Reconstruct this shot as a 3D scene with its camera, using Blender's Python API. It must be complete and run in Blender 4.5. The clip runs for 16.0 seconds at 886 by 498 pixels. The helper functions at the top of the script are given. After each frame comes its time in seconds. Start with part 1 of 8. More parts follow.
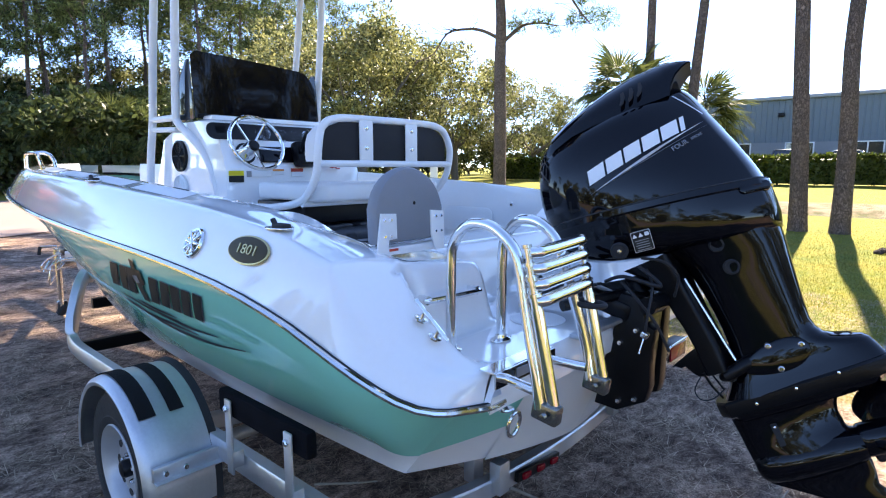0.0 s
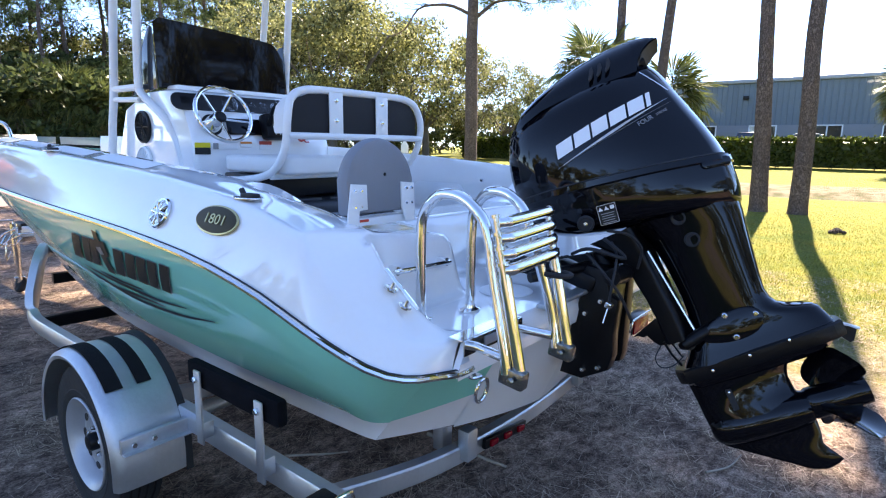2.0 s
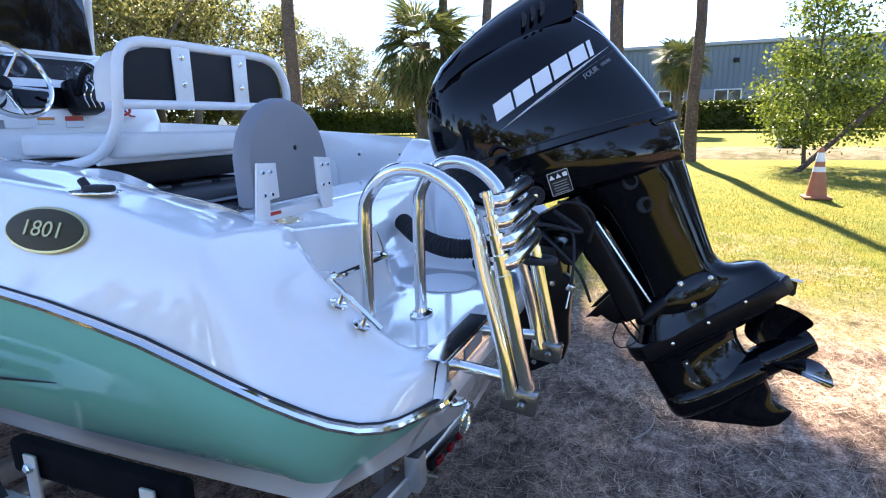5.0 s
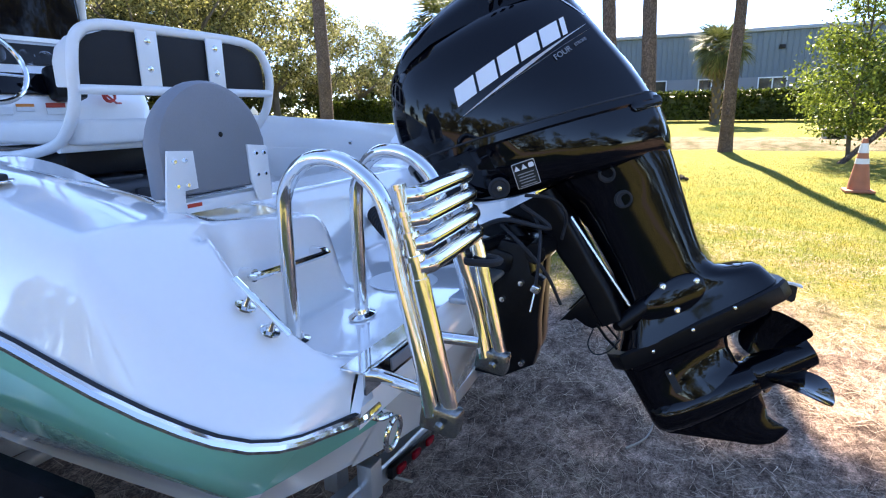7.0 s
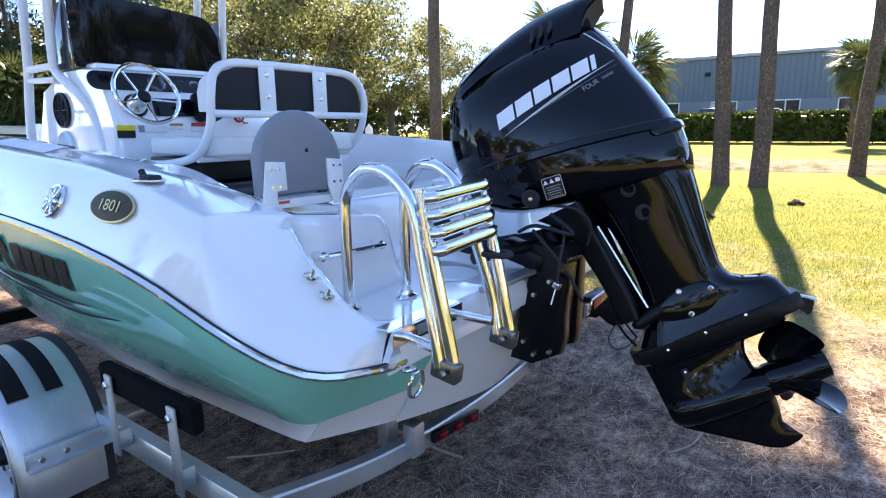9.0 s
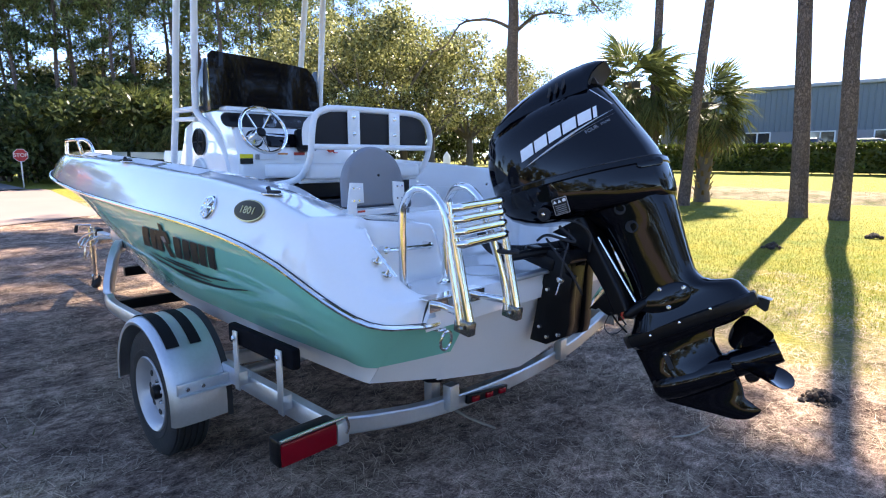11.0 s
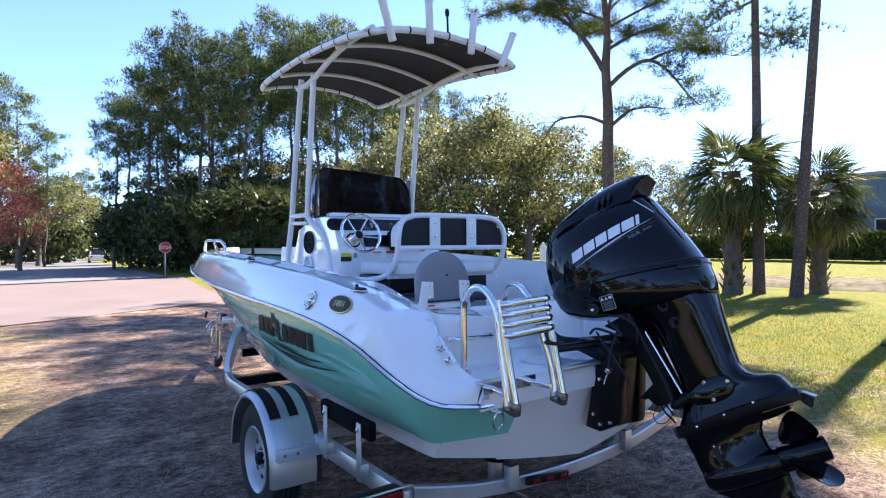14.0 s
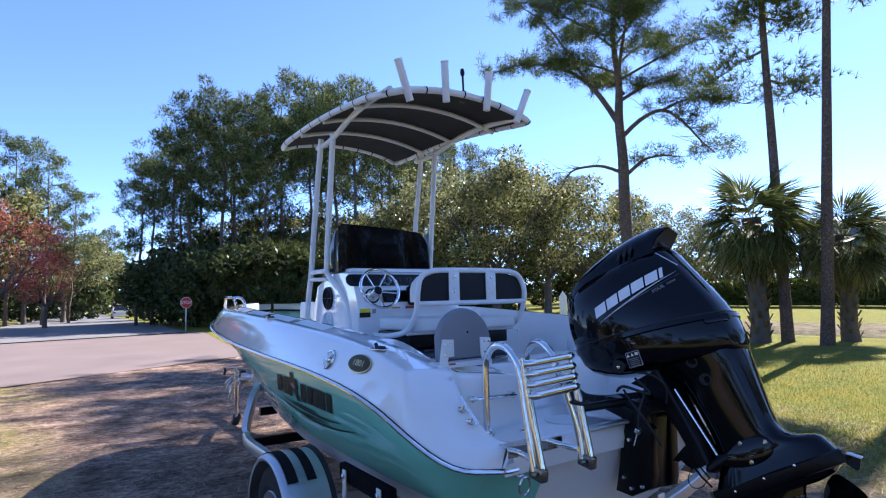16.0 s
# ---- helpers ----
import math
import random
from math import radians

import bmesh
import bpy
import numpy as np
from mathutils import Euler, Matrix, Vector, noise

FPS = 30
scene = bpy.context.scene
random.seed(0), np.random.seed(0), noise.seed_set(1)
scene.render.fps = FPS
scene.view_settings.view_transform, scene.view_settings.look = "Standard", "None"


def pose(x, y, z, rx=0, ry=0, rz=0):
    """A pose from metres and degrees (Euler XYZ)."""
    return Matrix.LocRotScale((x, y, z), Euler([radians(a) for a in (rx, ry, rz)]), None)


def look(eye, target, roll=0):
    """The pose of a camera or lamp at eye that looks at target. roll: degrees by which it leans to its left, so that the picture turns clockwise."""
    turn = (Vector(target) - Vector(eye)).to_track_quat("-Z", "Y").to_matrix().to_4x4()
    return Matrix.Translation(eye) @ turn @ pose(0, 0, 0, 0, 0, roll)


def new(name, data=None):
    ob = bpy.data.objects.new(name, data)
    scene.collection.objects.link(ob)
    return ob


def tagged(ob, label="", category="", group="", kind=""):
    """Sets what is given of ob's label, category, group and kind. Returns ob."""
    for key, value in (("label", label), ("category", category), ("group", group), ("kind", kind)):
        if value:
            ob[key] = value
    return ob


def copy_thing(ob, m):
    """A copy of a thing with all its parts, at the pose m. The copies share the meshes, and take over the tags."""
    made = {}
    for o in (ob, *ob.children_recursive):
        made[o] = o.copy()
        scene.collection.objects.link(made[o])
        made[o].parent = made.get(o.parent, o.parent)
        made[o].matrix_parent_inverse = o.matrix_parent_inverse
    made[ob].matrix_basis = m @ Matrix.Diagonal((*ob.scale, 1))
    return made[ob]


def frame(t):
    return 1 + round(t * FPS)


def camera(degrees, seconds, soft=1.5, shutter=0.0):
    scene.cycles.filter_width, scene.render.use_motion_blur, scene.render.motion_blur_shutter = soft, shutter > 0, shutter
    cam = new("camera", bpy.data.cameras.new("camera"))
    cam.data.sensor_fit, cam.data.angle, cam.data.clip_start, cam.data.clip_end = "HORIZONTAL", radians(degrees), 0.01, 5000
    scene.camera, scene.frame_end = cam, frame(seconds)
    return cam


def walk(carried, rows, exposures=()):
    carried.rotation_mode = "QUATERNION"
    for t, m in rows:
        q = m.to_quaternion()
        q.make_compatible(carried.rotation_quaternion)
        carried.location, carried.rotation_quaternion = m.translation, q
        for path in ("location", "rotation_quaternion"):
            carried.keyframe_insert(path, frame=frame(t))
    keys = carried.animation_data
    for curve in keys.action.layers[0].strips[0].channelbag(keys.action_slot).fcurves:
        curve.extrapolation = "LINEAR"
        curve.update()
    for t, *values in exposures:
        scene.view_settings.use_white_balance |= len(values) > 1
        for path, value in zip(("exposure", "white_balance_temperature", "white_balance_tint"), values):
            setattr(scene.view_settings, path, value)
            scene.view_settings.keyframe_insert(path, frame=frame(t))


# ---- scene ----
cam = camera(75.7, 16.0, 1.15)
METRES, EYE, TILT, LEAN, TURN = 2.46, 1.51, -8.2, 0.0, -48.0
X0, Y0 = -2.02, -0.898
ROWS = [
    (0.0, 0.0, 0.0, 0.0, 0.0, 0.0, -0.0),
    (0.5, 0.0018, -0.0079, -0.0035, -0.29, -0.48, -0.14),
    (1.0, 0.0038, -0.0131, -0.0038, -0.77, -0.89, -0.27),
    (1.5, 0.0041, -0.0149, -0.0046, -1.61, -1.41, -0.38),
    (2.0, 0.0005, -0.0083, -0.0101, -2.95, -2.08, -0.31),
    (2.5, -0.0071, 0.0149, -0.0093, -4.86, -2.9, 0.13),
    (3.0, -0.0141, 0.0665, -0.0072, -7.38, -3.72, 0.8),
    (3.5, -0.0274, 0.1293, -0.0028, -10.43, -4.36, 1.68),
    (4.0, -0.0437, 0.1566, -0.0039, -13.78, -4.78, 2.54),
    (4.5, -0.0749, 0.1695, 0.0004, -17.12, -4.99, 3.3),
    (5.0, -0.0982, 0.1736, 0.0016, -20.04, -5.07, 3.95),
    (7.5, 0.0217, 0.1894, -0.005, -14.24, -5.92, 3.06),
    (8.0, 0.0319, 0.1727, -0.0094, -11.12, -5.4, 2.65),
    (8.5, 0.0373, 0.1185, -0.0145, -8.43, -4.54, 2.15),
    (9.0, 0.0522, 0.0517, -0.017, -5.84, -3.71, 1.49),
    (11.5, 0.1154, -0.242, -0.0468, 3.39, -0.13, -0.51),
    (12.0, 0.1369, -0.2705, -0.0441, 4.85, 1.11, -0.75),
    (12.5, 0.1754, -0.3054, -0.0481, 6.74, 2.57, -0.98),
    (13.0, 0.1959, -0.3334, -0.0461, 8.76, 4.26, -1.19),
    (13.5, 0.1931, -0.3526, -0.0435, 10.57, 6.04, -1.29),
    (14.0, 0.1896, -0.3521, -0.0403, 11.95, 7.73, -1.28),
    (14.5, 0.1897, -0.3502, -0.0372, 12.89, 9.26, -1.1),
    (15.0, 0.1899, -0.3488, -0.0326, 13.48, 10.62, -0.86),
    (15.5, 0.1872, -0.349, -0.0293, 13.79, 11.84, -0.68),
    (16.0, 0.1849, -0.3462, -0.0272, 13.88, 12.77, -0.68),
]
walk(cam, [(t, pose(X0, Y0, EYE, TILT, LEAN, TURN) @ pose(METRES * x, METRES * y, METRES * z, 90 + pitch, roll, yaw)) for t, x, y, z, yaw, pitch, roll in ROWS], [(0.0, 2.72, 7600, 13), (9.0, 2.76, 7650, 13), (12.5, 2.50, 7150, 14), (14.0, 2.24, 6700, 15), (16.0, 1.76, 6250, 17)])

# ---- world, sun ----
SUN_EL, SUN_AZ = 42.0, 79.9          # degrees up, and clockwise from +Y
world = bpy.data.worlds.new("sky")
scene.world = world
world.use_nodes = True
wn = world.node_tree
sky = wn.nodes.new("ShaderNodeTexSky")
sky.sky_type, sky.sun_disc = "NISHITA", False
sky.sun_elevation, sky.sun_rotation = radians(SUN_EL), radians(SUN_AZ)
sky.air_density, sky.dust_density, sky.ozone_density = 0.50, 0.04, 6.0
bg = wn.nodes["Background"]
bg.inputs["Strength"].default_value = 0.135
wn.links.new(sky.outputs[0], bg.inputs[0])
sun = new("sun", bpy.data.lights.new("sun", "SUN"))
sun.data.energy, sun.data.angle, sun.data.color = 4.1, radians(0.55), (1.0, 0.94, 0.84)
sun_from = Vector((math.sin(radians(SUN_AZ)) * math.cos(radians(SUN_EL)), math.cos(radians(SUN_AZ)) * math.cos(radians(SUN_EL)), math.sin(radians(SUN_EL))))
sun.matrix_world = look(sun_from * 60, (0, 0, 0))


# ---- materials ----
def nodes_of(name):
    m = bpy.data.materials.new(name)
    m.use_nodes = True
    return m, m.node_tree.nodes, m.node_tree.links, m.node_tree.nodes["Principled BSDF"]


def noise_tex(n, l, scale, detail=4.0, rough=0.55, coord=None, stretch=None):
    tc = n.new("ShaderNodeTexCoord")
    src = tc.outputs["Object"]
    if coord == "position":
        src = n.new("ShaderNodeNewGeometry").outputs["Position"]
    if stretch:
        mp = n.new("ShaderNodeMapping")
        mp.inputs["Scale"].default_value = stretch
        l.new(src, mp.inputs[0])
        src = mp.outputs[0]
    t = n.new("ShaderNodeTexNoise")
    t.inputs["Scale"].default_value, t.inputs["Detail"].default_value, t.inputs["Roughness"].default_value = scale, detail, rough
    l.new(src, t.inputs["Vector"])
    return t


def ramp(n, l, fac, stops):
    r = n.new("ShaderNodeValToRGB")
    e = r.color_ramp.elements
    while len(e) < len(stops):
        e.new(0.5)
    for k, (p, c) in zip(e, stops):
        k.position, k.color = p, (*c, 1.0)
    l.new(fac, r.inputs[0])
    return r


def mix(n, l, fac, a, b, mode="MIX"):
    m = n.new("ShaderNodeMix")
    m.data_type, m.blend_type = "RGBA", mode
    for sock, v in ((m.inputs[0], fac), (m.inputs[6], a), (m.inputs[7], b)):
        if isinstance(v, (int, float)):
            sock.default_value = v
        elif isinstance(v, tuple):
            sock.default_value = (*v, 1.0)
        else:
            l.new(v, sock)
    return m.outputs[2]


def surface(name, base, rough=0.5, metal=0.0, vary=0.12, scale=6.0, fine=60.0, bump=0.0, coat=0.0, rough_vary=0.1, stretch=None, coord=None, spec=0.5):
    """A painted, moulded or metal surface: colour and gloss vary at two scales."""
    m, n, l, b = nodes_of(name)
    big = noise_tex(n, l, scale, 3.0, 0.5, coord, stretch)
    small = noise_tex(n, l, fine, 3.0, 0.6, coord, stretch)
    add = n.new("ShaderNodeMath")
    add.operation = "MULTIPLY_ADD"
    l.new(small.outputs[0], add.inputs[0])
    add.inputs[1].default_value = 0.4
    l.new(big.outputs[0], add.inputs[2])
    lo = tuple(max(0.0, c * (1 - vary)) for c in base)
    hi = tuple(min(1.0, c * (1 + vary)) for c in base)
    r = ramp(n, l, add.outputs[0], [(0.35, lo), (1.0, hi)])
    l.new(r.outputs[0], b.inputs["Base Color"])
    rr = n.new("ShaderNodeMapRange")
    rr.inputs[1].default_value, rr.inputs[2].default_value = 0.3, 1.0
    rr.inputs[3].default_value, rr.inputs[4].default_value = rough * (1 - rough_vary), rough * (1 + rough_vary * 2)
    l.new(add.outputs[0], rr.inputs[0])
    l.new(rr.outputs[0], b.inputs["Roughness"])
    b.inputs["Metallic"].default_value = metal
    b.inputs["Specular IOR Level"].default_value = spec
    b.inputs["Coat Weight"].default_value = coat
    b.inputs["Coat Roughness"].default_value = 0.04
    if bump:
        bp = n.new("ShaderNodeBump")
        bp.inputs["Strength"].default_value, bp.inputs["Distance"].default_value = bump, 0.01
        l.new(small.outputs[0], bp.inputs["Height"])
        l.new(bp.outputs[0], b.inputs["Normal"])
    return m


def foliage(name, dark, light, scale=0.6, through_light=0.35, rough=0.5):
    """Leaves: each island has its own tone, and light passes through."""
    m, n, l, b = nodes_of(name)
    g = n.new("ShaderNodeNewGeometry")
    big = noise_tex(n, l, scale, 2.0, 0.5, "position")
    isl = ramp(n, l, g.outputs["Random Per Island"], [(0.0, dark), (0.75, light), (1.0, tuple(min(1, c * 1.35) for c in light))])
    tone = ramp(n, l, big.outputs[0], [(0.3, (0.62, 0.62, 0.62)), (0.7, (1.15, 1.12, 1.0))])
    col = mix(n, l, 1.0, isl.outputs[0], tone.outputs[0], "MULTIPLY")
    l.new(col, b.inputs["Base Color"])
    b.inputs["Roughness"].default_value = rough
    b.inputs["Specular IOR Level"].default_value = 0.16
    tr = n.new("ShaderNodeBsdfTranslucent")
    l.new(col, tr.inputs[0])
    ms = n.new("ShaderNodeMixShader")
    ms.inputs[0].default_value = through_light
    l.new(b.outputs[0], ms.inputs[1])
    l.new(tr.outputs[0], ms.inputs[2])
    l.new(ms.outputs[0], n["Material Output"].inputs[0])
    return m


GEL = surface("white_gelcoat", (0.88, 0.87, 0.855), 0.07, vary=0.03, scale=2.5, coat=1.0, rough_vary=0.25, spec=0.6)
LINER = surface("white_liner", (0.84, 0.84, 0.83), 0.32, vary=0.05, scale=4.0, fine=120, bump=0.06)
GREEN = surface("seafoam_gelcoat", (0.21, 0.61, 0.485), 0.05, vary=0.03, scale=1.8, coat=0.35, rough_vary=0.2)
CHROME = surface("polished_stainless", (0.82, 0.81, 0.79), 0.06, 1.0, vary=0.03, fine=200, rough_vary=0.5)
BRIGHT = surface("bright_trim", (0.70, 0.70, 0.69), 0.13, 1.0, vary=0.1, fine=90, rough_vary=0.5)
DULL_STEEL = surface("dark_cast_steel", (0.26, 0.26, 0.24), 0.25, 0.9, vary=0.2, fine=120)
ALU = surface("galvanised_aluminium", (0.56, 0.58, 0.60), 0.36, 0.9, vary=0.18, scale=5, fine=70, bump=0.08, rough_vary=0.35)
POWDER = surface("white_powder_coat", (0.78, 0.78, 0.77), 0.3, vary=0.04, fine=160, bump=0.03)
BLACK_GLOSS = surface("black_engine_paint", (0.002, 0.002, 0.0035), 0.045, vary=0.3, scale=3, coat=0.0, rough_vary=0.3, spec=0.34)
BLACK_SATIN = surface("black_casting", (0.004, 0.004, 0.005), 0.32, vary=0.4, scale=9, fine=90, bump=0.1, spec=0.22)
RUBBER = surface("black_rubber", (0.018, 0.018, 0.02), 0.75, vary=0.4, scale=12, fine=120, bump=0.15)
TYRE = surface("tyre_rubber", (0.010, 0.010, 0.011), 0.75, vary=0.35, scale=9, fine=110, bump=0.2)
GREY_PAD = surface("grey_vinyl", (0.21, 0.22, 0.245), 0.55, vary=0.08, scale=8, fine=220, bump=0.1)
WHITE_VINYL = surface("white_vinyl", (0.70, 0.69, 0.67), 0.45, vary=0.06, scale=7, fine=200, bump=0.1)
DARK_MESH = surface("black_upholstery", (0.012, 0.012, 0.014), 0.8, vary=0.3, fine=240, bump=0.2)
CARPET = surface("black_carpet", (0.006, 0.006, 0.008), 0.95, vary=0.5, scale=14, fine=260, bump=0.5, spec=0.1)
CANVAS = surface("dark_canvas", (0.018, 0.018, 0.021), 0.85, vary=0.2, scale=5, fine=300, bump=0.25)
SILVER_DECAL = surface("silver_decal", (0.62, 0.63, 0.66), 0.3, 0.2, vary=0.06)
WHITE_DECAL = surface("white_decal", (0.78, 0.79, 0.80), 0.3, vary=0.04)
GREY_DECAL = surface("grey_decal", (0.26, 0.27, 0.29), 0.35, 0.2, vary=0.1)
BLACK_DECAL = surface("black_decal", (0.012, 0.014, 0.014), 0.4, vary=0.2, spec=0.3)
YELLOW_DECAL = surface("yellow_sticker", (0.80, 0.62, 0.02), 0.4, vary=0.05)
RED_DECAL = surface("red_sticker", (0.55, 0.05, 0.03), 0.4, vary=0.08)
ORANGE_DECAL = surface("orange_sticker", (0.75, 0.25, 0.05), 0.4, vary=0.05)
ZINC = surface("zinc_anode", (0.60, 0.62, 0.64), 0.35, 0.15, vary=0.15, fine=90, bump=0.08)
GOLD = surface("brushed_gold", (0.55, 0.45, 0.22), 0.3, 0.9, vary=0.15, fine=200)
RED_LENS = surface("red_lamp_lens", (0.19, 0.002, 0.008), 0.15, vary=0.15, fine=150, bump=0.05, coat=0.1, spec=0.25)
DASH = surface("dark_dash_panel", (0.012, 0.012, 0.014), 0.42, vary=0.3, spec=0.25)
DIAL = surface("dial_face", (0.82, 0.82, 0.82), 0.3, vary=0.15, fine=90)


BLACK_ACRYLIC = surface("black_acrylic", (0.003, 0.003, 0.005), 0.04, vary=0.3, scale=2.0, spec=0.22)
WINDOW = surface("dark_window_glass", (0.02, 0.024, 0.03), 0.06, vary=0.3, scale=0.7, coat=0.5)

# ---- building helpers ----
REST = Matrix()


def part(name, bm, material, parent=None, label="", sharp=35):
    """Links a bmesh as one mesh object, under a thing or a part. Geometry is in world coordinates."""
    for f in bm.faces:
        f.smooth = True
    bmesh.ops.recalc_face_normals(bm, faces=bm.faces)
    lim = radians(sharp)
    for e in bm.edges:
        if len(e.link_faces) == 2 and e.calc_face_angle(0.0) > lim:
            e.smooth = False
    me = bpy.data.meshes.new(name)
    bm.to_mesh(me)
    bm.free()
    for mt in (material if isinstance(material, (list, tuple)) else [material]):
        me.materials.append(mt)
    ob = new(name, me)
    if parent is not None:
        ob.parent = parent
        if parent.parent is None:
            ob.matrix_parent_inverse = Matrix.Translation(-parent.location)
    if label:
        ob["label"] = label
    return ob


def raw(name, verts, faces, material, parent=None, label="", smooth=True):
    me = bpy.data.meshes.new(name)
    me.from_pydata(verts if isinstance(verts, list) else verts.tolist(), [], faces if isinstance(faces, list) else faces.tolist())
    for mt in (material if isinstance(material, (list, tuple)) else [material]):
        me.materials.append(mt)
    if smooth:
        me.polygons.foreach_set("use_smooth", np.ones(len(me.polygons), dtype=bool))
    ob = new(name, me)
    if parent is not None:
        ob.parent = parent
        ob.matrix_parent_inverse = Matrix.Translation(-parent.location)
    if label:
        ob["label"] = label
    return ob


def thing(name, at, label, category, group=""):
    e = new(name)
    e.empty_display_size = 0.1
    e.location = at
    return tagged(e, label, category, group)


def box(bm, c, s, rot=None, bevel=0.0, seg=2):
    """A box with rounded edges; c its middle, s its size."""
    t = bmesh.new()
    bmesh.ops.create_cube(t, size=1.0, matrix=Matrix.Diagonal((*s, 1.0)))
    if bevel:
        bmesh.ops.bevel(t, geom=t.edges[:], offset=min(bevel, 0.49 * min(s)), segments=seg, affect="EDGES", profile=0.5)
    t.transform(Matrix.Translation(c) @ (rot.to_4x4() if rot else Matrix()))
    join(bm, t)
    return bm


def join(bm, t):
    m = bpy.data.meshes.new("tmp")
    t.to_mesh(m)
    t.free()
    bm.from_mesh(m)
    bpy.data.meshes.remove(m)


def smooth_line(pts, n=8, closed=False):
    """A Catmull-Rom line through the points."""
    p = [Vector(q) for q in pts]
    out = []
    k = len(p)
    for i in range(k if closed else k - 1):
        a, b, c, d = (p[(i - 1) % k], p[i], p[(i + 1) % k], p[(i + 2) % k]) if closed else (p[max(i - 1, 0)], p[i], p[i + 1], p[min(i + 2, k - 1)])
        for j in range(n):
            u = j / n
            out.append(0.5 * ((2 * b) + (c - a) * u + (2 * a - 5 * b + 4 * c - d) * u * u + (3 * b - a - 3 * c + d) * u ** 3))
    if not closed:
        out.append(p[-1])
    return out


def tube(bm, pts, r, seg=12, closed=False, caps=True):
    """A round tube along a line; r one radius or one for each point."""
    p = [Vector(q) for q in pts]
    k = len(p)
    rs = r if isinstance(r, (list, tuple, np.ndarray)) else [r] * k
    rings, up = [], None
    for i in range(k):
        t = (p[(i + 1) % k] - p[i - 1]) if closed else (p[min(i + 1, k - 1)] - p[max(i - 1, 0)])
        t.normalize()
        if up is None:
            up = t.orthogonal().normalized()
        up = (up - t * up.dot(t))
        up = up.normalized() if up.length > 1e-6 else t.orthogonal().normalized()
        side = t.cross(up)
        rings.append([bm.verts.new(p[i] + rs[i] * (math.cos(2 * math.pi * j / seg) * up + math.sin(2 * math.pi * j / seg) * side)) for j in range(seg)])
    for i in range(k if closed else k - 1):
        a, b = rings[i], rings[(i + 1) % k]
        for j in range(seg):
            bm.faces.new((a[j], a[(j + 1) % seg], b[(j + 1) % seg], b[j]))
    if caps and not closed:
        bm.faces.new(rings[0][::-1])
        bm.faces.new(rings[-1])
    return bm


def loft(bm, rows, closed=True, caps=True):
    """A skin over rows of points; closed: each row is a ring."""
    vs = [[bm.verts.new(q) for q in row] for row in rows]
    n = len(rows[0])
    for a, b in zip(vs, vs[1:]):
        for j in range(n if closed else n - 1):
            k = (j + 1) % n
            q = []
            for v in (a[j], a[k], b[k], b[j]):
                if all((v.co - w.co).length > 1e-6 for w in q):
                    q.append(v)
            if len(q) > 2:
                bm.faces.new(q)
    if caps and closed:
        bm.faces.new(vs[0][::-1])
        bm.faces.new(vs[-1])
    return bm


def lathe(bm, prof, m=REST, seg=24, caps=True):
    """Turned about z: prof of (radius, height), placed by m."""
    return loft(bm, [[m @ Vector((max(r, 1e-4) * math.cos(2 * math.pi * j / seg), max(r, 1e-4) * math.sin(2 * math.pi * j / seg), h)) for j in range(seg)] for r, h in prof], True, caps)


def slab(bm, outline, m, depth, bevel=0.0):
    """A plate: an outline in x, y pushed along z by depth, placed by m."""
    t = bmesh.new()
    lo = [t.verts.new((x, y, 0)) for x, y in outline]
    f = t.faces.new(lo)
    r = bmesh.ops.extrude_face_region(t, geom=[f])
    bmesh.ops.translate(t, vec=(0, 0, depth), verts=[v for v in r["geom"] if isinstance(v, bmesh.types.BMVert)])
    if bevel:
        es = [e for e in t.edges if abs(e.verts[0].co.z - e.verts[1].co.z) < 1e-6]
        bmesh.ops.bevel(t, geom=es, offset=bevel, segments=2, affect="EDGES", profile=0.5)
    t.transform(m)
    join(bm, t)
    return bm


def rounded(w, h, r, n=5):
    """The outline of a rectangle with round corners."""
    out = []
    for cx, cy, a0 in ((w / 2 - r, h / 2 - r, 0), (-w / 2 + r, h / 2 - r, 90), (-w / 2 + r, -h / 2 + r, 180), (w / 2 - r, -h / 2 + r, 270)):
        for k in range(n + 1):
            a = radians(a0 + 90 * k / n)
            out.append((cx + r * math.cos(a), cy + r * math.sin(a)))
    return out


def frame_at(o, xa, ya):
    """A matrix with its origin, x axis and (near) y axis given."""
    x = Vector(xa).normalized()
    z = x.cross(Vector(ya)).normalized()
    y = z.cross(x)
    return Matrix(((x.x, y.x, z.x, o[0]), (x.y, y.y, z.y, o[1]), (x.z, y.z, z.z, o[2]), (0, 0, 0, 1)))


def text_mesh(body, size, m, thick=0.0015):
    """Letters of the built-in font as a bmesh, centred, placed by m."""
    cu = bpy.data.curves.new("letters", "FONT")
    cu.body, cu.size, cu.align_x, cu.align_y, cu.extrude = body, size, "CENTER", "CENTER", thick
    ob = new("letters", cu)
    bpy.context.view_layer.update()
    me = bpy.data.meshes.new_from_object(ob.evaluated_get(bpy.context.evaluated_depsgraph_get()))
    bm = bmesh.new()
    bm.from_mesh(me)
    bpy.data.objects.remove(ob)
    bpy.data.curves.remove(cu)
    bpy.data.meshes.remove(me)
    bm.transform(m)
    return bm


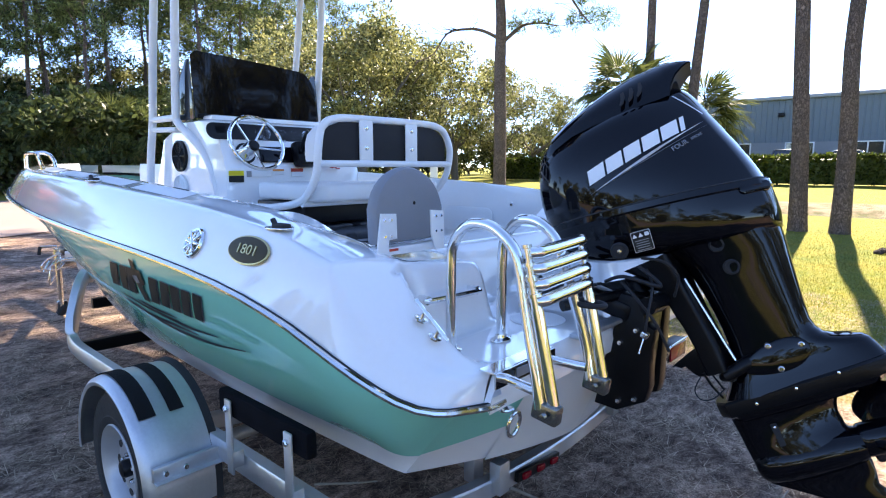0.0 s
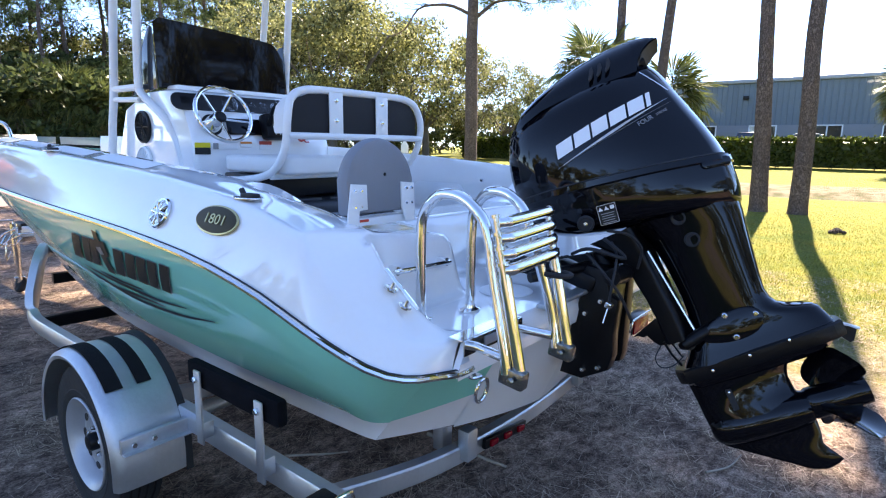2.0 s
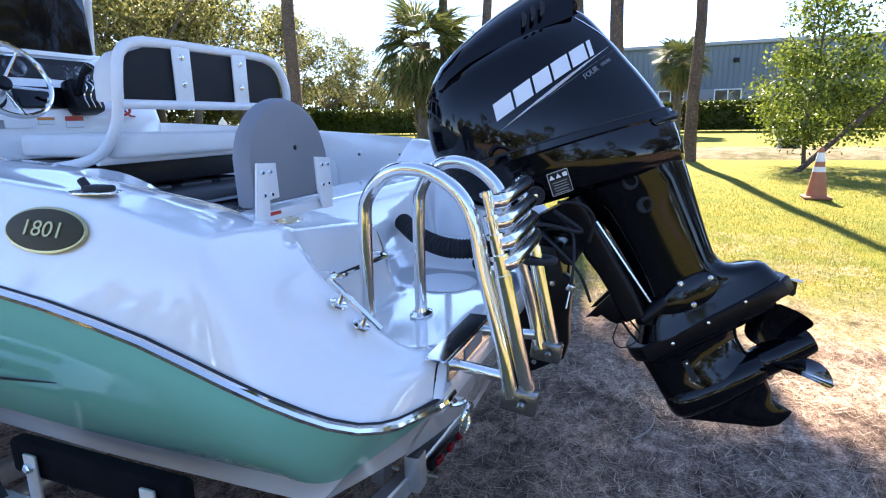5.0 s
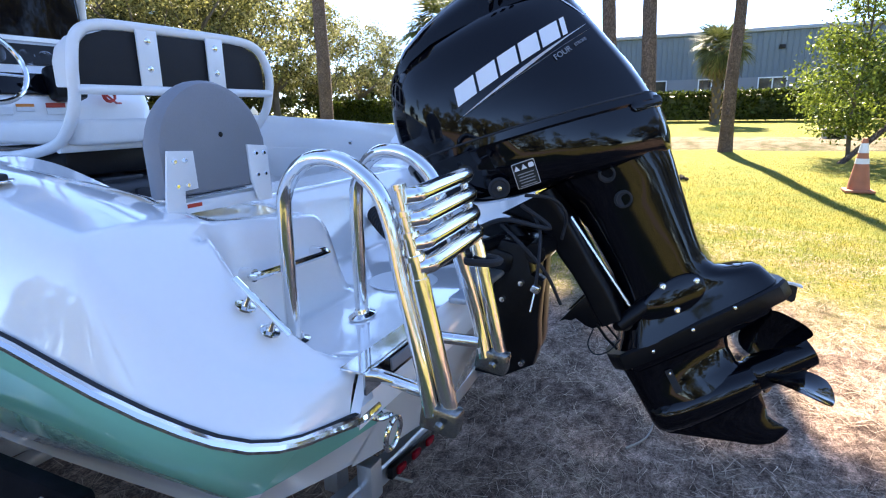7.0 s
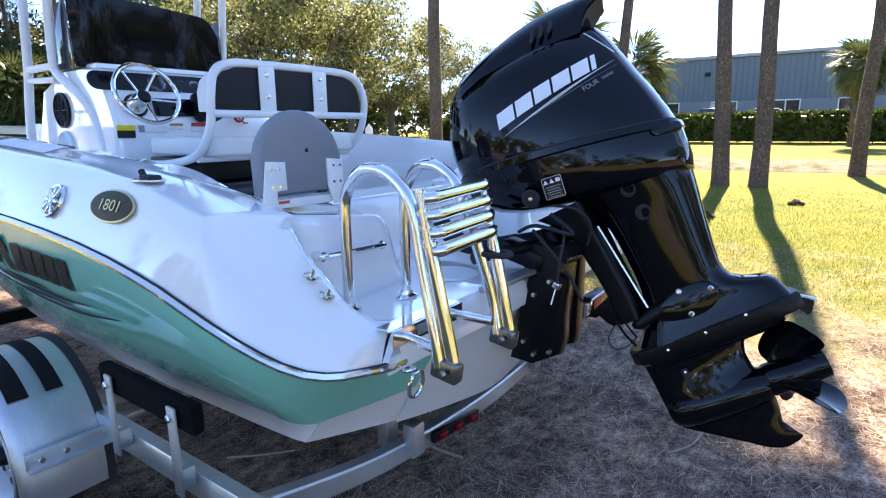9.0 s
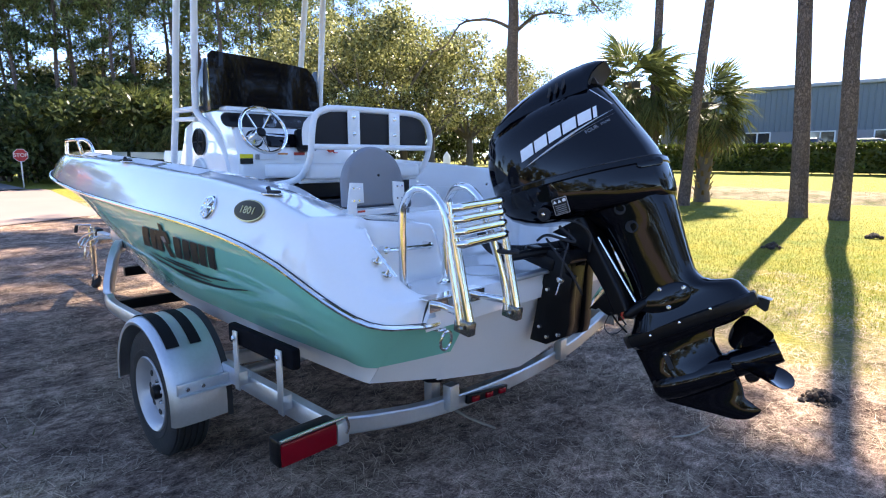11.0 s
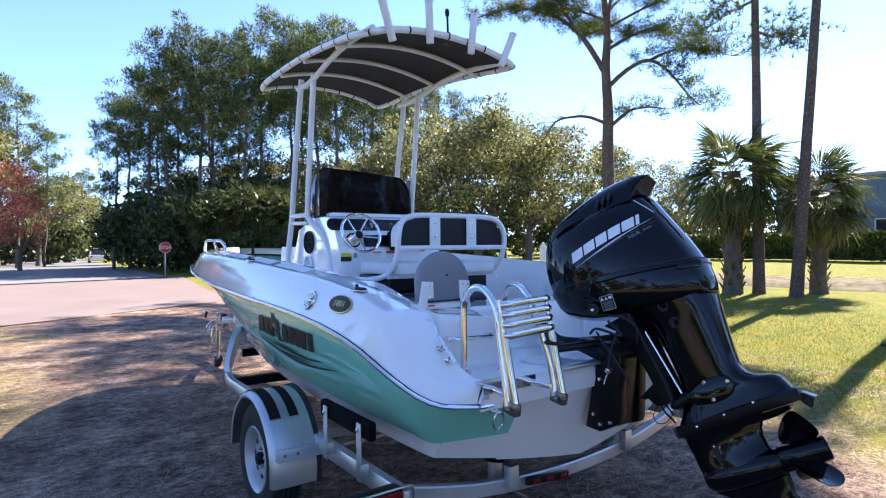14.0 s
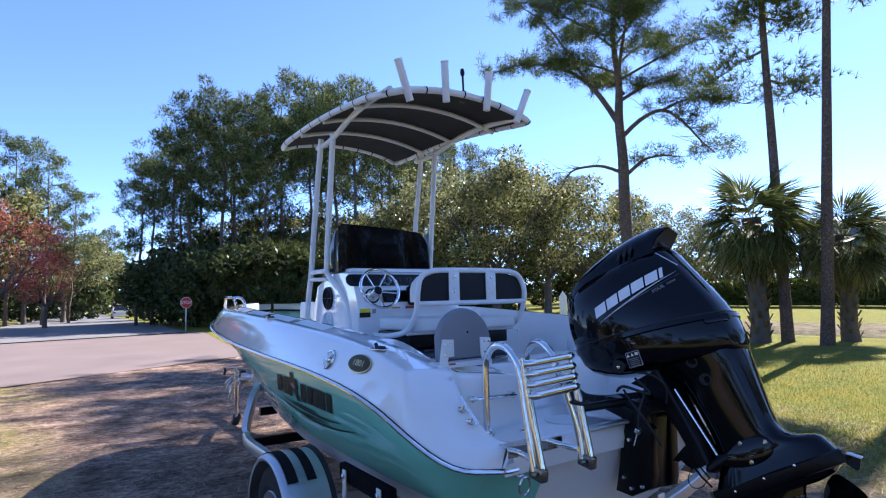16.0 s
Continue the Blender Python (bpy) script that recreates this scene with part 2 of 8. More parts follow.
def curve(table):
    """A smooth function through (t, value) pairs."""
    ts = [a for a, _ in table]
    vs = [b for _, b in table]

    def at(t):
        if t <= ts[0]:
            return vs[0]
        if t >= ts[-1]:
            return vs[-1]
        i = max(k for k in range(len(ts)) if ts[k] <= t)
        i = min(i, len(ts) - 2)
        u = (t - ts[i]) / (ts[i + 1] - ts[i])
        d = [(vs[min(k + 1, len(vs) - 1)] - vs[max(k - 1, 0)]) / (ts[min(k + 1, len(ts) - 1)] - ts[max(k - 1, 0)]) for k in (i, i + 1)]
        w = ts[i + 1] - ts[i]
        return (2 * u ** 3 - 3 * u * u + 1) * vs[i] + (u ** 3 - 2 * u * u + u) * w * d[0] + (3 * u * u - 2 * u ** 3) * vs[i + 1] + (u ** 3 - u * u) * w * d[1]
    return at


def step(a, b, t):
    u = min(1.0, max(0.0, (t - a) / (b - a)))
    return u * u * (3 - 2 * u)


def ground_z(x, y):
    """The lie of the land: it rises gently towards the lawn and falls along the road."""
    ax = max(0.0, x - 2.0)
    ax = min(ax, 45.0)
    z = 0.022 * ax * ax / (ax + 1.5)
    if y > 40:
        z -= 0.007 * min(y - 40, 80)
    ditch = math.exp(-((x - 16.75) / 0.8) ** 2) * (1 - step(11.0, 15.0, y))
    return z - 0.24 * ditch

# ---- the boat ----
BOAT_L = 5.62
rail_w = curve([(0.0, 0.86), (0.03, 0.96), (0.08, 1.03), (0.16, 1.09), (0.27, 1.145), (0.42, 1.175), (0.75, 1.195), (1.5, 1.2), (2.5, 1.19), (3.3, 1.155), (4.2, 1.05), (4.8, 0.86), (5.2, 0.62), (5.45, 0.38), (5.56, 0.2), (5.62, 0.02)])
rail_z = curve([(0.0, 0.875), (0.08, 0.90), (0.16, 0.945), (0.27, 1.015), (0.4, 1.075), (0.55, 1.115), (0.75, 1.15), (1.2, 1.185), (2.0, 1.215), (3.0, 1.255), (4.2, 1.325), (5.0, 1.39), (5.62, 1.45)])
chine_w = curve([(0.0, 0.885), (0.06, 0.893), (0.16, 0.898), (0.35, 0.905), (1.0, 0.93), (2.0, 0.945), (3.0, 0.87), (3.8, 0.70), (4.5, 0.46), (5.1, 0.2), (5.45, 0.06), (5.62, 0.01)])
chine_z = curve([(0.0, 0.58), (0.4, 0.585), (1.0, 0.60), (2.0, 0.65), (3.0, 0.76), (3.8, 0.89), (4.5, 1.03), (5.1, 1.2), (5.62, 1.41)])
keel_z = curve([(0.0, 0.43), (2.5, 0.44), (3.5, 0.50), (4.3, 0.64), (5.0, 0.9), (5.4, 1.17), (5.62, 1.40)])
top_z = curve([(0.0, 1.215), (0.2, 1.225), (0.30, 1.24), (0.39, 1.262), (0.5, 1.292), (0.6, 1.315), (0.75, 1.335), (1.2, 1.375), (2.2, 1.435), (3.2, 1.475), (4.2, 1.505), (5.62, 1.53)])


def stern_rake(y, z):
    return y + 0.80 * max(0.0, 0.93 - z) * max(0.0, 1 - y / 1.1)


boat = thing("bay_boat", (0, 2.6, 0.43), "seafoam green and white fibreglass bay boat resting on a galvanised trailer", "boat")
YS = [0.0, 0.015, 0.03, 0.05, 0.08, 0.12, 0.16, 0.21, 0.27, 0.34, 0.42, 0.52, 0.64] + [0.8 + 0.2 * k for k in range(18)] + [4.35, 4.5, 4.65, 4.8, 4.95, 5.08, 5.2, 5.3, 5.4, 5.48, 5.54, 5.59, BOAT_L]


def hull_point(y, u):
    """u from 0 at the rub rail to 1 at the chine."""
    wr, zr, wc, zc = rail_w(y), rail_z(y) - 0.02, chine_w(y), chine_z(y)
    flare = 0.10 * step(2.2, 4.6, y) * math.sin(math.pi * u) + (-0.022) * math.sin(math.pi * u) * (1 - step(1.5, 3.2, y))
    # a knuckle at u = 0.8, with the boot stripe below it
    wk, zk = wc + min(0.04, (wr - wc) * 0.25), zc + min(0.10, (zr - zc) * 0.3)
    if u <= 0.8:
        t = u / 0.8
        w = wr + (wk - wr) * (t ** 1.3 if y < 3 else t) - flare * (wr - 0.02)
        z = zr + (zk - zr) * t
    else:
        t = (u - 0.8) / 0.2
        w, z = wk + (wc - wk) * t - flare * (wr - 0.02) * (1 - t), zk + (zc - zk) * t
    return w, stern_rake(y, z), z


def side_strip(u0, u1, n, sign, out=0.0):
    b = bmesh.new()
    loft(b, [[Vector((sign * (hull_point(y, u0 + (u1 - u0) * k / n)[0] + out), *hull_point(y, u0 + (u1 - u0) * k / n)[1:])) for k in range(n + 1)] for y in YS], closed=False, caps=False)
    return b


for sgn in (-1, 1):
    part("hull_side", side_strip(0.0, 0.80, 12, sgn), GREEN, boat, "glossy seafoam green topside")
    part("chine_strip", side_strip(0.80, 1.0, 3, sgn), GEL, boat, "white boot stripe along the chine")
bm = bmesh.new()
loft(bm, [[Vector((s * max(chine_w(y) * f, 0.0), stern_rake(y, z), z)) for s, f, z in
           [(-1, 1.0, chine_z(y)), (-1, 0.93, chine_z(y) - 0.012)] + [(-1, f, keel_z(y) + (chine_z(y) - 0.03 - keel_z(y)) * f) for f in (0.85, 0.6, 0.3)] + [(1, 0.0, keel_z(y))] +
           [(1, f, keel_z(y) + (chine_z(y) - 0.03 - keel_z(y)) * f) for f in (0.3, 0.6, 0.85)] + [(1, 0.93, chine_z(y) - 0.012), (1, 1.0, chine_z(y))]] for y in YS], closed=False, caps=False)
part("hull_bottom", bm, GEL, boat, "white hull bottom")
# transom: white middle with green quarters
for sgn in (-1, 1):
    for name, x0, x1, mt in (("transom_quarter", 1.0, 0.60, GREEN), ("transom_middle", 0.60, 0.0, GEL)):
        bm = bmesh.new()
        rows = []
        for k in range(9):
            f = x0 + (x1 - x0) * k / 8
            row = []
            for j in range(9):
                u = j / 8
                zt, zb = 0.856, (0.70 if mt is GREEN else None)
                w, yy, z = hull_point(0.0, u * 0.80)
                if mt is GEL:
                    zb = keel_z(0) + (chine_z(0) - keel_z(0)) * f
                    z = zt + (zb - zt) * u
                    w, yy = 0.95, stern_rake(0.0, z) + 0.003
                row.append(Vector((sgn * w * f, yy - (0.035 + 0.35 * max(0.0, 0.93 - z)) * (1 - f * f), z)))
            rows.append(row)
        loft(bm, rows, closed=False, caps=False)
        part(name, bm, mt, boat)
    bm = bmesh.new()
    rows = []
    for f in np.linspace(1.0, 0.56, 9):
        row = []
        for u in np.linspace(0.78, 1.0, 6):
            w, yy, z = hull_point(0.0, u)
            z -= (1 - f) * max(0.0, u - 0.8) / 0.2 * (chine_z(0) - keel_z(0))
            row.append(Vector((sgn * w * f, stern_rake(0.0, z) - (0.035 + 0.35 * (0.93 - z)) * (1 - f * f) - 0.001, z)))
        rows.append(row)
    loft(bm, rows, closed=False, caps=False)
    part("transom_strip", bm, GEL, boat)

bm = bmesh.new()
loft(bm, [[Vector((0.86 * f, stern_rake(0.0, z) - (0.035 + 0.35 * (0.93 - z)) * (1 - f * f) + 0.012, z)) for z in np.linspace(0.86, keel_z(0) + (chine_z(0) - keel_z(0)) * abs(f), 9)] for f in np.linspace(-1, 1, 25)], closed=False, caps=False)
part("transom_skin", bm, GEL, boat, "white inner transom skin")

# rub rail: a white moulding with a bright half-round insert
for sgn in (-1, 1):
    line = [Vector((sgn * (rail_w(y) + 0.006), y - 0.004, rail_z(y) - 0.004)) for y in YS]
    aft = [Vector((sgn * x, -0.012, 0.87)) for x in (0.79, 0.80, 0.815, 0.83, 0.84)]
    for n, mt, r, lab in (("rub_rail", RUBBER, 0.0106, "black rub rail backing"), ("rub_rail_insert", CHROME, 0.0100, "bright stainless rub rail insert")):
        o = 0.0 if r > 0.0102 else 0.0085
        bm = bmesh.new()
        tube(bm, [p + Vector((sgn * o * (1.0 if i > 4 else 0.4), -o * (1.0 if i < 6 else 0.25), 0)) for i, p in enumerate(aft + line)], r, 8)
        part(n, bm, mt, boat, lab)


# deck moulding: gunwales, aft boxes, swim platform and cockpit in one skin
def deck_inner(ax, y):
    plat = 0.962
    box_in = step(0.41, 0.47, ax)
    f_box = step(0.262, 0.338, y) * (0.90 + 0.10 * step(0.33, 0.60, y))
    f_mid = step(0.50, 0.60, y)
    z = plat + box_in * f_box * (1.20 + 0.055 * min(1.0, max(0.0, (ax - 0.45) / 0.40)) - plat) + (1 - box_in) * f_mid * (1.20 - plat)
    floor = 0.80 + 0.20 * step(3.55, 3.62, y)
    return z + (floor - z) * step(0.83, 0.86, y)


crease_x = curve([(0.0, 0.79), (0.04, 0.835), (0.09, 0.862), (0.2, 0.885), (0.32, 0.875), (0.45, 0.86)])
crease_z = curve([(0.0, 0.962), (0.04, 0.972), (0.09, 1.005), (0.2, 1.108), (0.27, 1.178), (0.32, 1.224), (0.38, 1.28), (0.45, 1.345), (0.6, 1.49)])
edge_x = curve([(0.0, 0.825), (0.05, 0.90), (0.11, 0.955), (0.19, 1.01), (0.284, 1.085), (0.36, 1.125), (0.6, 1.15)])
edge_z = curve([(0.0, 0.955), (0.05, 0.962), (0.11, 0.985), (0.19, 1.045), (0.284, 1.165), (0.36, 1.275), (0.6, 1.6)])


def deck_z(ax, y):
    s = rail_w(y) - ax
    zr, zt = rail_z(y), top_z(y)
    run = 0.075 + 0.055 * step(0.3, 1.0, y)
    crown = 0.016 * step(0.5, 0.9, y)
    if s < run:
        u = s / run
        g = zr + (zt - zr) * math.sin(u * math.pi / 2)
    else:
        g = zt + crown * step(run, run + 0.1, s)
    zi = deck_inner(ax, y)
    width = 0.27 if y > 0.8 else 0.13 + 0.06 * step(0.2, 0.7, y)
    fall = 0.03 if y > 0.84 else 0.32
    z = g + (zi - g) * step(width, width + fall, s)
    if y < 0.60:
        # aft of the box the gunwale breaks at a crease into a facet that falls to the platform
        sc, se = rail_w(y) - crease_x(y), max(0.02, rail_w(y) - edge_x(y))
        if s < se:
            f = zr + (edge_z(y) - zr) * math.sin(s / se * math.pi / 2) ** 0.9
        else:
            f = edge_z(y) + (crease_z(y) - edge_z(y)) * min(1.0, (s - se) / max(0.02, sc - se))
        f = f + (zi - f) * step(sc, sc + 0.05, s)
        z = min(f, g + (zi - g) * step(width, width + fall, s) if y > 0.3 else 9.0, max(g, zi) if y <= 0.3 else 9.0)
    return z


bm = bmesh.new()
DY = [0.0, 0.01, 0.025, 0.05, 0.08, 0.11, 0.14, 0.17, 0.2, 0.225, 0.245] + [0.262 + 0.0085 * k for k in range(13)] + [0.39, 0.42, 0.45, 0.48] + [0.5 + 0.0125 * k for k in range(9)] + [0.63, 0.66, 0.7, 0.74, 0.78, 0.815, 0.83, 0.837, 0.845, 0.853, 0.86, 0.88] + [0.95 + 0.1 * k for k in range(26)] + [3.53, 3.55, 3.57, 3.59, 3.62, 3.7] + [3.8 + 0.1 * k for k in range(14)] + [5.15, 5.22, 5.3]
SX = [0, 0.004, 0.01, 0.018, 0.028, 0.04, 0.055, 0.07, 0.085, 0.1, 0.115, 0.13, 0.145, 0.16, 0.175, 0.19, 0.205, 0.22, 0.235, 0.25, 0.265, 0.275, 0.285, 0.295, 0.305]
rows = []
for y in DY:
    w = rail_w(y)
    xs = [w - s for s in SX] + [(w - 0.305) * k / 30 for k in range(29, -1, -1)]
    half = [(-x, y, deck_z(x, y)) for x in xs]
    rows.append([Vector(p) for p in half] + [Vector((-p[0], p[1], p[2])) for p in half[-2::-1]])
loft(bm, rows, closed=False, caps=False)
part("deck", bm, GEL, boat, "white gelcoat deck with swim platform and gunwales", sharp=60)
# bow cap
bm = bmesh.new()
rows = []
for y in [5.3, 5.4, 5.48, 5.54, 5.59, BOAT_L]:
    w = rail_w(y)
    row = [Vector((-w * math.cos(math.pi * k / 24), y, rail_z(y) + (top_z(y) - rail_z(y)) * min(1.0, 1.25 * math.sin(math.pi * k / 24) ** 0.6))) for k in range(25)]
    rows.append(row)
loft(bm, rows, closed=False, caps=False)
part("bow_cap", bm, GEL, boat)
# aft edge of the platform down to the rub rail
bm = bmesh.new()
xs = np.linspace(-0.86, 0.86, 41)
loft(bm, [[Vector((x, 0.0, deck_z(abs(x), 0.0))) for x in xs], [Vector((x, -0.018, deck_z(abs(x), 0.0) - 0.02)) for x in xs], [Vector((x, -0.028, 0.90)) for x in xs], [Vector((x, -0.02, 0.85)) for x in xs]], closed=False, caps=False)
part("platform_edge", bm, GEL, boat)
# grey cap strip on the motor board
bm = bmesh.new()
box(bm, (0.0, -0.035, 0.972), (0.86, 0.05, 0.018), bevel=0.006)
part("motor_board_cap", bm, ALU, boat, "aluminium cap on the motor board")

# round inspection plate, starboard hatch ring, drain
bm = bmesh.new()
lathe(bm, [(0.0, 0.0), (0.095, 0.0), (0.1, 0.004), (0.092, 0.008), (0.08, 0.006), (0.0, 0.008)], Matrix.Translation((-0.30, 0.19, 0.962)))
part("inspection_plate", bm, LINER, boat, "round white screw-in deck plate")
bm = bmesh.new()
lathe(bm, [(0.0, 0.0), (0.06, 0.0), (0.06, 0.008), (0.05, 0.01), (0.0, 0.006)], Matrix.Translation((0.66, 0.55, 1.236)) @ Matrix.Diagonal((1.0, 0.55, 1.0, 1.0)))
part("filler_cap", bm, BLACK_SATIN, boat, "oval black deck filler cap")
bm = bmesh.new()
tube(bm, smooth_line([(0.10, 0.52, 1.07), (0.0, 0.40, 1.035), (-0.07, 0.27, 1.02), (-0.05, 0.17, 1.02), (0.02, 0.10, 1.03), (0.08, 0.02, 1.05), (0.10, -0.08, 1.10)], 10), 0.032, 14)
part("rigging_hose", bm, RUBBER, boat, "black corrugated rigging hose", sharp=80)
bm = bmesh.new()
pts = smooth_line([(0.10, 0.52, 1.07), (0.0, 0.40, 1.035), (-0.07, 0.27, 1.02), (-0.05, 0.17, 1.02), (0.02, 0.10, 1.03)], 8)
for a, b in zip(pts[::1], pts[1::1]):
    d = (b - a).normalized()
    q = d.to_track_quat("Z", "Y").to_matrix().to_4x4()
    lathe(bm, [(0.03, 0), (0.0355, 0.003), (0.0355, 0.007), (0.03, 0.01)], Matrix.Translation(a) @ q, 14)
part("hose_rib", bm, RUBBER, boat)

# stern cleat bar, grab handle, tow eye, bilge outlet
def bar_fitting(name, a, b, lift, label):
    a, b, lift = Vector(a), Vector(b), Vector(lift)
    g = bmesh.new()
    tube(g, [a + lift, b + lift], [0.0065] * 2, 10)
    for p in (a + (b - a) * 0.28, a + (b - a) * 0.72):
        tube(g, [p, p + lift * 0.5, p + lift], [0.010, 0.006, 0.006], 10)
        lathe(g, [(0.0, 0), (0.02, 0), (0.02, 0.004), (0.0, 0.006)], Matrix.Translation(p) @ lift.to_track_quat("Z", "Y").to_matrix().to_4x4(), 14)
    return part(name, g, CHROME, boat, label)


bar_fitting("stern_cleat", (-0.918, 0.212, 1.116), (-0.905, 0.103, 1.016), (0.004, -0.012, 0.026), "polished stainless stern cleat")
bm = bmesh.new()
tube(bm, [(-0.79, 0.31, 1.106), (-0.79, 0.27, 1.106)], 0.014, 12)
tube(bm, smooth_line([(-0.79, 0.28, 1.106), (-0.78, 0.262, 1.106), (-0.56, 0.262, 1.10), (-0.55, 0.28, 1.10)], 5), 0.009, 10)
tube(bm, [(-0.55, 0.31, 1.10), (-0.55, 0.27, 1.10)], 0.014, 12)
part("grab_handle", bm, CHROME, boat, "small stainless grab handle on the aft box")
bm = bmesh.new()
tube(bm, smooth_line([(-0.80, 0.0, 0.845), (-0.80, -0.03, 0.845), (-0.787, -0.045, 0.85), (-0.775, -0.03, 0.845), (-0.775, 0.0, 0.845)], 5), 0.006, 8)
tube(bm, [Vector((-0.787 + 0.028 * math.sin(a), -0.05 - 0.006 * math.cos(a), 0.81 + 0.036 * math.cos(a))) for a in np.linspace(0, 2 * math.pi, 20)[:-1]], 0.0055, 8, closed=True)
part("stern_eye", bm, CHROME, boat, "stainless tie-down eye with a ring")
for x, z in ((-0.31, 0.76),):
    bm = bmesh.new()
    lathe(bm, [(0.0, 0.014), (0.014, 0.014), (0.016, 0.02), (0.03, 0.012), (0.034, 0.0)], frame_at((x, stern_rake(0, z) - 0.03, z), (1, 0, 0), (0, 0, 1)), 18)
    part("through_hull", bm, GEL if z > 0.7 else BLACK_SATIN, boat, "round through-hull outlet")

# gunwale fittings: round vent cap, badge, latches, bow rail, walk pads
def on_side(y, up):
    """A point and its frame on the port gunwale side; up from 0 (rail) to 1 (top)."""
    s = 0.13 * up
    x = -(rail_w(y) - s)
    p = Vector((x, y, deck_z(-x, y)))
    q = Vector((-(rail_w(y + 0.02) - s), y + 0.02, deck_z(rail_w(y + 0.02) - s, y + 0.02)))
    r = Vector((x + 0.012, y, deck_z(-x - 0.012, y)))
    along, upv = (p - q).normalized(), (r - p).normalized()
    return frame_at(p, along, upv)


m = on_side(1.0, 0.29)
bm = bmesh.new()
lathe(bm, [(0.0, 0.0), (0.050, 0.0), (0.054, 0.006), (0.05, 0.013), (0.042, 0.012), (0.038, 0.006), (0.012, 0.006), (0.010, 0.018), (0.0, 0.02)], m, 28)
vent = part("vent_cap", bm, CHROME, boat, "round chrome vent cap with spokes")
for k in range(8):
    a = k * math.pi / 4
    bm = bmesh.new()
    box(bm, m @ Vector((0.027 * math.cos(a), 0.027 * math.sin(a), 0.013)), (0.034, 0.009, 0.01), (m.to_3x3() @ Matrix.Rotation(a, 3, "Z")), 0.003)
    part("vent_spoke", bm, CHROME, vent)
m = on_side(0.675, 0.36)
bm = bmesh.new()
slab(bm, [(0.108 * math.cos(a), 0.047 * math.sin(a)) for a in np.linspace(0, 2 * math.pi, 40)[:-1]], m, 0.007, 0.002)
badge = part("model_badge", bm, GOLD, boat, "oval gold-edged model badge")
bm = bmesh.new()
slab(bm, [(0.102 * math.cos(a), 0.0415 * math.sin(a)) for a in np.linspace(0, 2 * math.pi, 40)[:-1]], m @ Matrix.Translation((0, 0, 0.004)), 0.005, 0.001)
part("badge_field", bm, surface("badge_bronze", (0.055, 0.045, 0.024), 0.5, 0.2, vary=0.25, fine=200, spec=0.25), badge, "dark bronze badge field")
part("badge_digits", text_mesh("1801", 0.044, m @ Matrix.Translation((0, -0.001, 0.0105)) @ Matrix.Diagonal((1.3, 1.0, 1.0, 1.0)), 0.0015), GOLD, badge, "gold digits 1801")
for y in (0.635, 2.28):
    x = -(rail_w(y) - 0.125)
    z = deck_z(-x, y)
    bm = bmesh.new()
    slab(bm, [(0.038 * math.cos(a), 0.058 * math.sin(a)) for a in np.linspace(0, 2 * math.pi, 28)[:-1]], Matrix.Translation((x, y, z + 0.001)), 0.006, 0.002)
    base = part("rod_holder_flange", bm, CHROME, boat, "stainless rod holder flange")
    bm = bmesh.new()
    box(bm, (x, y - 0.012, z + 0.012), (0.036, 0.06, 0.013), bevel=0.006)
    tube(bm, [(x, y + 0.018, z + 0.01), (x, y + 0.034, z + 0.028)], 0.009, 10)
    part("rod_holder_cap", bm, RUBBER, base, "black rubber rod holder cap")
bm = bmesh.new()
x0 = -(rail_w(3.7) - 0.12)
tube(bm, smooth_line([(x0 + 0.03, 3.55, 1.47), (x0 + 0.01, 3.57, 1.57), (x0 + 0.01, 3.62, 1.6), (-(rail_w(4.1) - 0.13), 4.1, 1.605), (-(rail_w(4.15) - 0.13), 4.16, 1.585), (-(rail_w(4.2) - 0.12), 4.18, 1.50)], 6), 0.0125, 10)
tube(bm, smooth_line([(x0 + 0.10, 3.55, 1.47), (x0 + 0.09, 3.57, 1.56), (x0 + 0.06, 3.6, 1.6), (x0 + 0.01, 3.62, 1.6)], 6), 0.0125, 10)
part("bow_rail", bm, CHROME, boat, "low stainless bow grab rail")
for k in range(4):
    y = 1.35 + 0.6 * k
    bm = bmesh.new()
    rows = []
    for j in range(6):
        yy = y + 0.1 * j
        rows.append([Vector((-(rail_w(yy) - s), yy, deck_z(rail_w(yy) - s, yy) + 0.002)) for s in (0.145, 0.16, 0.175, 0.19, 0.205, 0.22, 0.235)])
    loft(bm, rows, closed=False, caps=False)
    part("walk_pad", bm, LINER, boat, "white non-skid panel on the gunwale")

# lettering on the topsides as plain dark blocks, with waves below
def side_patch(pts, out=0.006, n=6):
    """A patch on the port topside; corners in (along, u)."""
    g = bmesh.new()
    a, b, c, d = pts
    rows = []
    for i in range(n + 1):
        s = i / n
        row = []
        for j in range(4):
            t = j / 3
            y = (a[0] * (1 - s) + b[0] * s) * (1 - t) + (d[0] * (1 - s) + c[0] * s) * t
            u = (a[1] * (1 - s) + b[1] * s) * (1 - t) + (d[1] * (1 - s) + c[1] * s) * t
            w, yy, z = hull_point(y, u)
            row.append(Vector((-(w + out), yy, z)))
        rows.append(row)
    return loft(g, rows, closed=False, caps=False)


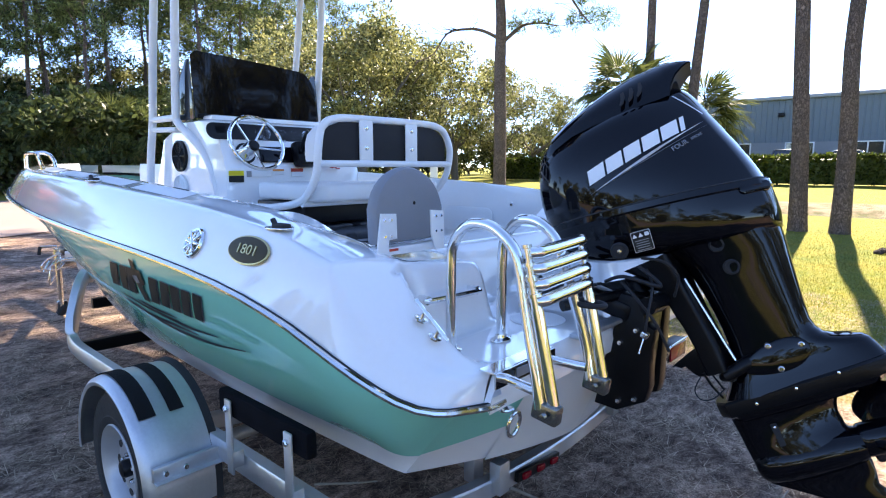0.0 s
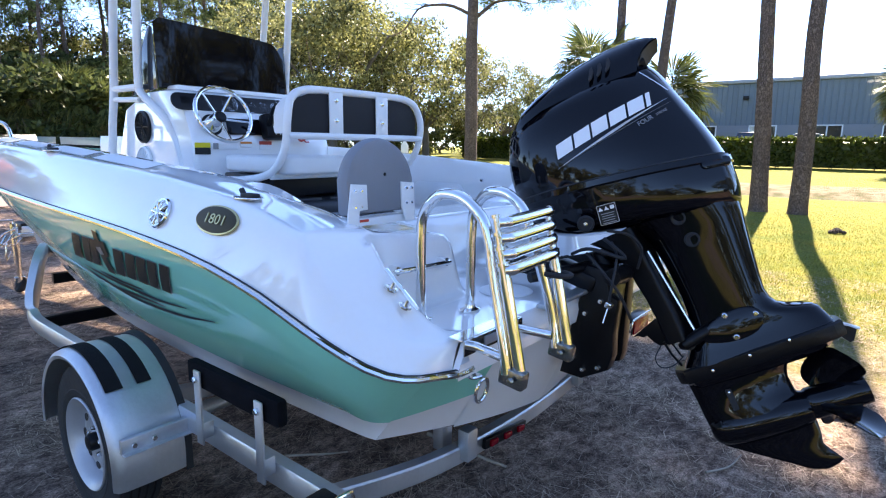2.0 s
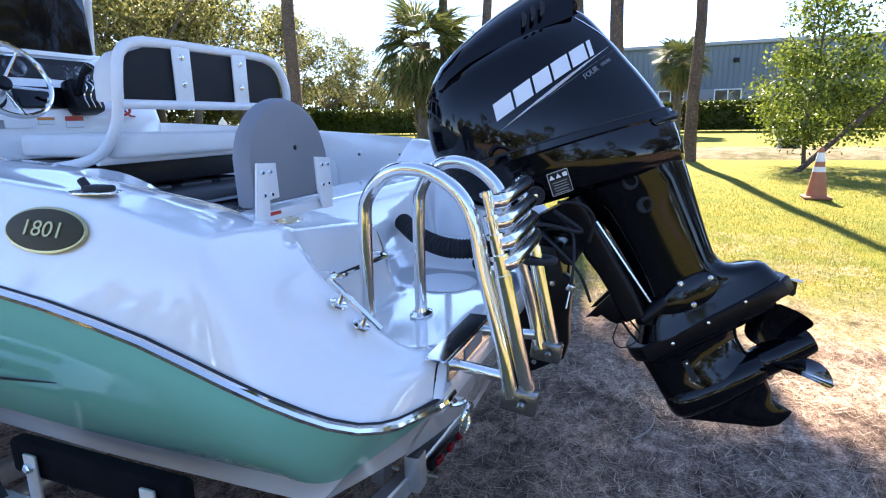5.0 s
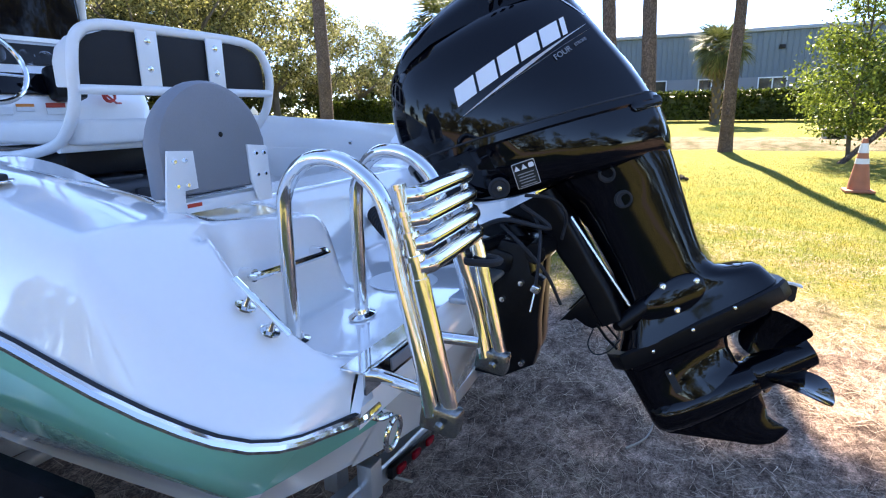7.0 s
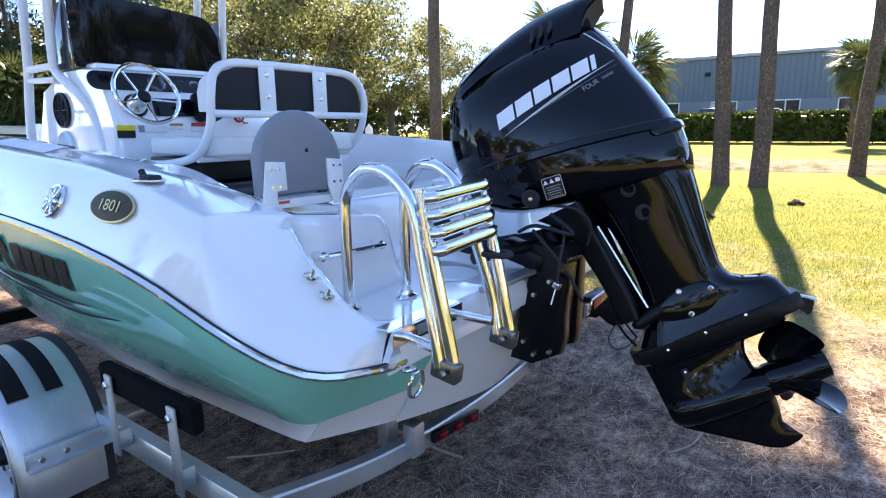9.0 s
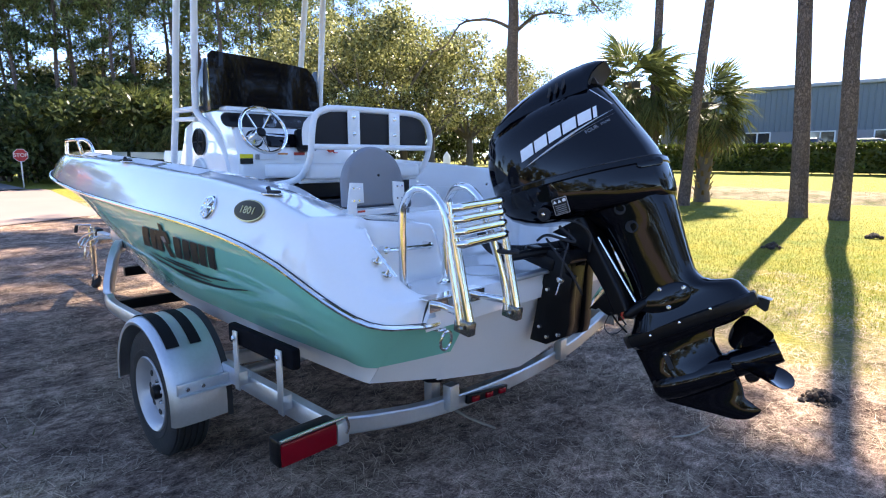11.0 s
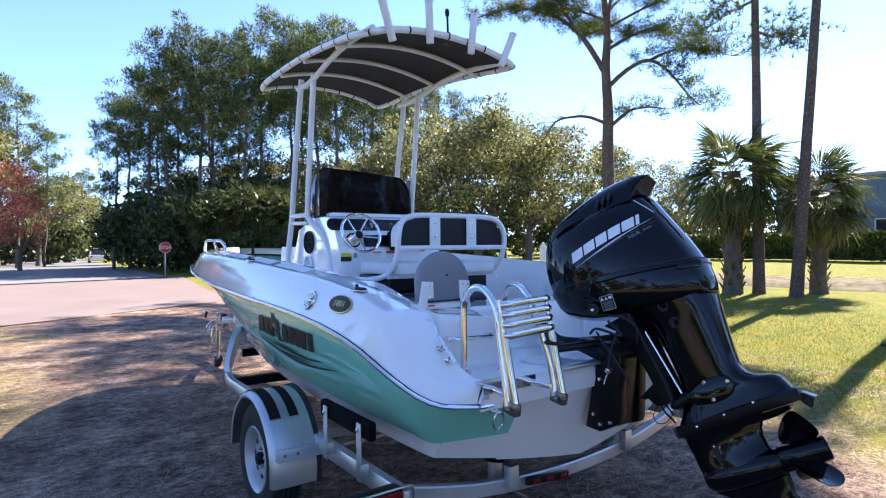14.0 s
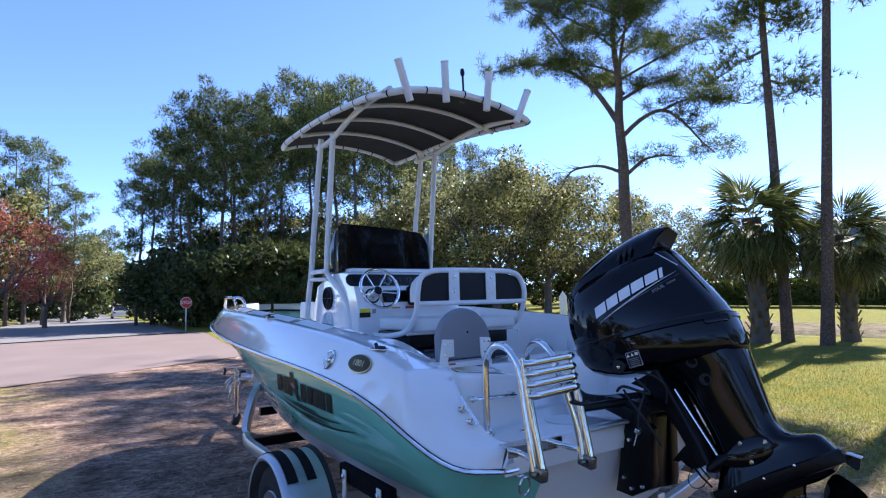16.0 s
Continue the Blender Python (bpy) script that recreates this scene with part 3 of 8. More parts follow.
LET = [(1.745, 0.125, 0.325, 0.052, 0.046), (1.635, 0.12, 0.325, 0.043, 0.042), (1.555, 0.115, 0.32, 0.042, 0.034), (1.335, 0.125, 0.325, 0.046, 0.036), (1.235, 0.12, 0.315, 0.042, 0.038), (1.145, 0.115, 0.31, 0.040, 0.034), (1.06, 0.11, 0.305, 0.037, 0.033), (0.97, 0.10, 0.295, 0.037, 0.030)]
for y, t, b, w, lean in LET:
    w *= 0.80
    for grow, mt, nm, out in ((0.003, GREY_DECAL, "letter_outline", 0.004), (0.0, BLACK_DECAL, "letter_block", 0.007)):
        part(nm, side_patch([(y - lean + w + grow, t - grow), (y - lean - w - grow, t - grow), (y + lean - w - grow, b + grow), (y + lean + w + grow, b + grow)], out), mt, boat)
part("palm_emblem", side_patch([(1.50, 0.04), (1.46, 0.05), (1.43, 0.345), (1.49, 0.34)], 0.007), BLACK_DECAL, boat, "dark palm-like emblem")
part("palm_emblem", side_patch([(1.52, 0.12), (1.41, 0.10), (1.40, 0.20), (1.48, 0.24)], 0.008), BLACK_DECAL, boat)
part("palm_emblem", side_patch([(1.50, 0.16), (1.45, 0.15), (1.44, 0.20), (1.48, 0.21)], 0.010), GREY_DECAL, boat)


def wave(pts, thick):
    """A streak on the port topside that tapers to both ends; points in (along, u)."""
    line = smooth_line([Vector((y, u, 0)) for y, u in pts], 6)
    n = len(line) - 1
    rows = []
    for k, q in enumerate(line):
        h = thick * math.sin(math.pi * min(1.0, 0.04 + 0.92 * k / n)) ** 0.8
        rows.append([Vector((-(w + 0.006), yy, z)) for w, yy, z in (hull_point(q.x, q.y + h * (j / 3 - 0.5)) for j in range(4))])
    return loft(bmesh.new(), rows, closed=False, caps=False)


for pts, thick in (([(1.90, 0.42), (1.66, 0.455), (1.42, 0.50), (1.20, 0.495), (0.98, 0.455), (0.74, 0.37)], 0.030), ([(1.78, 0.385), (1.55, 0.41), (1.30, 0.415), (1.12, 0.41), (0.91, 0.365)], 0.028), ([(1.74, 0.455), (1.50, 0.475), (1.30, 0.46), (1.10, 0.445)], 0.024), ([(1.60, 0.375), (1.42, 0.385), (1.22, 0.375)], 0.018)):
    part("wave_stripe", wave(pts, thick), BLACK_DECAL, boat)

# starboard liner details seen over the deck: recessed locker and screws
bm = bmesh.new()
slab(bm, rounded(0.42, 0.16, 0.05), frame_at((rail_w(1.5) - 0.318, 1.5, 1.17), (0, -1, 0), (0, 0, 1)), 0.006, 0.002)
part("side_pocket", bm, LINER, boat, "moulded side pocket in the liner")
for y in (0.9, 1.15, 1.85, 2.1):
    bm = bmesh.new()
    lathe(bm, [(0.0, 0.0), (0.012, 0.0), (0.009, 0.006), (0.0, 0.007)], frame_at((rail_w(y) - 0.312, y, 1.28), (0, -1, 0), (0, 0, 1)), 10)
    part("snap_button", bm, CHROME, boat)

# ---- steering console ----
console = thing("steering_console", (0, 2.5, 0.8), "white moulded steering console with dark dash and gauges", "console")
CW = 0.465
prof = [(2.18, 0.80), (2.14, 1.0), (2.10, 1.25), (2.09, 1.48), (2.12, 1.57), (2.19, 1.735), (2.26, 1.775), (2.38, 1.785), (2.62, 1.785), (2.9, 1.69), (3.05, 1.4), (3.12, 0.80)]
bm = bmesh.new()
rows = []
for f in (-1.0, -0.97, -0.9, -0.5, 0, 0.5, 0.9, 0.97, 1.0):
    inset = 0.03 * (1 if abs(f) == 1 else 0.35 if abs(f) > 0.96 else 0)
    cy, cz = 2.6, 1.3
    rows.append([Vector((CW * f, cy + (y - cy) * (1 - inset), cz + (z - cz) * (1 - inset))) for y, z in prof])
loft(bm, rows)
part("console_shell", bm, GEL, console, "white gelcoat console shell", sharp=42)
bm = bmesh.new()
m = frame_at((-0.165, 2.173, 1.710), (1, 0, 0), (0, 0.42, 1))
slab(bm, rounded(0.73, 0.098, 0.045), m, -0.012, 0.003)
dash = part("gauge_panel", bm, DASH, console, "dark gauge panel")
for x, y, r in ((-0.024, 0.004, 0.050), (0.107, -0.013, 0.035), (0.191, -0.013, 0.035), (0.276, -0.011, 0.035)):
    q = m @ Matrix.Translation((x, y, 0.0)) @ Matrix.Rotation(math.pi, 4, "X")
    bm = bmesh.new()
    lathe(bm, [(0.0, 0.014), (r * 0.76, 0.014), (r * 0.82, 0.022), (r * 0.94, 0.021), (r, 0.012), (r, 0.0)], q, 28)
    g = part("gauge", bm, CHROME, dash, "round gauge with a chrome bezel")
    bm = bmesh.new()
    lathe(bm, [(0.0, 0.0165), (r * 0.66, 0.0165), (r * 0.78, 0.0155)], q, 24)
    part("dial", bm, DIAL, g, "pale silver dial face")
    for k in range(9):
        a = radians(-30 + 30 * k)
        bm = bmesh.new()
        box(bm, q @ Vector((r * 0.60 * math.cos(a), r * 0.60 * math.sin(a), 0.017)), (r * 0.16, r * 0.05, 0.001), q.to_3x3() @ Matrix.Rotation(a, 3, "Z"))
        part("dial_mark", bm, BLACK_DECAL, g)
    bm = bmesh.new()
    box(bm, q @ Vector((r * 0.18, r * 0.15, 0.0185)), (r * 0.8, r * 0.07, 0.0015), q.to_3x3() @ Matrix.Rotation(0.7, 3, "Z"))
    part("pointer", bm, BLACK_DECAL, g)
bm = bmesh.new()
slab(bm, rounded(0.125, 0.062, 0.008), m @ Matrix.Translation((-0.153, 0.012, -0.012)), -0.012, 0.003)
display = part("helm_display", bm, BLACK_SATIN, dash, "black rectangular helm display with silver keys")
for k, (x, w) in enumerate(((-0.188, 0.030), (-0.150, 0.030), (-0.118, 0.018))):
    bm = bmesh.new()
    slab(bm, rounded(w, 0.040, 0.004), m @ Matrix.Translation((x, 0.012, -0.024)), -0.003, 0.001)
    part("display_key", bm, DIAL, display)
bm = bmesh.new()
box(bm, m @ Vector((-0.285, 0.006, -0.02)), (0.085, 0.07, 0.04), m.to_3x3(), 0.014)
part("switch_box", bm, BLACK_SATIN, console, "black helm switch block")
bm = bmesh.new()
tube(bm, [m @ Vector((-0.262, 0.02, -0.03)), m @ Vector((-0.282, 0.055, -0.06))], [0.007, 0.005], 8)
part("toggle_lever", bm, BLACK_SATIN, console)
bm = bmesh.new()
m2 = frame_at((-0.135, 2.108, 1.582), (1, 0, 0), (0, 0.32, 1))
slab(bm, rounded(0.235, 0.095, 0.015), m2, -0.01, 0.003)
part("switch_panel", bm, BLACK_ACRYLIC, console, "dark rocker switch panel")
for k in range(5):
    bm = bmesh.new()
    box(bm, m2 @ Vector((-0.10 + 0.05 * k, -0.012, -0.012)), (0.026, 0.045, 0.010), m2.to_3x3(), 0.004)
    part("rocker_switch", bm, BLACK_SATIN, console)
bm = bmesh.new()
box(bm, (0.03, 2.08, 1.585), (0.15, 0.08, 0.155), Matrix.Rotation(radians(-15), 3, "X"), 0.025)
tube(bm, [(-0.02, 2.04, 1.60), (-0.03, 1.98, 1.68), (-0.01, 1.96, 1.71)], [0.018, 0.015, 0.024], 10)
throttle = part("throttle_box", bm, BLACK_SATIN, console, "black throttle control with a lever")
for dx in (-0.03, 0.0, 0.03):
    bm = bmesh.new()
    tube(bm, smooth_line([(0.03 + dx, 2.05, 1.66), (0.04 + dx, 2.022, 1.63), (0.02 + dx, 2.018, 1.59), (0.045 + dx, 2.03, 1.54)], 5), 0.0035, 6)
    part("chrome_edging", bm, CHROME, throttle)
bm = bmesh.new()
tube(bm, [Vector((0.215 + (0.030 - 0.004 * (k // 12)) * math.cos(k * 0.524), 2.062 - 0.0022 * k / 3, 1.535 + (0.030 - 0.004 * (k // 12)) * math.sin(k * 0.524))) for k in range(31)] + [Vector((0.26, 2.07, 1.50)), Vector((0.29, 2.08, 1.50))], 0.0052, 6)
part("kill_switch_lanyard", bm, RED_DECAL, console, "coiled red safety lanyard")
# stickers
for x, z, w, h, mt in ((-0.437, 1.475, 0.09, 0.027, YELLOW_DECAL), (-0.437, 1.443, 0.09, 0.036, BLACK_DECAL), (-0.283, 1.470, 0.12, 0.034, WHITE_DECAL), (-0.171, 1.491, 0.074, 0.012, ORANGE_DECAL), (-0.171, 1.475, 0.074, 0.018, WHITE_DECAL), (-0.043, 1.491, 0.085, 0.020, RED_DECAL), (-0.043, 1.466, 0.085, 0.028, WHITE_DECAL), (-0.36, 1.470, 0.03, 0.034, GREY_DECAL)):
    bm = bmesh.new()
    yy = 2.0885 + (0.02 if z < 1.3 else 0)
    box(bm, (x + 0.02, yy - 0.001, z), (w, 0.003, h), bevel=0.001, seg=1)
    part("warning_sticker", bm, mt, console)
# port side speaker grilles
for z, yy, r, mt in ((1.575, 2.66, 0.095, BLACK_SATIN), (1.375, 2.67, 0.09, LINER)):
    q = frame_at((-CW - 0.002, yy, z), (0, -1, 0), (0, 0, 1))
    bm = bmesh.new()
    lathe(bm, [(0.0, 0.004), (r * 0.84, 0.004), (r * 0.88, 0.018), (r, 0.014), (r, 0.0)], q, 30)
    cone_o = part("speaker", bm, mt, console, "round marine speaker grille")
    for k in range(7):
        rr = r * (0.12 + 0.11 * k)
        bm = bmesh.new()
        tube(bm, [q @ Vector((rr * math.cos(a), rr * math.sin(a), 0.011)) for a in np.linspace(0, 2 * math.pi, 24)[:-1]], 0.003, 5, closed=True)
        part("grille_ring", bm, mt, cone_o)
    for k in range(8):
        a = k * math.pi / 4
        bm = bmesh.new()
        tube(bm, [q @ Vector((0.01 * math.cos(a), 0.01 * math.sin(a), 0.013)), q @ Vector((r * 0.85 * math.cos(a), r * 0.85 * math.sin(a), 0.013))], 0.003, 5)
        part("grille_bar", bm, mt, cone_o)
# steering wheel
wc = Vector((-0.345, 1.98, 1.64))
wm = frame_at(wc, (1, 0, 0), (0, 0.42, 1))
bm = bmesh.new()
tube(bm, [wm @ Vector((0.155 * math.cos(a), 0.155 * math.sin(a), 0)) for a in np.linspace(0, 2 * math.pi, 49)[:-1]], 0.0108, 10, closed=True)
wheel = part("steering_wheel", bm, CHROME, console, "polished stainless steering wheel with five spokes")
for k in range(5):
    a = radians(56 + 72 * k)
    bm = bmesh.new()
    tube(bm, [wm @ Vector((0.03 * math.cos(a), 0.03 * math.sin(a), -0.045)), wm @ Vector((0.1 * math.cos(a), 0.1 * math.sin(a), -0.02)), wm @ Vector((0.153 * math.cos(a), 0.153 * math.sin(a), 0))], [0.0062, 0.0056, 0.005], 8)
    part("spoke", bm, CHROME, wheel)
bm = bmesh.new()
lathe(bm, [(0.0, -0.032), (0.03, -0.034), (0.036, -0.045), (0.040, -0.09), (0.048, -0.125), (0.05, -0.14)], wm, 24)
part("hub", bm, CHROME, wheel, "chromed wheel hub")
bm = bmesh.new()
lathe(bm, [(0.0, -0.020), (0.024, -0.022), (0.031, -0.030), (0.032, -0.036)], wm, 24)
part("hub_cap", bm, BLACK_SATIN, wheel)
bm = bmesh.new()
lathe(bm, [(0.0, 0.016), (0.052, 0.014), (0.058, 0.006), (0.060, 0.0)], frame_at((-0.344, 2.108, 1.586), (-1, 0, 0), (0, 0.32, 1)), 28)
part("helm_escutcheon", bm, BLACK_SATIN, console, "round black helm cover")
# console top lip and windshield
bm = bmesh.new()
box(bm, (0.0, 2.43, 1.795), (0.80, 0.12, 0.035), bevel=0.014)
part("console_lip", bm, GEL, console)
screen = thing("windshield", (0, 2.55, 1.85), "dark smoked acrylic console windshield with rounded top", "windshield")
bm = bmesh.new()
rows_f, rows_b = [], []
NX, NZ = 24, 10
for thick, rows in ((0.0, rows_f), (0.006, rows_b)):
    for j in range(NZ + 1):
        v = j / NZ
        row = []
        for i in range(NX + 1):
            s = -1 + 2 * i / NX
            wid = 0.43
            top = 0.39 - 0.012 * (s + 1) ** 2 - (0.03 if s < 0 else 0.10) * max(0.0, (abs(s) - (0.92 if s < 0 else 0.78)) / (0.08 if s < 0 else 0.22)) ** 2
            x = -0.02 + wid * s
            row.append(Vector((x, 2.47 + thick + 0.02 * v + 0.10 * (1 - abs(s) ** 3) * 0.35, 1.795 + top * v)))
        rows.append(row)
for rows in (rows_f, rows_b):
    loft(bm, rows, closed=False, caps=False)
part("screen_panel", bm, BLACK_ACRYLIC, screen, "nearly black smoked acrylic")
for s in (-1, 1):
    bm = bmesh.new()
    side = [(2.47, 1.79), (2.495, 2.13), (2.54, 2.13), (2.70, 1.95), (2.80, 1.81), (2.80, 1.76)]
    slab(bm, [(y, z) for y, z in side], Matrix(((0, 0, s, s * 0.435 - 0.02), (1, 0, 0, 0), (0, 1, 0, 0), (0, 0, 0, 1))), 0.006, 0.001)
    part("screen_wing", bm, WINDOW, screen, "glossy slanted side wing")
bm = bmesh.new()
box(bm, (-0.02, 2.485, 1.812), (0.82, 0.03, 0.02), bevel=0.006)
part("screen_gasket", bm, BLACK_SATIN, screen)

# ---- leaning post bench ----
bench = thing("leaning_post", (0, 1.5, 0.8), "white tube-framed leaning post bench with padded seat and backrest", "seat")
bm = bmesh.new()
B = 0.45
hoop = [(-B, 1.275, 1.60), (-B + 0.03, 1.285, 1.69), (-B + 0.10, 1.29, 1.73), (-0.2, 1.30, 1.74), (0.2, 1.30, 1.74), (B - 0.10, 1.29, 1.73), (B - 0.03, 1.285, 1.69)]
tube(bm, smooth_line([(-B, 1.70, 1.305), (-B, 1.52, 1.325), (-B, 1.40, 1.36), (-B, 1.325, 1.43), (-B, 1.29, 1.50)] + hoop + [(B, 1.275, 1.60), (B, 1.29, 1.50), (B, 1.325, 1.43), (B, 1.40, 1.36), (B, 1.52, 1.325), (B, 1.70, 1.305)], 6), 0.0185, 12)
part("back_hoop", bm, POWDER, bench, "white powder-coated back hoop")
bm = bmesh.new()
tube(bm, [(-B, 1.278, 1.525), (B, 1.278, 1.525)], 0.0165, 12)
part("cross_rail", bm, POWDER, bench)
for s in (-1, 1):
    bm = bmesh.new()
    tube(bm, smooth_line([(s * B, 1.66, 1.308), (s * B, 1.715, 1.30), (s * B, 1.735, 1.26), (s * B, 1.70, 1.15), (s * B, 1.62, 0.81)], 6), 0.0185, 12)
    part("aft_leg", bm, POWDER, bench)
for s in (-1, 1):
    bm = bmesh.new()
    tube(bm, smooth_line([(s * B, 1.70, 1.305), (s * B, 1.84, 1.30), (s * B, 1.88, 1.27), (s * B, 1.90, 0.81)], 4), 0.0185, 12)
    part("fore_leg", bm, POWDER, bench)
for y, z in ((1.42, 1.335), (1.86, 1.29)):
    bm = bmesh.new()
    tube(bm, [(-B, y, z), (B, y, z)], 0.0165, 12)
    part("seat_rail", bm, POWDER, bench)
bm = bmesh.new()
out = [(-0.43, 1.535), (-0.43, 1.62), (-0.415, 1.665), (-0.38, 1.70), (-0.32, 1.72), (-0.25, 1.725), (0.25, 1.725), (0.32, 1.72), (0.38, 1.70), (0.415, 1.665), (0.43, 1.62), (0.43, 1.535)]
slab(bm, [(x, z) for x, z in out], Matrix(((1, 0, 0, 0), (0, 0, 1, 1.305), (0, 1, 0, 0), (0, 0, 0, 1))), 0.12, 0.025)
pad = part("backrest", bm, WHITE_VINYL, bench, "padded backrest")
bm = bmesh.new()
slab(bm, [(x * 0.985, 1.54 + (z - 1.54) * 0.97) for x, z in out], Matrix(((1, 0, 0, 0), (0, 0, 1, 1.288), (0, 1, 0, 0.003), (0, 0, 0, 1))), 0.012, 0.003)
part("back_panel", bm, DARK_MESH, pad, "black upholstery panel")
for x in (-0.165, 0.145):
    bm = bmesh.new()
    box(bm, (x, 1.278, 1.63), (0.085, 0.008, 0.205), bevel=0.003)
    st = part("back_strap", bm, POWDER, bench, "white metal strap with bolts")
    for z in (1.60, 1.695):
        bm = bmesh.new()
        lathe(bm, [(0.0, 0.006), (0.008, 0.005), (0.012, 0.002), (0.013, 0.0)], frame_at((x, 1.274, z), (1, 0, 0), (0, 0, 1)), 12)
        part("bolt", bm, CHROME, st)
bm = bmesh.new()
slab(bm, rounded(0.85, 0.58, 0.07, 8), Matrix.Translation((0.0, 1.605, 1.345)), 0.082, 0.016)
for q in bm.verts:
    q.co.z += 0.004 * math.sin(14 * q.co.x) * (q.co.z > 1.40)
part("seat_cushion", bm, WHITE_VINYL, bench, "off-white vinyl seat cushion", sharp=80)
# a black box stands for the shaded hollow under the cushion
bm = bmesh.new()
box(bm, (0.0, 1.66, 1.285), (0.84, 0.44, 0.105), bevel=0.01)
part("seat_hollow", bm, BLACK_SATIN, bench, "black box standing for the shaded hollow under the cushion")
# cooler under the bench
cooler = thing("ice_chest", (0.02, 1.58, 0.8), "dark charcoal rotomoulded cooler under the bench", "cooler")
for z0, z1, g, nm in ((0.80, 1.12, 0.0, "cooler_body"), (1.13, 1.205, 0.012, "cooler_lid")):
    bm = bmesh.new()
    box(bm, (0.0, 1.58, (z0 + z1) / 2), (0.74 + 2 * g, 0.40 + 2 * g, z1 - z0), bevel=0.03, seg=3)
    if g:
        for k in range(3):
            box(bm, (-0.22 + 0.22 * k, 1.58, z1 + 0.004), (0.17, 0.30, 0.018), bevel=0.006)
    part(nm, bm, surface("charcoal_plastic_" + nm, (0.03, 0.032, 0.038), 0.5, vary=0.2, fine=220, bump=0.12), cooler)
bm = bmesh.new()
box(bm, (0.0, 1.372, 1.135), (0.66, 0.01, 0.012), bevel=0.002)
part("cooler_seam", bm, GREY_PAD, cooler)
for x in (-0.2, 0.2):
    bm = bmesh.new()
    box(bm, (x, 1.362, 1.12), (0.06, 0.025, 0.11), bevel=0.01)
    part("cooler_latch", bm, RUBBER, cooler)

# ---- jump seat on the aft box ----
jump = thing("jump_seat", (-0.72, 0.45, 1.235), "grey padded folding jump seat back with white brackets", "seat")
bm = bmesh.new()
sc, sw, s0, s1 = -0.722, 0.153, 1.272, 1.51
out = [(-sw, s0), (-sw, s0 + 0.11)] + [(sw * math.cos(a), s0 + 0.085 + (s1 - s0 - 0.085) * math.sin(a)) for a in np.linspace(math.pi * 0.93, math.pi * 0.07, 18)] + [(sw, s0 + 0.11), (sw, s0)]
slab(bm, out, Matrix(((1, 0, 0, sc), (0, 0.05, 1, 0.335), (0, 1, 0, 0.0), (0, 0, 0, 1))), 0.058, 0.02)
part("seat_back", bm, GREY_PAD, jump, "grey padded back")
bm = bmesh.new()
lathe(bm, [(0.0, 0.004), (0.006, 0.002), (0.006, 0.0)], frame_at((sc + 0.01, 0.406, 1.395), (1, 0, 0), (0, 0, 1)), 10)
part("back_button", bm, BLACK_SATIN, jump)
for s in (-1, 1):
    bm = bmesh.new()
    ox = sc + s * 0.115
    slab(bm, [(-0.012, 0.0), (0.03, 0.0), (0.034, 0.05), (0.034, 0.128), (-0.03, 0.134), (-0.03, 0.052)] if s > 0 else [(-0.055, 0.0), (-0.008, 0.0), (0.0, 0.05), (0.034, 0.052), (0.034, 0.13), (-0.03, 0.134)], frame_at((ox - 0.005 * s, 0.398, 1.235), (1, 0, 0), (0, 0.045, 1)), 0.007, 0.002)
    br = part("seat_bracket", bm, POWDER, jump, "white metal seat bracket")
    for dx, dz in ((-0.012, 0.062), (0.014, 0.062), (-0.012, 0.112), (0.014, 0.112)):
        bm = bmesh.new()
        lathe(bm, [(0.0, 0.004), (0.004, 0.004), (0.0065, 0.0)], frame_at((ox + dx, 0.396, 1.235 + dz), (1, 0, 0), (0, 0, 1)), 8)
        part("screw", bm, CHROME, br)
bm = bmesh.new()
box(bm, (sc, 0.43, 1.247), (0.315, 0.05, 0.026), bevel=0.004)
part("seat_base_bar", bm, POWDER, jump)
bm = bmesh.new()
box(bm, (sc - 0.085, 0.4035, 1.248), (0.05, 0.004, 0.022), bevel=0.001, seg=1)
sticker = part("maker_sticker", bm, WHITE_DECAL, jump, "small red and white sticker")
bm = bmesh.new()
box(bm, (sc - 0.085, 0.401, 1.252), (0.038, 0.002, 0.008), bevel=0.0005, seg=1)
part("sticker_band", bm, RED_DECAL, sticker)

# ---- T-top ----
ttop = thing("t_top", (0, 2.5, 0.8), "white tubular T-top with black canvas and rod holders", "canopy")
TW, TY0, TY1 = 0.64, 1.34, 3.39


def top_height(x, y):
    v = (y - TY0) / (TY1 - TY0)
    return 2.885 + 0.105 * v + 0.055 * math.sin(math.pi * min(1, max(0, v))) + 0.10 * (1 - (x / TW) ** 2)


bm = bmesh.new()
for dz in (0.0, 0.008):
    loft(bm, [[Vector((TW * (-1 + 2 * i / 16), TY0 + (TY1 - TY0) * j / 20, top_height(TW * (-1 + 2 * i / 16), TY0 + (TY1 - TY0) * j / 20) + dz)) for i in range(17)] for j in range(21)], closed=False, caps=False)
part("canvas", bm, CANVAS, ttop, "black canvas stretched in the frame")
edge = [(-TW, TY0 + (TY1 - TY0) * k / 10) for k in range(11)] + [(-TW + 2 * TW * k / 8, TY1) for k in range(1, 8)] + [(TW, TY1 - (TY1 - TY0) * k / 10) for k in range(11)] + [(TW - 2 * TW * k / 8, TY0) for k in range(1, 8)]
rim = []
for x, y in edge:
    kx = 1.0 - 0.06 * (abs(x) > TW * 0.98 and (y < TY0 + 0.02 or y > TY1 - 0.02))
    rim.append(Vector((x * kx, y, top_height(x, y))))
bm = bmesh.new()
tube(bm, smooth_line(rim, 3, True), 0.023, 10, closed=True)
part("rim_tube", bm, POWDER, ttop, "white rim tube")
sl = smooth_line(rim, 3, True)
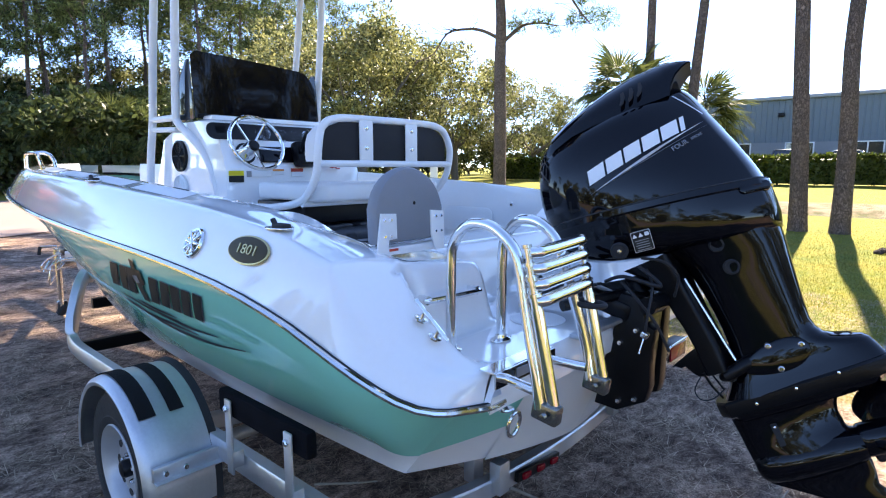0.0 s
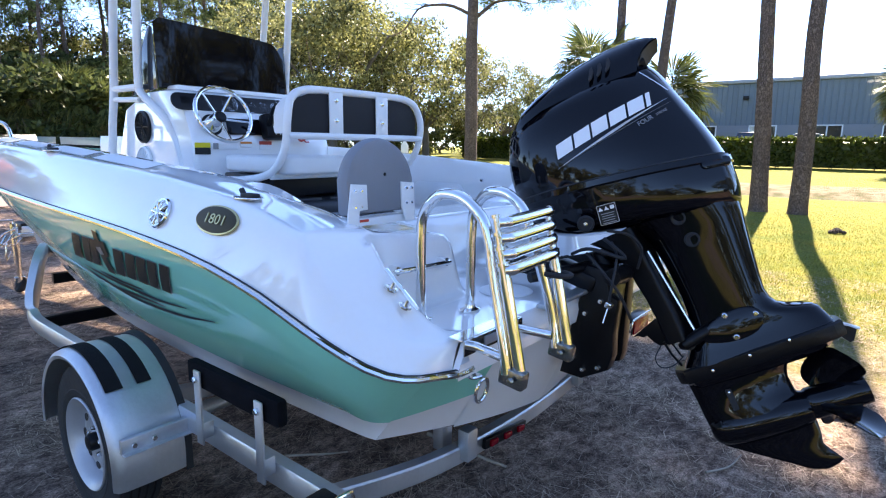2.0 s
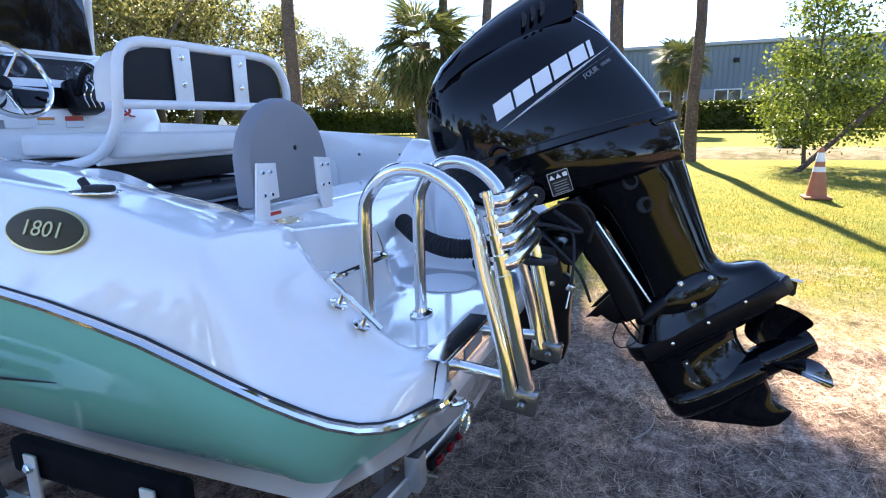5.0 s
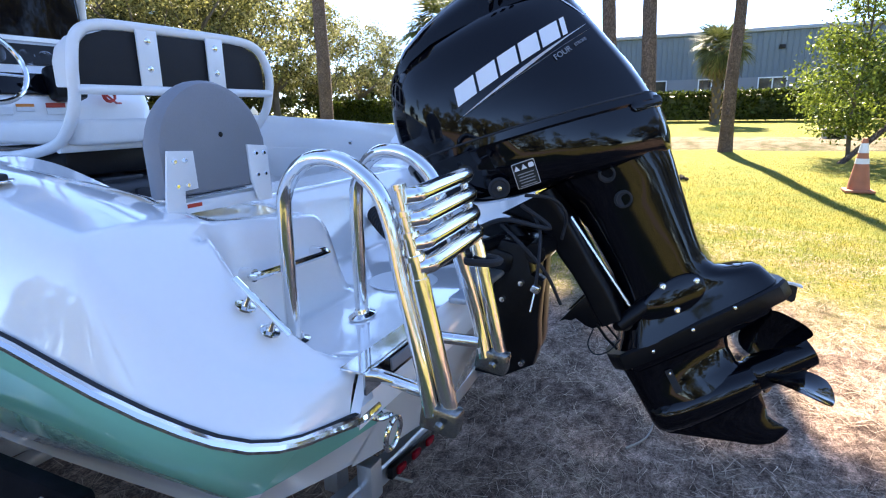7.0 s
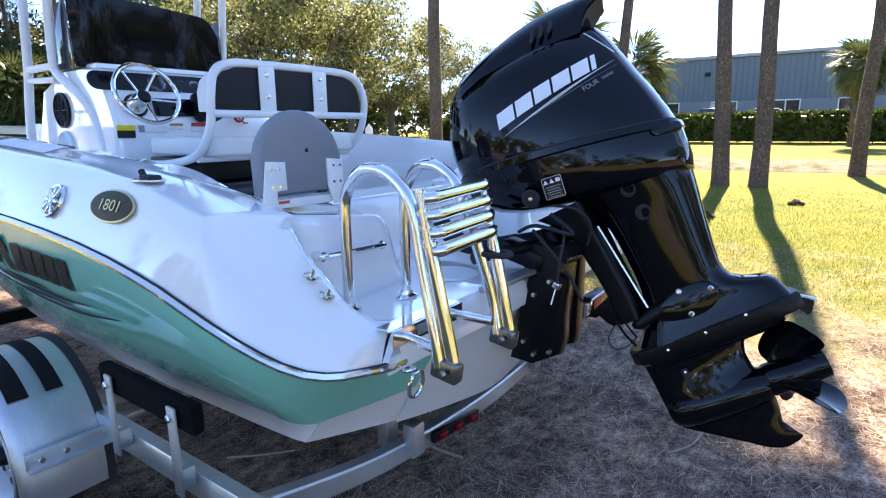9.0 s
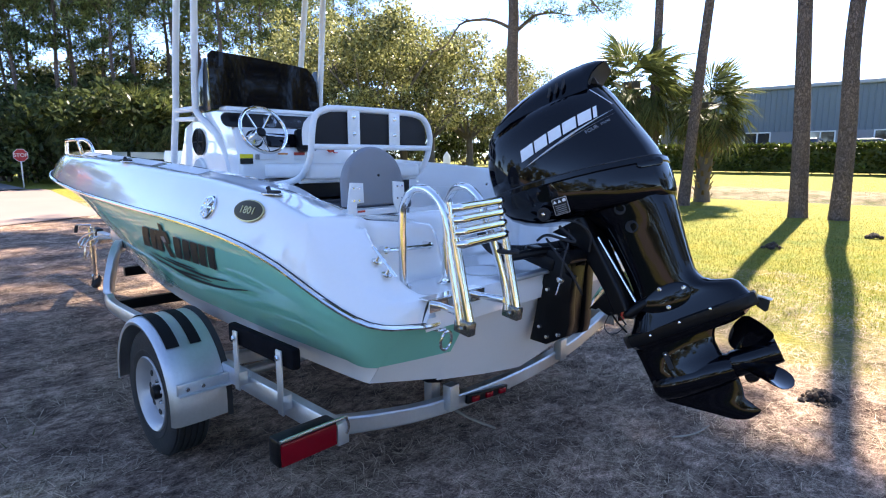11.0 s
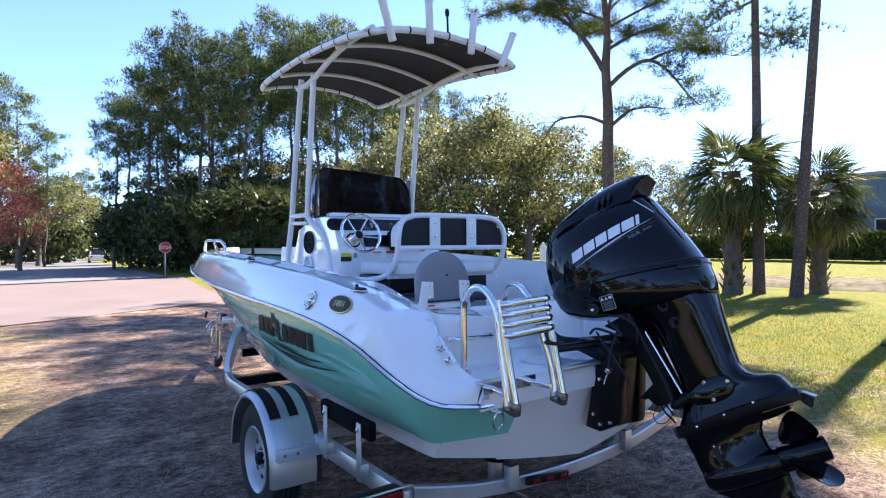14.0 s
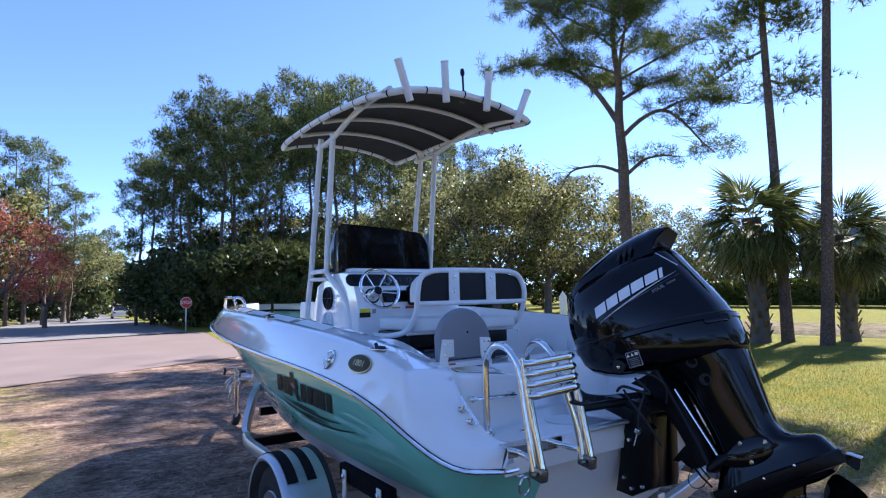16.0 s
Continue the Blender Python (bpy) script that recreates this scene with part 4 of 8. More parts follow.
for k in range(0, len(sl), 3):
    d = (sl[(k + 1) % len(sl)] - sl[k]).normalized()
    bm = bmesh.new()
    lathe(bm, [(0.0255, -0.006), (0.0265, 0.0), (0.0255, 0.006)], Matrix.Translation(sl[k]) @ d.to_track_quat("Z", "Y").to_matrix().to_4x4(), 10, caps=False)
    part("lacing", bm, BLACK_SATIN, ttop)
for f in (0.22, 0.50, 0.74):
    y = TY0 + (TY1 - TY0) * f
    bm = bmesh.new()
    tube(bm, [(TW * s, y, top_height(TW * s, y) - 0.03) for s in np.linspace(-0.98, 0.98, 13)], 0.0165, 10)
    part("roof_bow", bm, POWDER, ttop)
for s in (-1, 1):
    bm = bmesh.new()
    tube(bm, smooth_line([(s * 0.50, 2.80, 2.87), (s * 0.50, 2.62, 2.865), (s * 0.505, 2.42, 2.885), (s * 0.52, 2.1, 2.94), (s * 0.545, 1.75, 2.955), (s * 0.58, 1.36, 2.925)], 6), 0.022, 10)
    part("side_rail", bm, POWDER, ttop)
    for y0, nm in ((2.47, "aft_post"), (2.71, "fore_post")):
        bm = bmesh.new()
        if nm == "aft_post":
            line = [(s * 0.50, y0, 2.92), (s * 0.505, 2.56, 2.2), (s * 0.505, 2.60, 1.85), (s * 0.50, 2.58, 1.76), (s * 0.47, 2.36, 1.60), (s * 0.455, 2.25, 1.40), (s * 0.455, 2.22, 1.1), (s * 0.455, 2.22, 0.80)]
        else:
            line = [(s * 0.505, y0, 2.93), (s * 0.51, 2.86, 2.2), (s * 0.515, 2.92, 1.80), (s * 0.52, 2.98, 1.55), (s * 0.52, 3.04, 1.2), (s * 0.52, 3.06, 0.80)]
        tube(bm, smooth_line(line, 6), 0.0235, 12)
        part(nm, bm, POWDER, ttop, "white powder-coated upright")
    bm = bmesh.new()
    tube(bm, [(s * 0.505, 2.60, 1.80), (s * 0.515, 2.93, 1.80)], 0.02, 10)
    part("post_tie", bm, POWDER, ttop)
    bm = bmesh.new()
    tube(bm, [(s * 0.505, 2.60, 1.73), (s * 0.515, 2.94, 1.74)], 0.016, 10)
    part("post_tie", bm, POWDER, ttop)
for x, lean in ((-0.46, -0.40), (-0.17, -0.10), (0.18, 0.04), (0.46, 0.40)):
    zt = top_height(x, TY0)
    d = Vector((lean, -0.10, 1.0)).normalized()
    a = Vector((x, TY0 - 0.03, zt - 0.085))
    bm = bmesh.new()
    q = Matrix.Translation(a) @ d.to_track_quat("Z", "Y").to_matrix().to_4x4()
    lathe(bm, [(0.0, 0.0), (0.024, 0.0), (0.026, 0.004), (0.026, 0.262), (0.029, 0.266), (0.029, 0.275), (0.021, 0.277), (0.02, 0.24), (0.0, 0.24)], q, 16)
    part("rod_holder", bm, POWDER, ttop, "white tubular rod holder")
bm = bmesh.new()
zt = top_height(0.12, 1.5)
lathe(bm, [(0.0, 0.0), (0.035, 0.0), (0.035, 0.02), (0.02, 0.03), (0.02, 0.08), (0.0, 0.085)], Matrix.Translation((0.12, 1.5, zt)), 16)
nav = part("light_base", bm, BLACK_SATIN, ttop, "black anchor light base")
bm = bmesh.new()
tube(bm, [(0.12, 1.5, zt + 0.07), (0.115, 1.5, zt + 0.21)], 0.008, 8)
tube(bm, [(0.115, 1.5, zt + 0.20), (0.114, 1.5, zt + 0.225), (0.113, 1.5, zt + 0.25)], [0.014, 0.018, 0.012], 10)
part("anchor_light", bm, BLACK_SATIN, nav, "small anchor light on a stalk")

# ---- boarding ladder ----
ladder = thing("boarding_ladder", (-0.69, -0.02, 0.962), "polished stainless telescoping ladder folded up with hand hoops", "ladder")
bm = bmesh.new()
box(bm, (-0.705, -0.005, 0.966), (0.30, 0.05, 0.006), bevel=0.001, seg=1)
box(bm, (-0.705, -0.034, 0.945), (0.30, 0.006, 0.045), bevel=0.001, seg=1)
part("hinge_plate", bm, CHROME, ladder, "stainless hinge plate")
for x in (-0.80, -0.585):
    bm = bmesh.new()
    tube(bm, [(x, -0.03, 0.94), (x - 0.03 if x < -0.7 else x + 0.005, -0.155, 0.942)], 0.0135, 12)
    part("hinge_tube", bm, CHROME, ladder)
for xf, xl in ((-0.782, -0.838), (-0.588, -0.572)):
    foot = Vector((xf, 0.185 if xf < -0.7 else 0.142, 0.964))
    aft = 1.14 if xf < -0.7 else 1.0
    foot.z = deck_z(-xf, foot.y) + 0.002
    low = Vector((xl, -0.165, 0.905))
    bm = bmesh.new()
    hoop = [foot, foot + Vector((0, 0.0, 0.25)), foot + Vector((0, -0.012, 0.33)), foot + Vector((-0.01, -0.065 * aft, 0.385)), foot + Vector((-0.02, -0.14 * aft, 0.388)), foot + Vector((-0.03, -0.205 * aft, 0.345)), foot + Vector((-0.035, -0.235 * aft, 0.28)), Vector((xl + 0.01, -0.117, 1.10)) * 0.5 + (foot + Vector((-0.035, -0.24 * aft, 0.25))) * 0.5, Vector((xl + 0.004, -0.145, 1.0)), low]
    tube(bm, smooth_line(hoop, 7), 0.0155, 14)
    rail = part("hand_hoop", bm, CHROME, ladder, "polished hand hoop")
    bm = bmesh.new()
    lathe(bm, [(0.0, 0.0), (0.034, 0.0), (0.034, 0.004), (0.02, 0.01), (0.018, 0.02)], Matrix.Translation(foot) @ Matrix.Diagonal((1.25, 0.8, 1, 1)), 20)
    part("hoop_flange", bm, CHROME, rail)
    tp = Vector((xl + 0.004, -0.112, 1.31))
    bt = Vector((xl + 0.014, -0.195, 0.905))
    d = (tp - bt)
    bm = bmesh.new()
    tube(bm, [bt, bt + d * 0.62], 0.0165, 14)
    st = part("ladder_rail", bm, CHROME, ladder, "telescoping ladder rail")
    for f0, f1, r in ((0.60, 0.72, 0.0145), (0.72, 0.82, 0.0125), (0.82, 0.91, 0.0105), (0.91, 1.02, 0.0085)):
        bm = bmesh.new()
        tube(bm, [bt + d * f0, bt + d * f1], r, 12)
        tube(bm, [bt + d * (f1 - 0.025), bt + d * (f1 - 0.022), bt + d * f1], [r, r + 0.0045, r + 0.0045], 12)
        part("rail_section", bm, CHROME, st)
    bm = bmesh.new()
    box(bm, (low + bt) / 2 + Vector((0.0, 0.0, -0.006)), (0.037, 0.074, 0.05), Matrix.Rotation(radians(8), 3, "X"), 0.007)
    lathe(bm, [(0.0, 0.012), (0.007, 0.011), (0.009, 0.0)], frame_at((low + bt) / 2 + Vector((-0.03, -0.01, -0.005)), (0, -1, 0), (0, 0, 1)), 10)
    part("foot_bracket", bm, DULL_STEEL, ladder, "dark cast foot bracket with a bolt")
bm = bmesh.new()
box(bm, (-0.70, -0.0385, 0.945), (0.12, 0.003, 0.026), bevel=0.001, seg=1)
part("ladder_label", bm, GREY_DECAL, ladder, "small faded warning label")
for k in range(4):
    z = 1.297 - 0.040 * k
    y = -0.118 - 0.0075 * k
    bm = bmesh.new()
    tube(bm, smooth_line([(-0.832, y, z), (-0.815, y - 0.012, z + 0.001), (-0.79, y - 0.016, z + 0.003), (-0.62, y - 0.016, z + 0.012), (-0.59, y - 0.012, z + 0.013), (-0.568, y, z + 0.013)], 5), 0.0162, 12)
    part("rung", bm, CHROME, ladder, "stainless rung")
bm = bmesh.new()
tube(bm, [(-0.565 + 0.028 * math.cos(a), -0.150 + 0.045 * math.sin(a), 1.125) for a in np.linspace(0, 2 * math.pi, 20)[:-1]], 0.008, 8, closed=True)
part("retaining_strap", bm, RUBBER, ladder, "black rubber retaining strap")

# ---- outboard motor, tilted up ----
motor = thing("outboard_motor", (0.05, -0.12, 0.95), "gloss black four-stroke outboard motor tilted up on the transom", "outboard motor")
CT, ST = math.cos(radians(28.5)), math.sin(radians(28.5))

STEER = radians(20.0)
CS, SS = math.cos(STEER), math.sin(STEER)


def mb(a, h, x=0.0):
    """Bracket coordinates: a aft, h up along the tilted leg, x to starboard."""
    return Vector((x, -CT * a + ST * h, ST * a + CT * h))


def mo(a, h, x=0.0):
    """Motor coordinates: as mb, but turned about the steering axis."""
    return mb(0.53 + (a - 0.53) * CS - x * SS, h, (a - 0.53) * SS + x * CS)


def ring_ah(h, a0, a1, w, n=40, e=2.6, at=mo):
    c, r = (a0 + a1) / 2, (a1 - a0) / 2
    out = []
    for k in range(n):
        t = 2 * math.pi * k / n
        ca, sa = math.cos(t), math.sin(t)
        out.append(at(c + r * math.copysign(abs(ca) ** (2 / e), ca), h, w * math.copysign(abs(sa) ** (2 / e), sa)))
    return out


# the cowl in plan: blunt in front, straight sides, a wedge with a crease behind
PLAN = [(0.0, 0.0), (0.004, 0.18), (0.015, 0.35), (0.045, 0.55), (0.10, 0.73), (0.18, 0.87), (0.30, 0.97), (0.42, 1.0), (0.54, 0.99), (0.66, 0.925), (0.77, 0.81), (0.86, 0.68), (0.925, 0.575), (0.935, 0.555), (0.965, 0.40), (0.99, 0.20), (1.0, 0.0)]
COWL = [(1.172, 0.19, 0.346, 1.087, 0.236), (1.21, 0.17, 0.345, 1.081, 0.239), (1.25, 0.15, 0.347, 1.072, 0.238), (1.29, 0.13, 0.351, 1.061, 0.236), (1.33, 0.11, 0.358, 1.048, 0.232), (1.365, 0.09, 0.366, 1.038, 0.228), (1.40, 0.07, 0.376, 1.027, 0.220), (1.43, 0.045, 0.384, 1.018, 0.212), (1.455, 0.02, 0.391, 1.009, 0.203), (1.475, 0.0, 0.398, 1.0, 0.194), (1.49, -0.01, 0.41, 0.992, 0.182), (1.515, -0.01, 0.44, 0.975, 0.155), (1.535, -0.01, 0.48, 0.94, 0.12), (1.55, -0.01, 0.55, 0.88, 0.07)]


def plan_ring(H, k, a0, a1, w):
    half = [(a0 + (a1 - a0) * u, w * v) for u, v in PLAN]
    return [mo(a, H - k * (a - 0.7), -x) for a, x in half] + [mo(a, H - k * (a - 0.7), x) for a, x in half[-2:0:-1]]


def cowl_at(a, h, out=0.003):
    """The port cowl side at a and h."""
    hs = [H - k * (a - 0.7) for H, k, _, _, _ in COWL]
    i = max(0, min(len(hs) - 2, sum(1 for q in hs if q < h) - 1))
    f = (h - hs[i]) / (hs[i + 1] - hs[i])
    w = []
    for H, k, a0, a1, wd in COWL[i:i + 2]:
        w.append(wd * np.interp((a - a0) / (a1 - a0), [p[0] for p in PLAN], [p[1] for p in PLAN]))
    return mo(a, h, -(w[0] + (w[1] - w[0]) * f + out))


bm = bmesh.new()
loft(bm, [plan_ring(*q) for q in COWL], closed=True)
cowl = part("engine_cowl", bm, BLACK_GLOSS, motor, "gloss black upper cowl", sharp=28)
# raised air scoop over the top, its lip standing out behind
bm = bmesh.new()
rows = []
for a, w, t, b in ((0.402, 0.085, 1.492, 1.44), (0.425, 0.125, 1.512, 1.45), (0.455, 0.15, 1.535, 1.465), (0.50, 0.168, 1.566, 1.485), (0.573, 0.182, 1.592, 1.497), (0.65, 0.186, 1.613, 1.497), (0.741, 0.182, 1.632, 1.492), (0.825, 0.17, 1.641, 1.488), (0.89, 0.155, 1.642, 1.482), (0.925, 0.144, 1.639, 1.482), (0.945, 0.136, 1.635, 1.52), (0.97, 0.124, 1.628, 1.548), (1.0, 0.108, 1.615, 1.566), (1.022, 0.092, 1.600, 1.576), (1.035, 0.078, 1.588, 1.578)):
    arc = [(math.cos(q), math.sin(q)) for q in np.linspace(0, math.pi / 2, 8)]
    half = [(w * 0.96, b)] + [(w * 0.93 * c ** 0.85, b + (t - 0.006 - b) * (0.16 + 0.84 * s)) for c, s in arc]
    rows.append([mo(a, h, -x) for x, h in half] + [mo(a, h, x) for x, h in half[-2::-1]])
loft(bm, rows)
part("air_scoop", bm, BLACK_GLOSS, cowl, "raised rear air intake with an overhanging lip", sharp=50)
# a solid dark plug stands for the shaded intake opening
bm = bmesh.new()
loft(bm, [[mo(a, 1.525 + 0.02 * f * math.sin(t), 0.09 * f * math.cos(t)) for t in np.linspace(0, 2 * math.pi, 25)[:-1]] for a, f in ((0.90, 1.0), (0.968, 0.97), (0.97, 0.3))])
part("scoop_mouth", bm, RUBBER, cowl, "dark plug standing for the shaded air intake mouth")
# a matt sheet hides the lip's bright reflection and keeps its underside dark
bm = bmesh.new()
loft(bm, [[mo(a, h, w * s) for s in np.linspace(-1, 1, 9)] for a, h, w in ((0.93, 1.495, 0.130), (0.945, 1.516, 0.127), (0.97, 1.543, 0.117), (1.0, 1.561, 0.102), (1.022, 1.571, 0.087), (1.037, 1.574, 0.072), (1.0375, 1.582, 0.070))], closed=False, caps=False)
part("lip_shade", bm, RUBBER, cowl, "matt black sheet darkening the underside of the lip")
for k in range(3):
    a = 0.785 + 0.032 * k
    p = mo(a, 1.533 + 0.003 * k, -0.1775 + 0.005 * k)
    mm = frame_at(p, mo(a + 0.1, 1.575, -0.165) - mo(a, 1.535, -0.17), mo(0, 1, 0.35) - mo(0, 0, 0))
    bm = bmesh.new()
    slab(bm, [(-0.026, -0.016), (-0.010, -0.014), (0.010, 0.002), (0.018, 0.020), (0.008, 0.022), (-0.008, 0.004), (-0.024, -0.008)], mm, 0.006, 0.001)
    part("intake_slot", bm, RUBBER, cowl)


def cowl_patch(name, quad, mt, out=0.003, n=8, parent=None, label=""):
    """A decal on the port cowl side; corners in (a, h)."""
    g = bmesh.new()
    p, q, r, s = quad
    rows = []
    for i in range(n + 1):
        u = i / n
        rows.append([cowl_at((p[0] * (1 - u) + q[0] * u) * (1 - v) + (s[0] * (1 - u) + r[0] * u) * v, (p[1] * (1 - u) + q[1] * u) * (1 - v) + (s[1] * (1 - u) + r[1] * u) * v, out) for v in (0, 0.33, 0.67, 1.0)])
    loft(g, rows, closed=False, caps=False)
    return part(name, g, mt, parent or cowl, label)


# maker's lettering as plain slanted blocks
LW = (0.070, 0.068, 0.066, 0.068, 0.066, 0.024)
a0 = 0.566
for k, wl_ in enumerate(LW):
    a1 = a0 + wl_ - 0.008
    h0, h1 = 1.294 + 0.137 * (a0 - 0.566), 1.294 + 0.137 * (a1 - 0.566)
    cowl_patch("letter_block", [(a0, h0), (a1, h1), (a1 + 0.012, h1 + 0.050), (a0 + 0.012, h0 + 0.050)], WHITE_DECAL, n=3)
    a0 += wl_
cowl_patch("accent_stripe", [(0.545, 1.262), (0.76, 1.297), (0.985, 1.350), (0.76, 1.307)], SILVER_DECAL, n=10, label="thin silver swoosh")
cowl_patch("accent_stripe", [(0.56, 1.262), (0.80, 1.298), (0.995, 1.334), (0.80, 1.3005)], GREY_DECAL, n=10)
cowl_patch("accent_stripe", [(0.930, 1.478), (0.990, 1.376), (0.993, 1.380), (0.934, 1.479)], SILVER_DECAL, out=0.002, n=10)
for word, a0, a1, size in (("FOUR", 0.855, 0.905, 0.023), ("STROKE", 0.915, 0.965, 0.0125)):
    hh = 1.292 + 0.17 * (a0 - 0.855)
    p0, p1, p2 = cowl_at(a0, hh, 0.004), cowl_at(a1, hh + 0.17 * (a1 - a0), 0.004), cowl_at(a0 + 0.005, hh + 0.04, 0.004)
    part("stroke_lettering", text_mesh(word, size, frame_at((p0 + p1) / 2, p1 - p0, p2 - p0), 0.0008), GREY_DECAL, cowl, "small silver lettering")

bm = bmesh.new()
loft(bm, [plan_ring(H, 0.19, a0, a1, w) for H, a0, a1, w in ((1.170, 0.346, 1.088, 0.237), (1.166, 0.336, 1.100, 0.247), (1.146, 0.336, 1.101, 0.247), (1.140, 0.342, 1.094, 0.241), (1.09, 0.350, 1.09, 0.238), (1.05, 0.375, 1.085, 0.228), (1.02, 0.42, 1.076, 0.212), (1.0, 0.48, 1.07, 0.19), (0.99, 0.54, 1.06, 0.16))])
pan = part("lower_cowl", bm, BLACK_GLOSS, motor, "gloss black lower cowl pan", sharp=40)
bm = bmesh.new()
tube(bm, plan_ring(1.168, 0.19, 0.343, 1.092, 0.2405), 0.005, 6, closed=True)
part("cowl_seam", bm, RUBBER, pan)
bm = bmesh.new()
mm = frame_at(mo(1.02, 1.077, -0.128), mo(1.06, 1.070, -0.11) - mo(0.96, 1.088, -0.17), mo(0, 1, 0) - mo(0, 0, 0))
slab(bm, rounded(0.115, 0.036, 0.017), mm, 0.022, 0.008)
part("cowl_latch", bm, BLACK_GLOSS, pan, "black cowl latch handle")
# warning label and port on the pan
mm = frame_at(mo(0.648, 1.05, -0.2335), mo(0.85, 1.02, 0) - mo(0.6, 1.057, 0), mo(0, 1, -0.17) - mo(0, 0, 0)) @ Matrix.Diagonal((0.9, 0.8, 1, 1))
for w, h, dz, mt in ((0.070, 0.086, 0.0, SILVER_DECAL), (0.0665, 0.0825, 0.0015, BLACK_DECAL)):
    bm = bmesh.new()
    slab(bm, rounded(w, h, 0.004, 2), mm, 0.003 + dz)
    part("caution_label", bm, mt, pan)
bm = bmesh.new()
slab(bm, rounded(0.063, 0.028, 0.002, 1), mm @ Matrix.Translation((0, 0.026, 0.001)), 0.005)
part("caution_band", bm, BLACK_SATIN, pan)
for k in range(3):
    bm = bmesh.new()
    slab(bm, [(-0.009, -0.008), (0.009, -0.008), (0.0, 0.009)] if k < 2 else rounded(0.016, 0.016, 0.004, 2), mm @ Matrix.Translation((-0.022 + 0.022 * k, 0.026, 0.003)), 0.004)
    part("caution_mark", bm, WHITE_DECAL, pan)
for k in range(5):
    bm = bmesh.new()
    box(bm, mm @ Vector((0.0, 0.004 - 0.010 * k, 0.0055)), (0.05 - 0.006 * (k % 2), 0.003, 0.001), mm.to_3x3())
    part("caution_line", bm, GREY_DECAL, pan)
bm = bmesh.new()
fm = frame_at(mo(0.567, 1.048, -0.229), mo(0.7, 1.0, 0) - mo(0.6, 1.019, 0), mo(0, 1, -0.17) - mo(0, 0, 0))
lathe(bm, [(0.0, 0.002), (0.02, 0.002), (0.024, 0.008), (0.028, 0.006), (0.03, 0.0)], fm, 18)
part("flush_port", bm, RUBBER, pan)
bm = bmesh.new()
lathe(bm, [(0.0, 0.012), (0.007, 0.011), (0.009, 0.002)], fm, 12)
part("flush_cap", bm, CHROME, pan)

# midsection
bm = bmesh.new()
loft(bm, [ring_ah(h, a0, a1, w, e=e) for h, a0, a1, w, e in ((0.99, 0.66, 1.064, 0.162, 2.4), (0.95, 0.70, 1.064, 0.152, 2.4), (0.90, 0.735, 1.058, 0.138, 2.5), (0.832, 0.745, 1.046, 0.126, 2.6), (0.741, 0.75, 1.031, 0.115, 2.7), (0.677, 0.752, 1.021, 0.106, 2.8), (0.625, 0.75, 1.014, 0.10, 2.9), (0.595, 0.745, 1.018, 0.096, 3.0), (0.572, 0.74, 1.03, 0.093, 3.2), (0.555, 0.735, 1.056, 0.09, 3.4), (0.542, 0.73, 1.09, 0.088, 3.6), (0.530, 0.722, 1.125, 0.087, 3.8), (0.515, 0.712, 1.140, 0.088, 4.0), (0.482, 0.69, 1.153, 0.093, 4.0), (0.445, 0.66, 1.166, 0.10, 4.0))])
leg = part("midsection", bm, BLACK_GLOSS, motor, "gloss black drive shaft housing", sharp=40)
for a, h, r, w in ((0.862, 0.866, 0.026, 0.130), (0.849, 0.95, 0.024, 0.149)):
    bm = bmesh.new()
    lathe(bm, [(0.0, 0.0), (r * 0.7, 0.001), (r * 0.8, 0.005), (r, 0.003), (r, -0.01)], frame_at(mo(a, h, -w), mo(1, 0, 0) - mo(0, 0, 0), mo(0, 1, -0.2) - mo(0, 0, 0)), 18)
    part("rubber_plug", bm, RUBBER, leg)
bm = bmesh.new()
slab(bm, [(0.106 * math.cos(t), 0.050 * math.sin(t) * (1 + 0.25 * math.cos(t))) for t in np.linspace(0, 2 * math.pi, 40)[:-1]], frame_at(mo(0.862, 0.546, -0.084), mo(1, 0.07, 0.03) - mo(0, 0, 0), mo(0, 1, 0) - mo(0, 0, 0)), 0.020, 0.008)
cover = part("mount_cover", bm, BLACK_GLOSS, leg, "oval mount cover with three bolts")
for a, h, x in ((0.856, 0.588, 0.102), (0.947, 0.562, 0.099), (0.863, 0.509, 0.103)):
    bm = bmesh.new()
    lathe(bm, [(0.0, 0.006), (0.006, 0.006), (0.0095, 0.003), (0.0095, -0.006)], frame_at(mo(a, h, -x), mo(1, 0, 0) - mo(0, 0, 0), mo(0, 1, 0) - mo(0, 0, 0)), 10)
    part("bolt", bm, CHROME, cover)
# cavitation plate, strut, gearcase, skeg
plate = [(0.632, -0.03), (0.66, -0.085), (0.80, -0.100), (0.95, -0.108), (1.06, -0.112), (1.14, -0.102), (1.172, -0.075), (1.18, -0.03), (1.18, 0.03), (1.172, 0.075), (1.14, 0.102), (1.06, 0.112), (0.95, 0.108), (0.80, 0.100), (0.66, 0.085), (0.632, 0.03)]
bm = bmesh.new()
loft(bm, [[mo(0.86 + (a - 0.86) * f, h + 0.012 * (a - 0.9), x * g) for a, x in plate] for h, f, g in ((0.455, 0.985, 0.93), (0.448, 1.0, 1.0), (0.415, 1.0, 1.0), (0.404, 0.99, 0.95))])
part("cavitation_plate", bm, BLACK_SATIN, motor, "black cavitation plate", sharp=30)
bm = bmesh.new()
loft(bm, [[mo(c + (a - c) * f, h, x * f * 0.9) for a, x in plate] for h, f, c in ((0.402, 0.90, 0.80), (0.385, 0.84, 0.80), (0.372, 0.70, 0.78))])
part("splash_rail", bm, BLACK_GLOSS, motor, sharp=30)
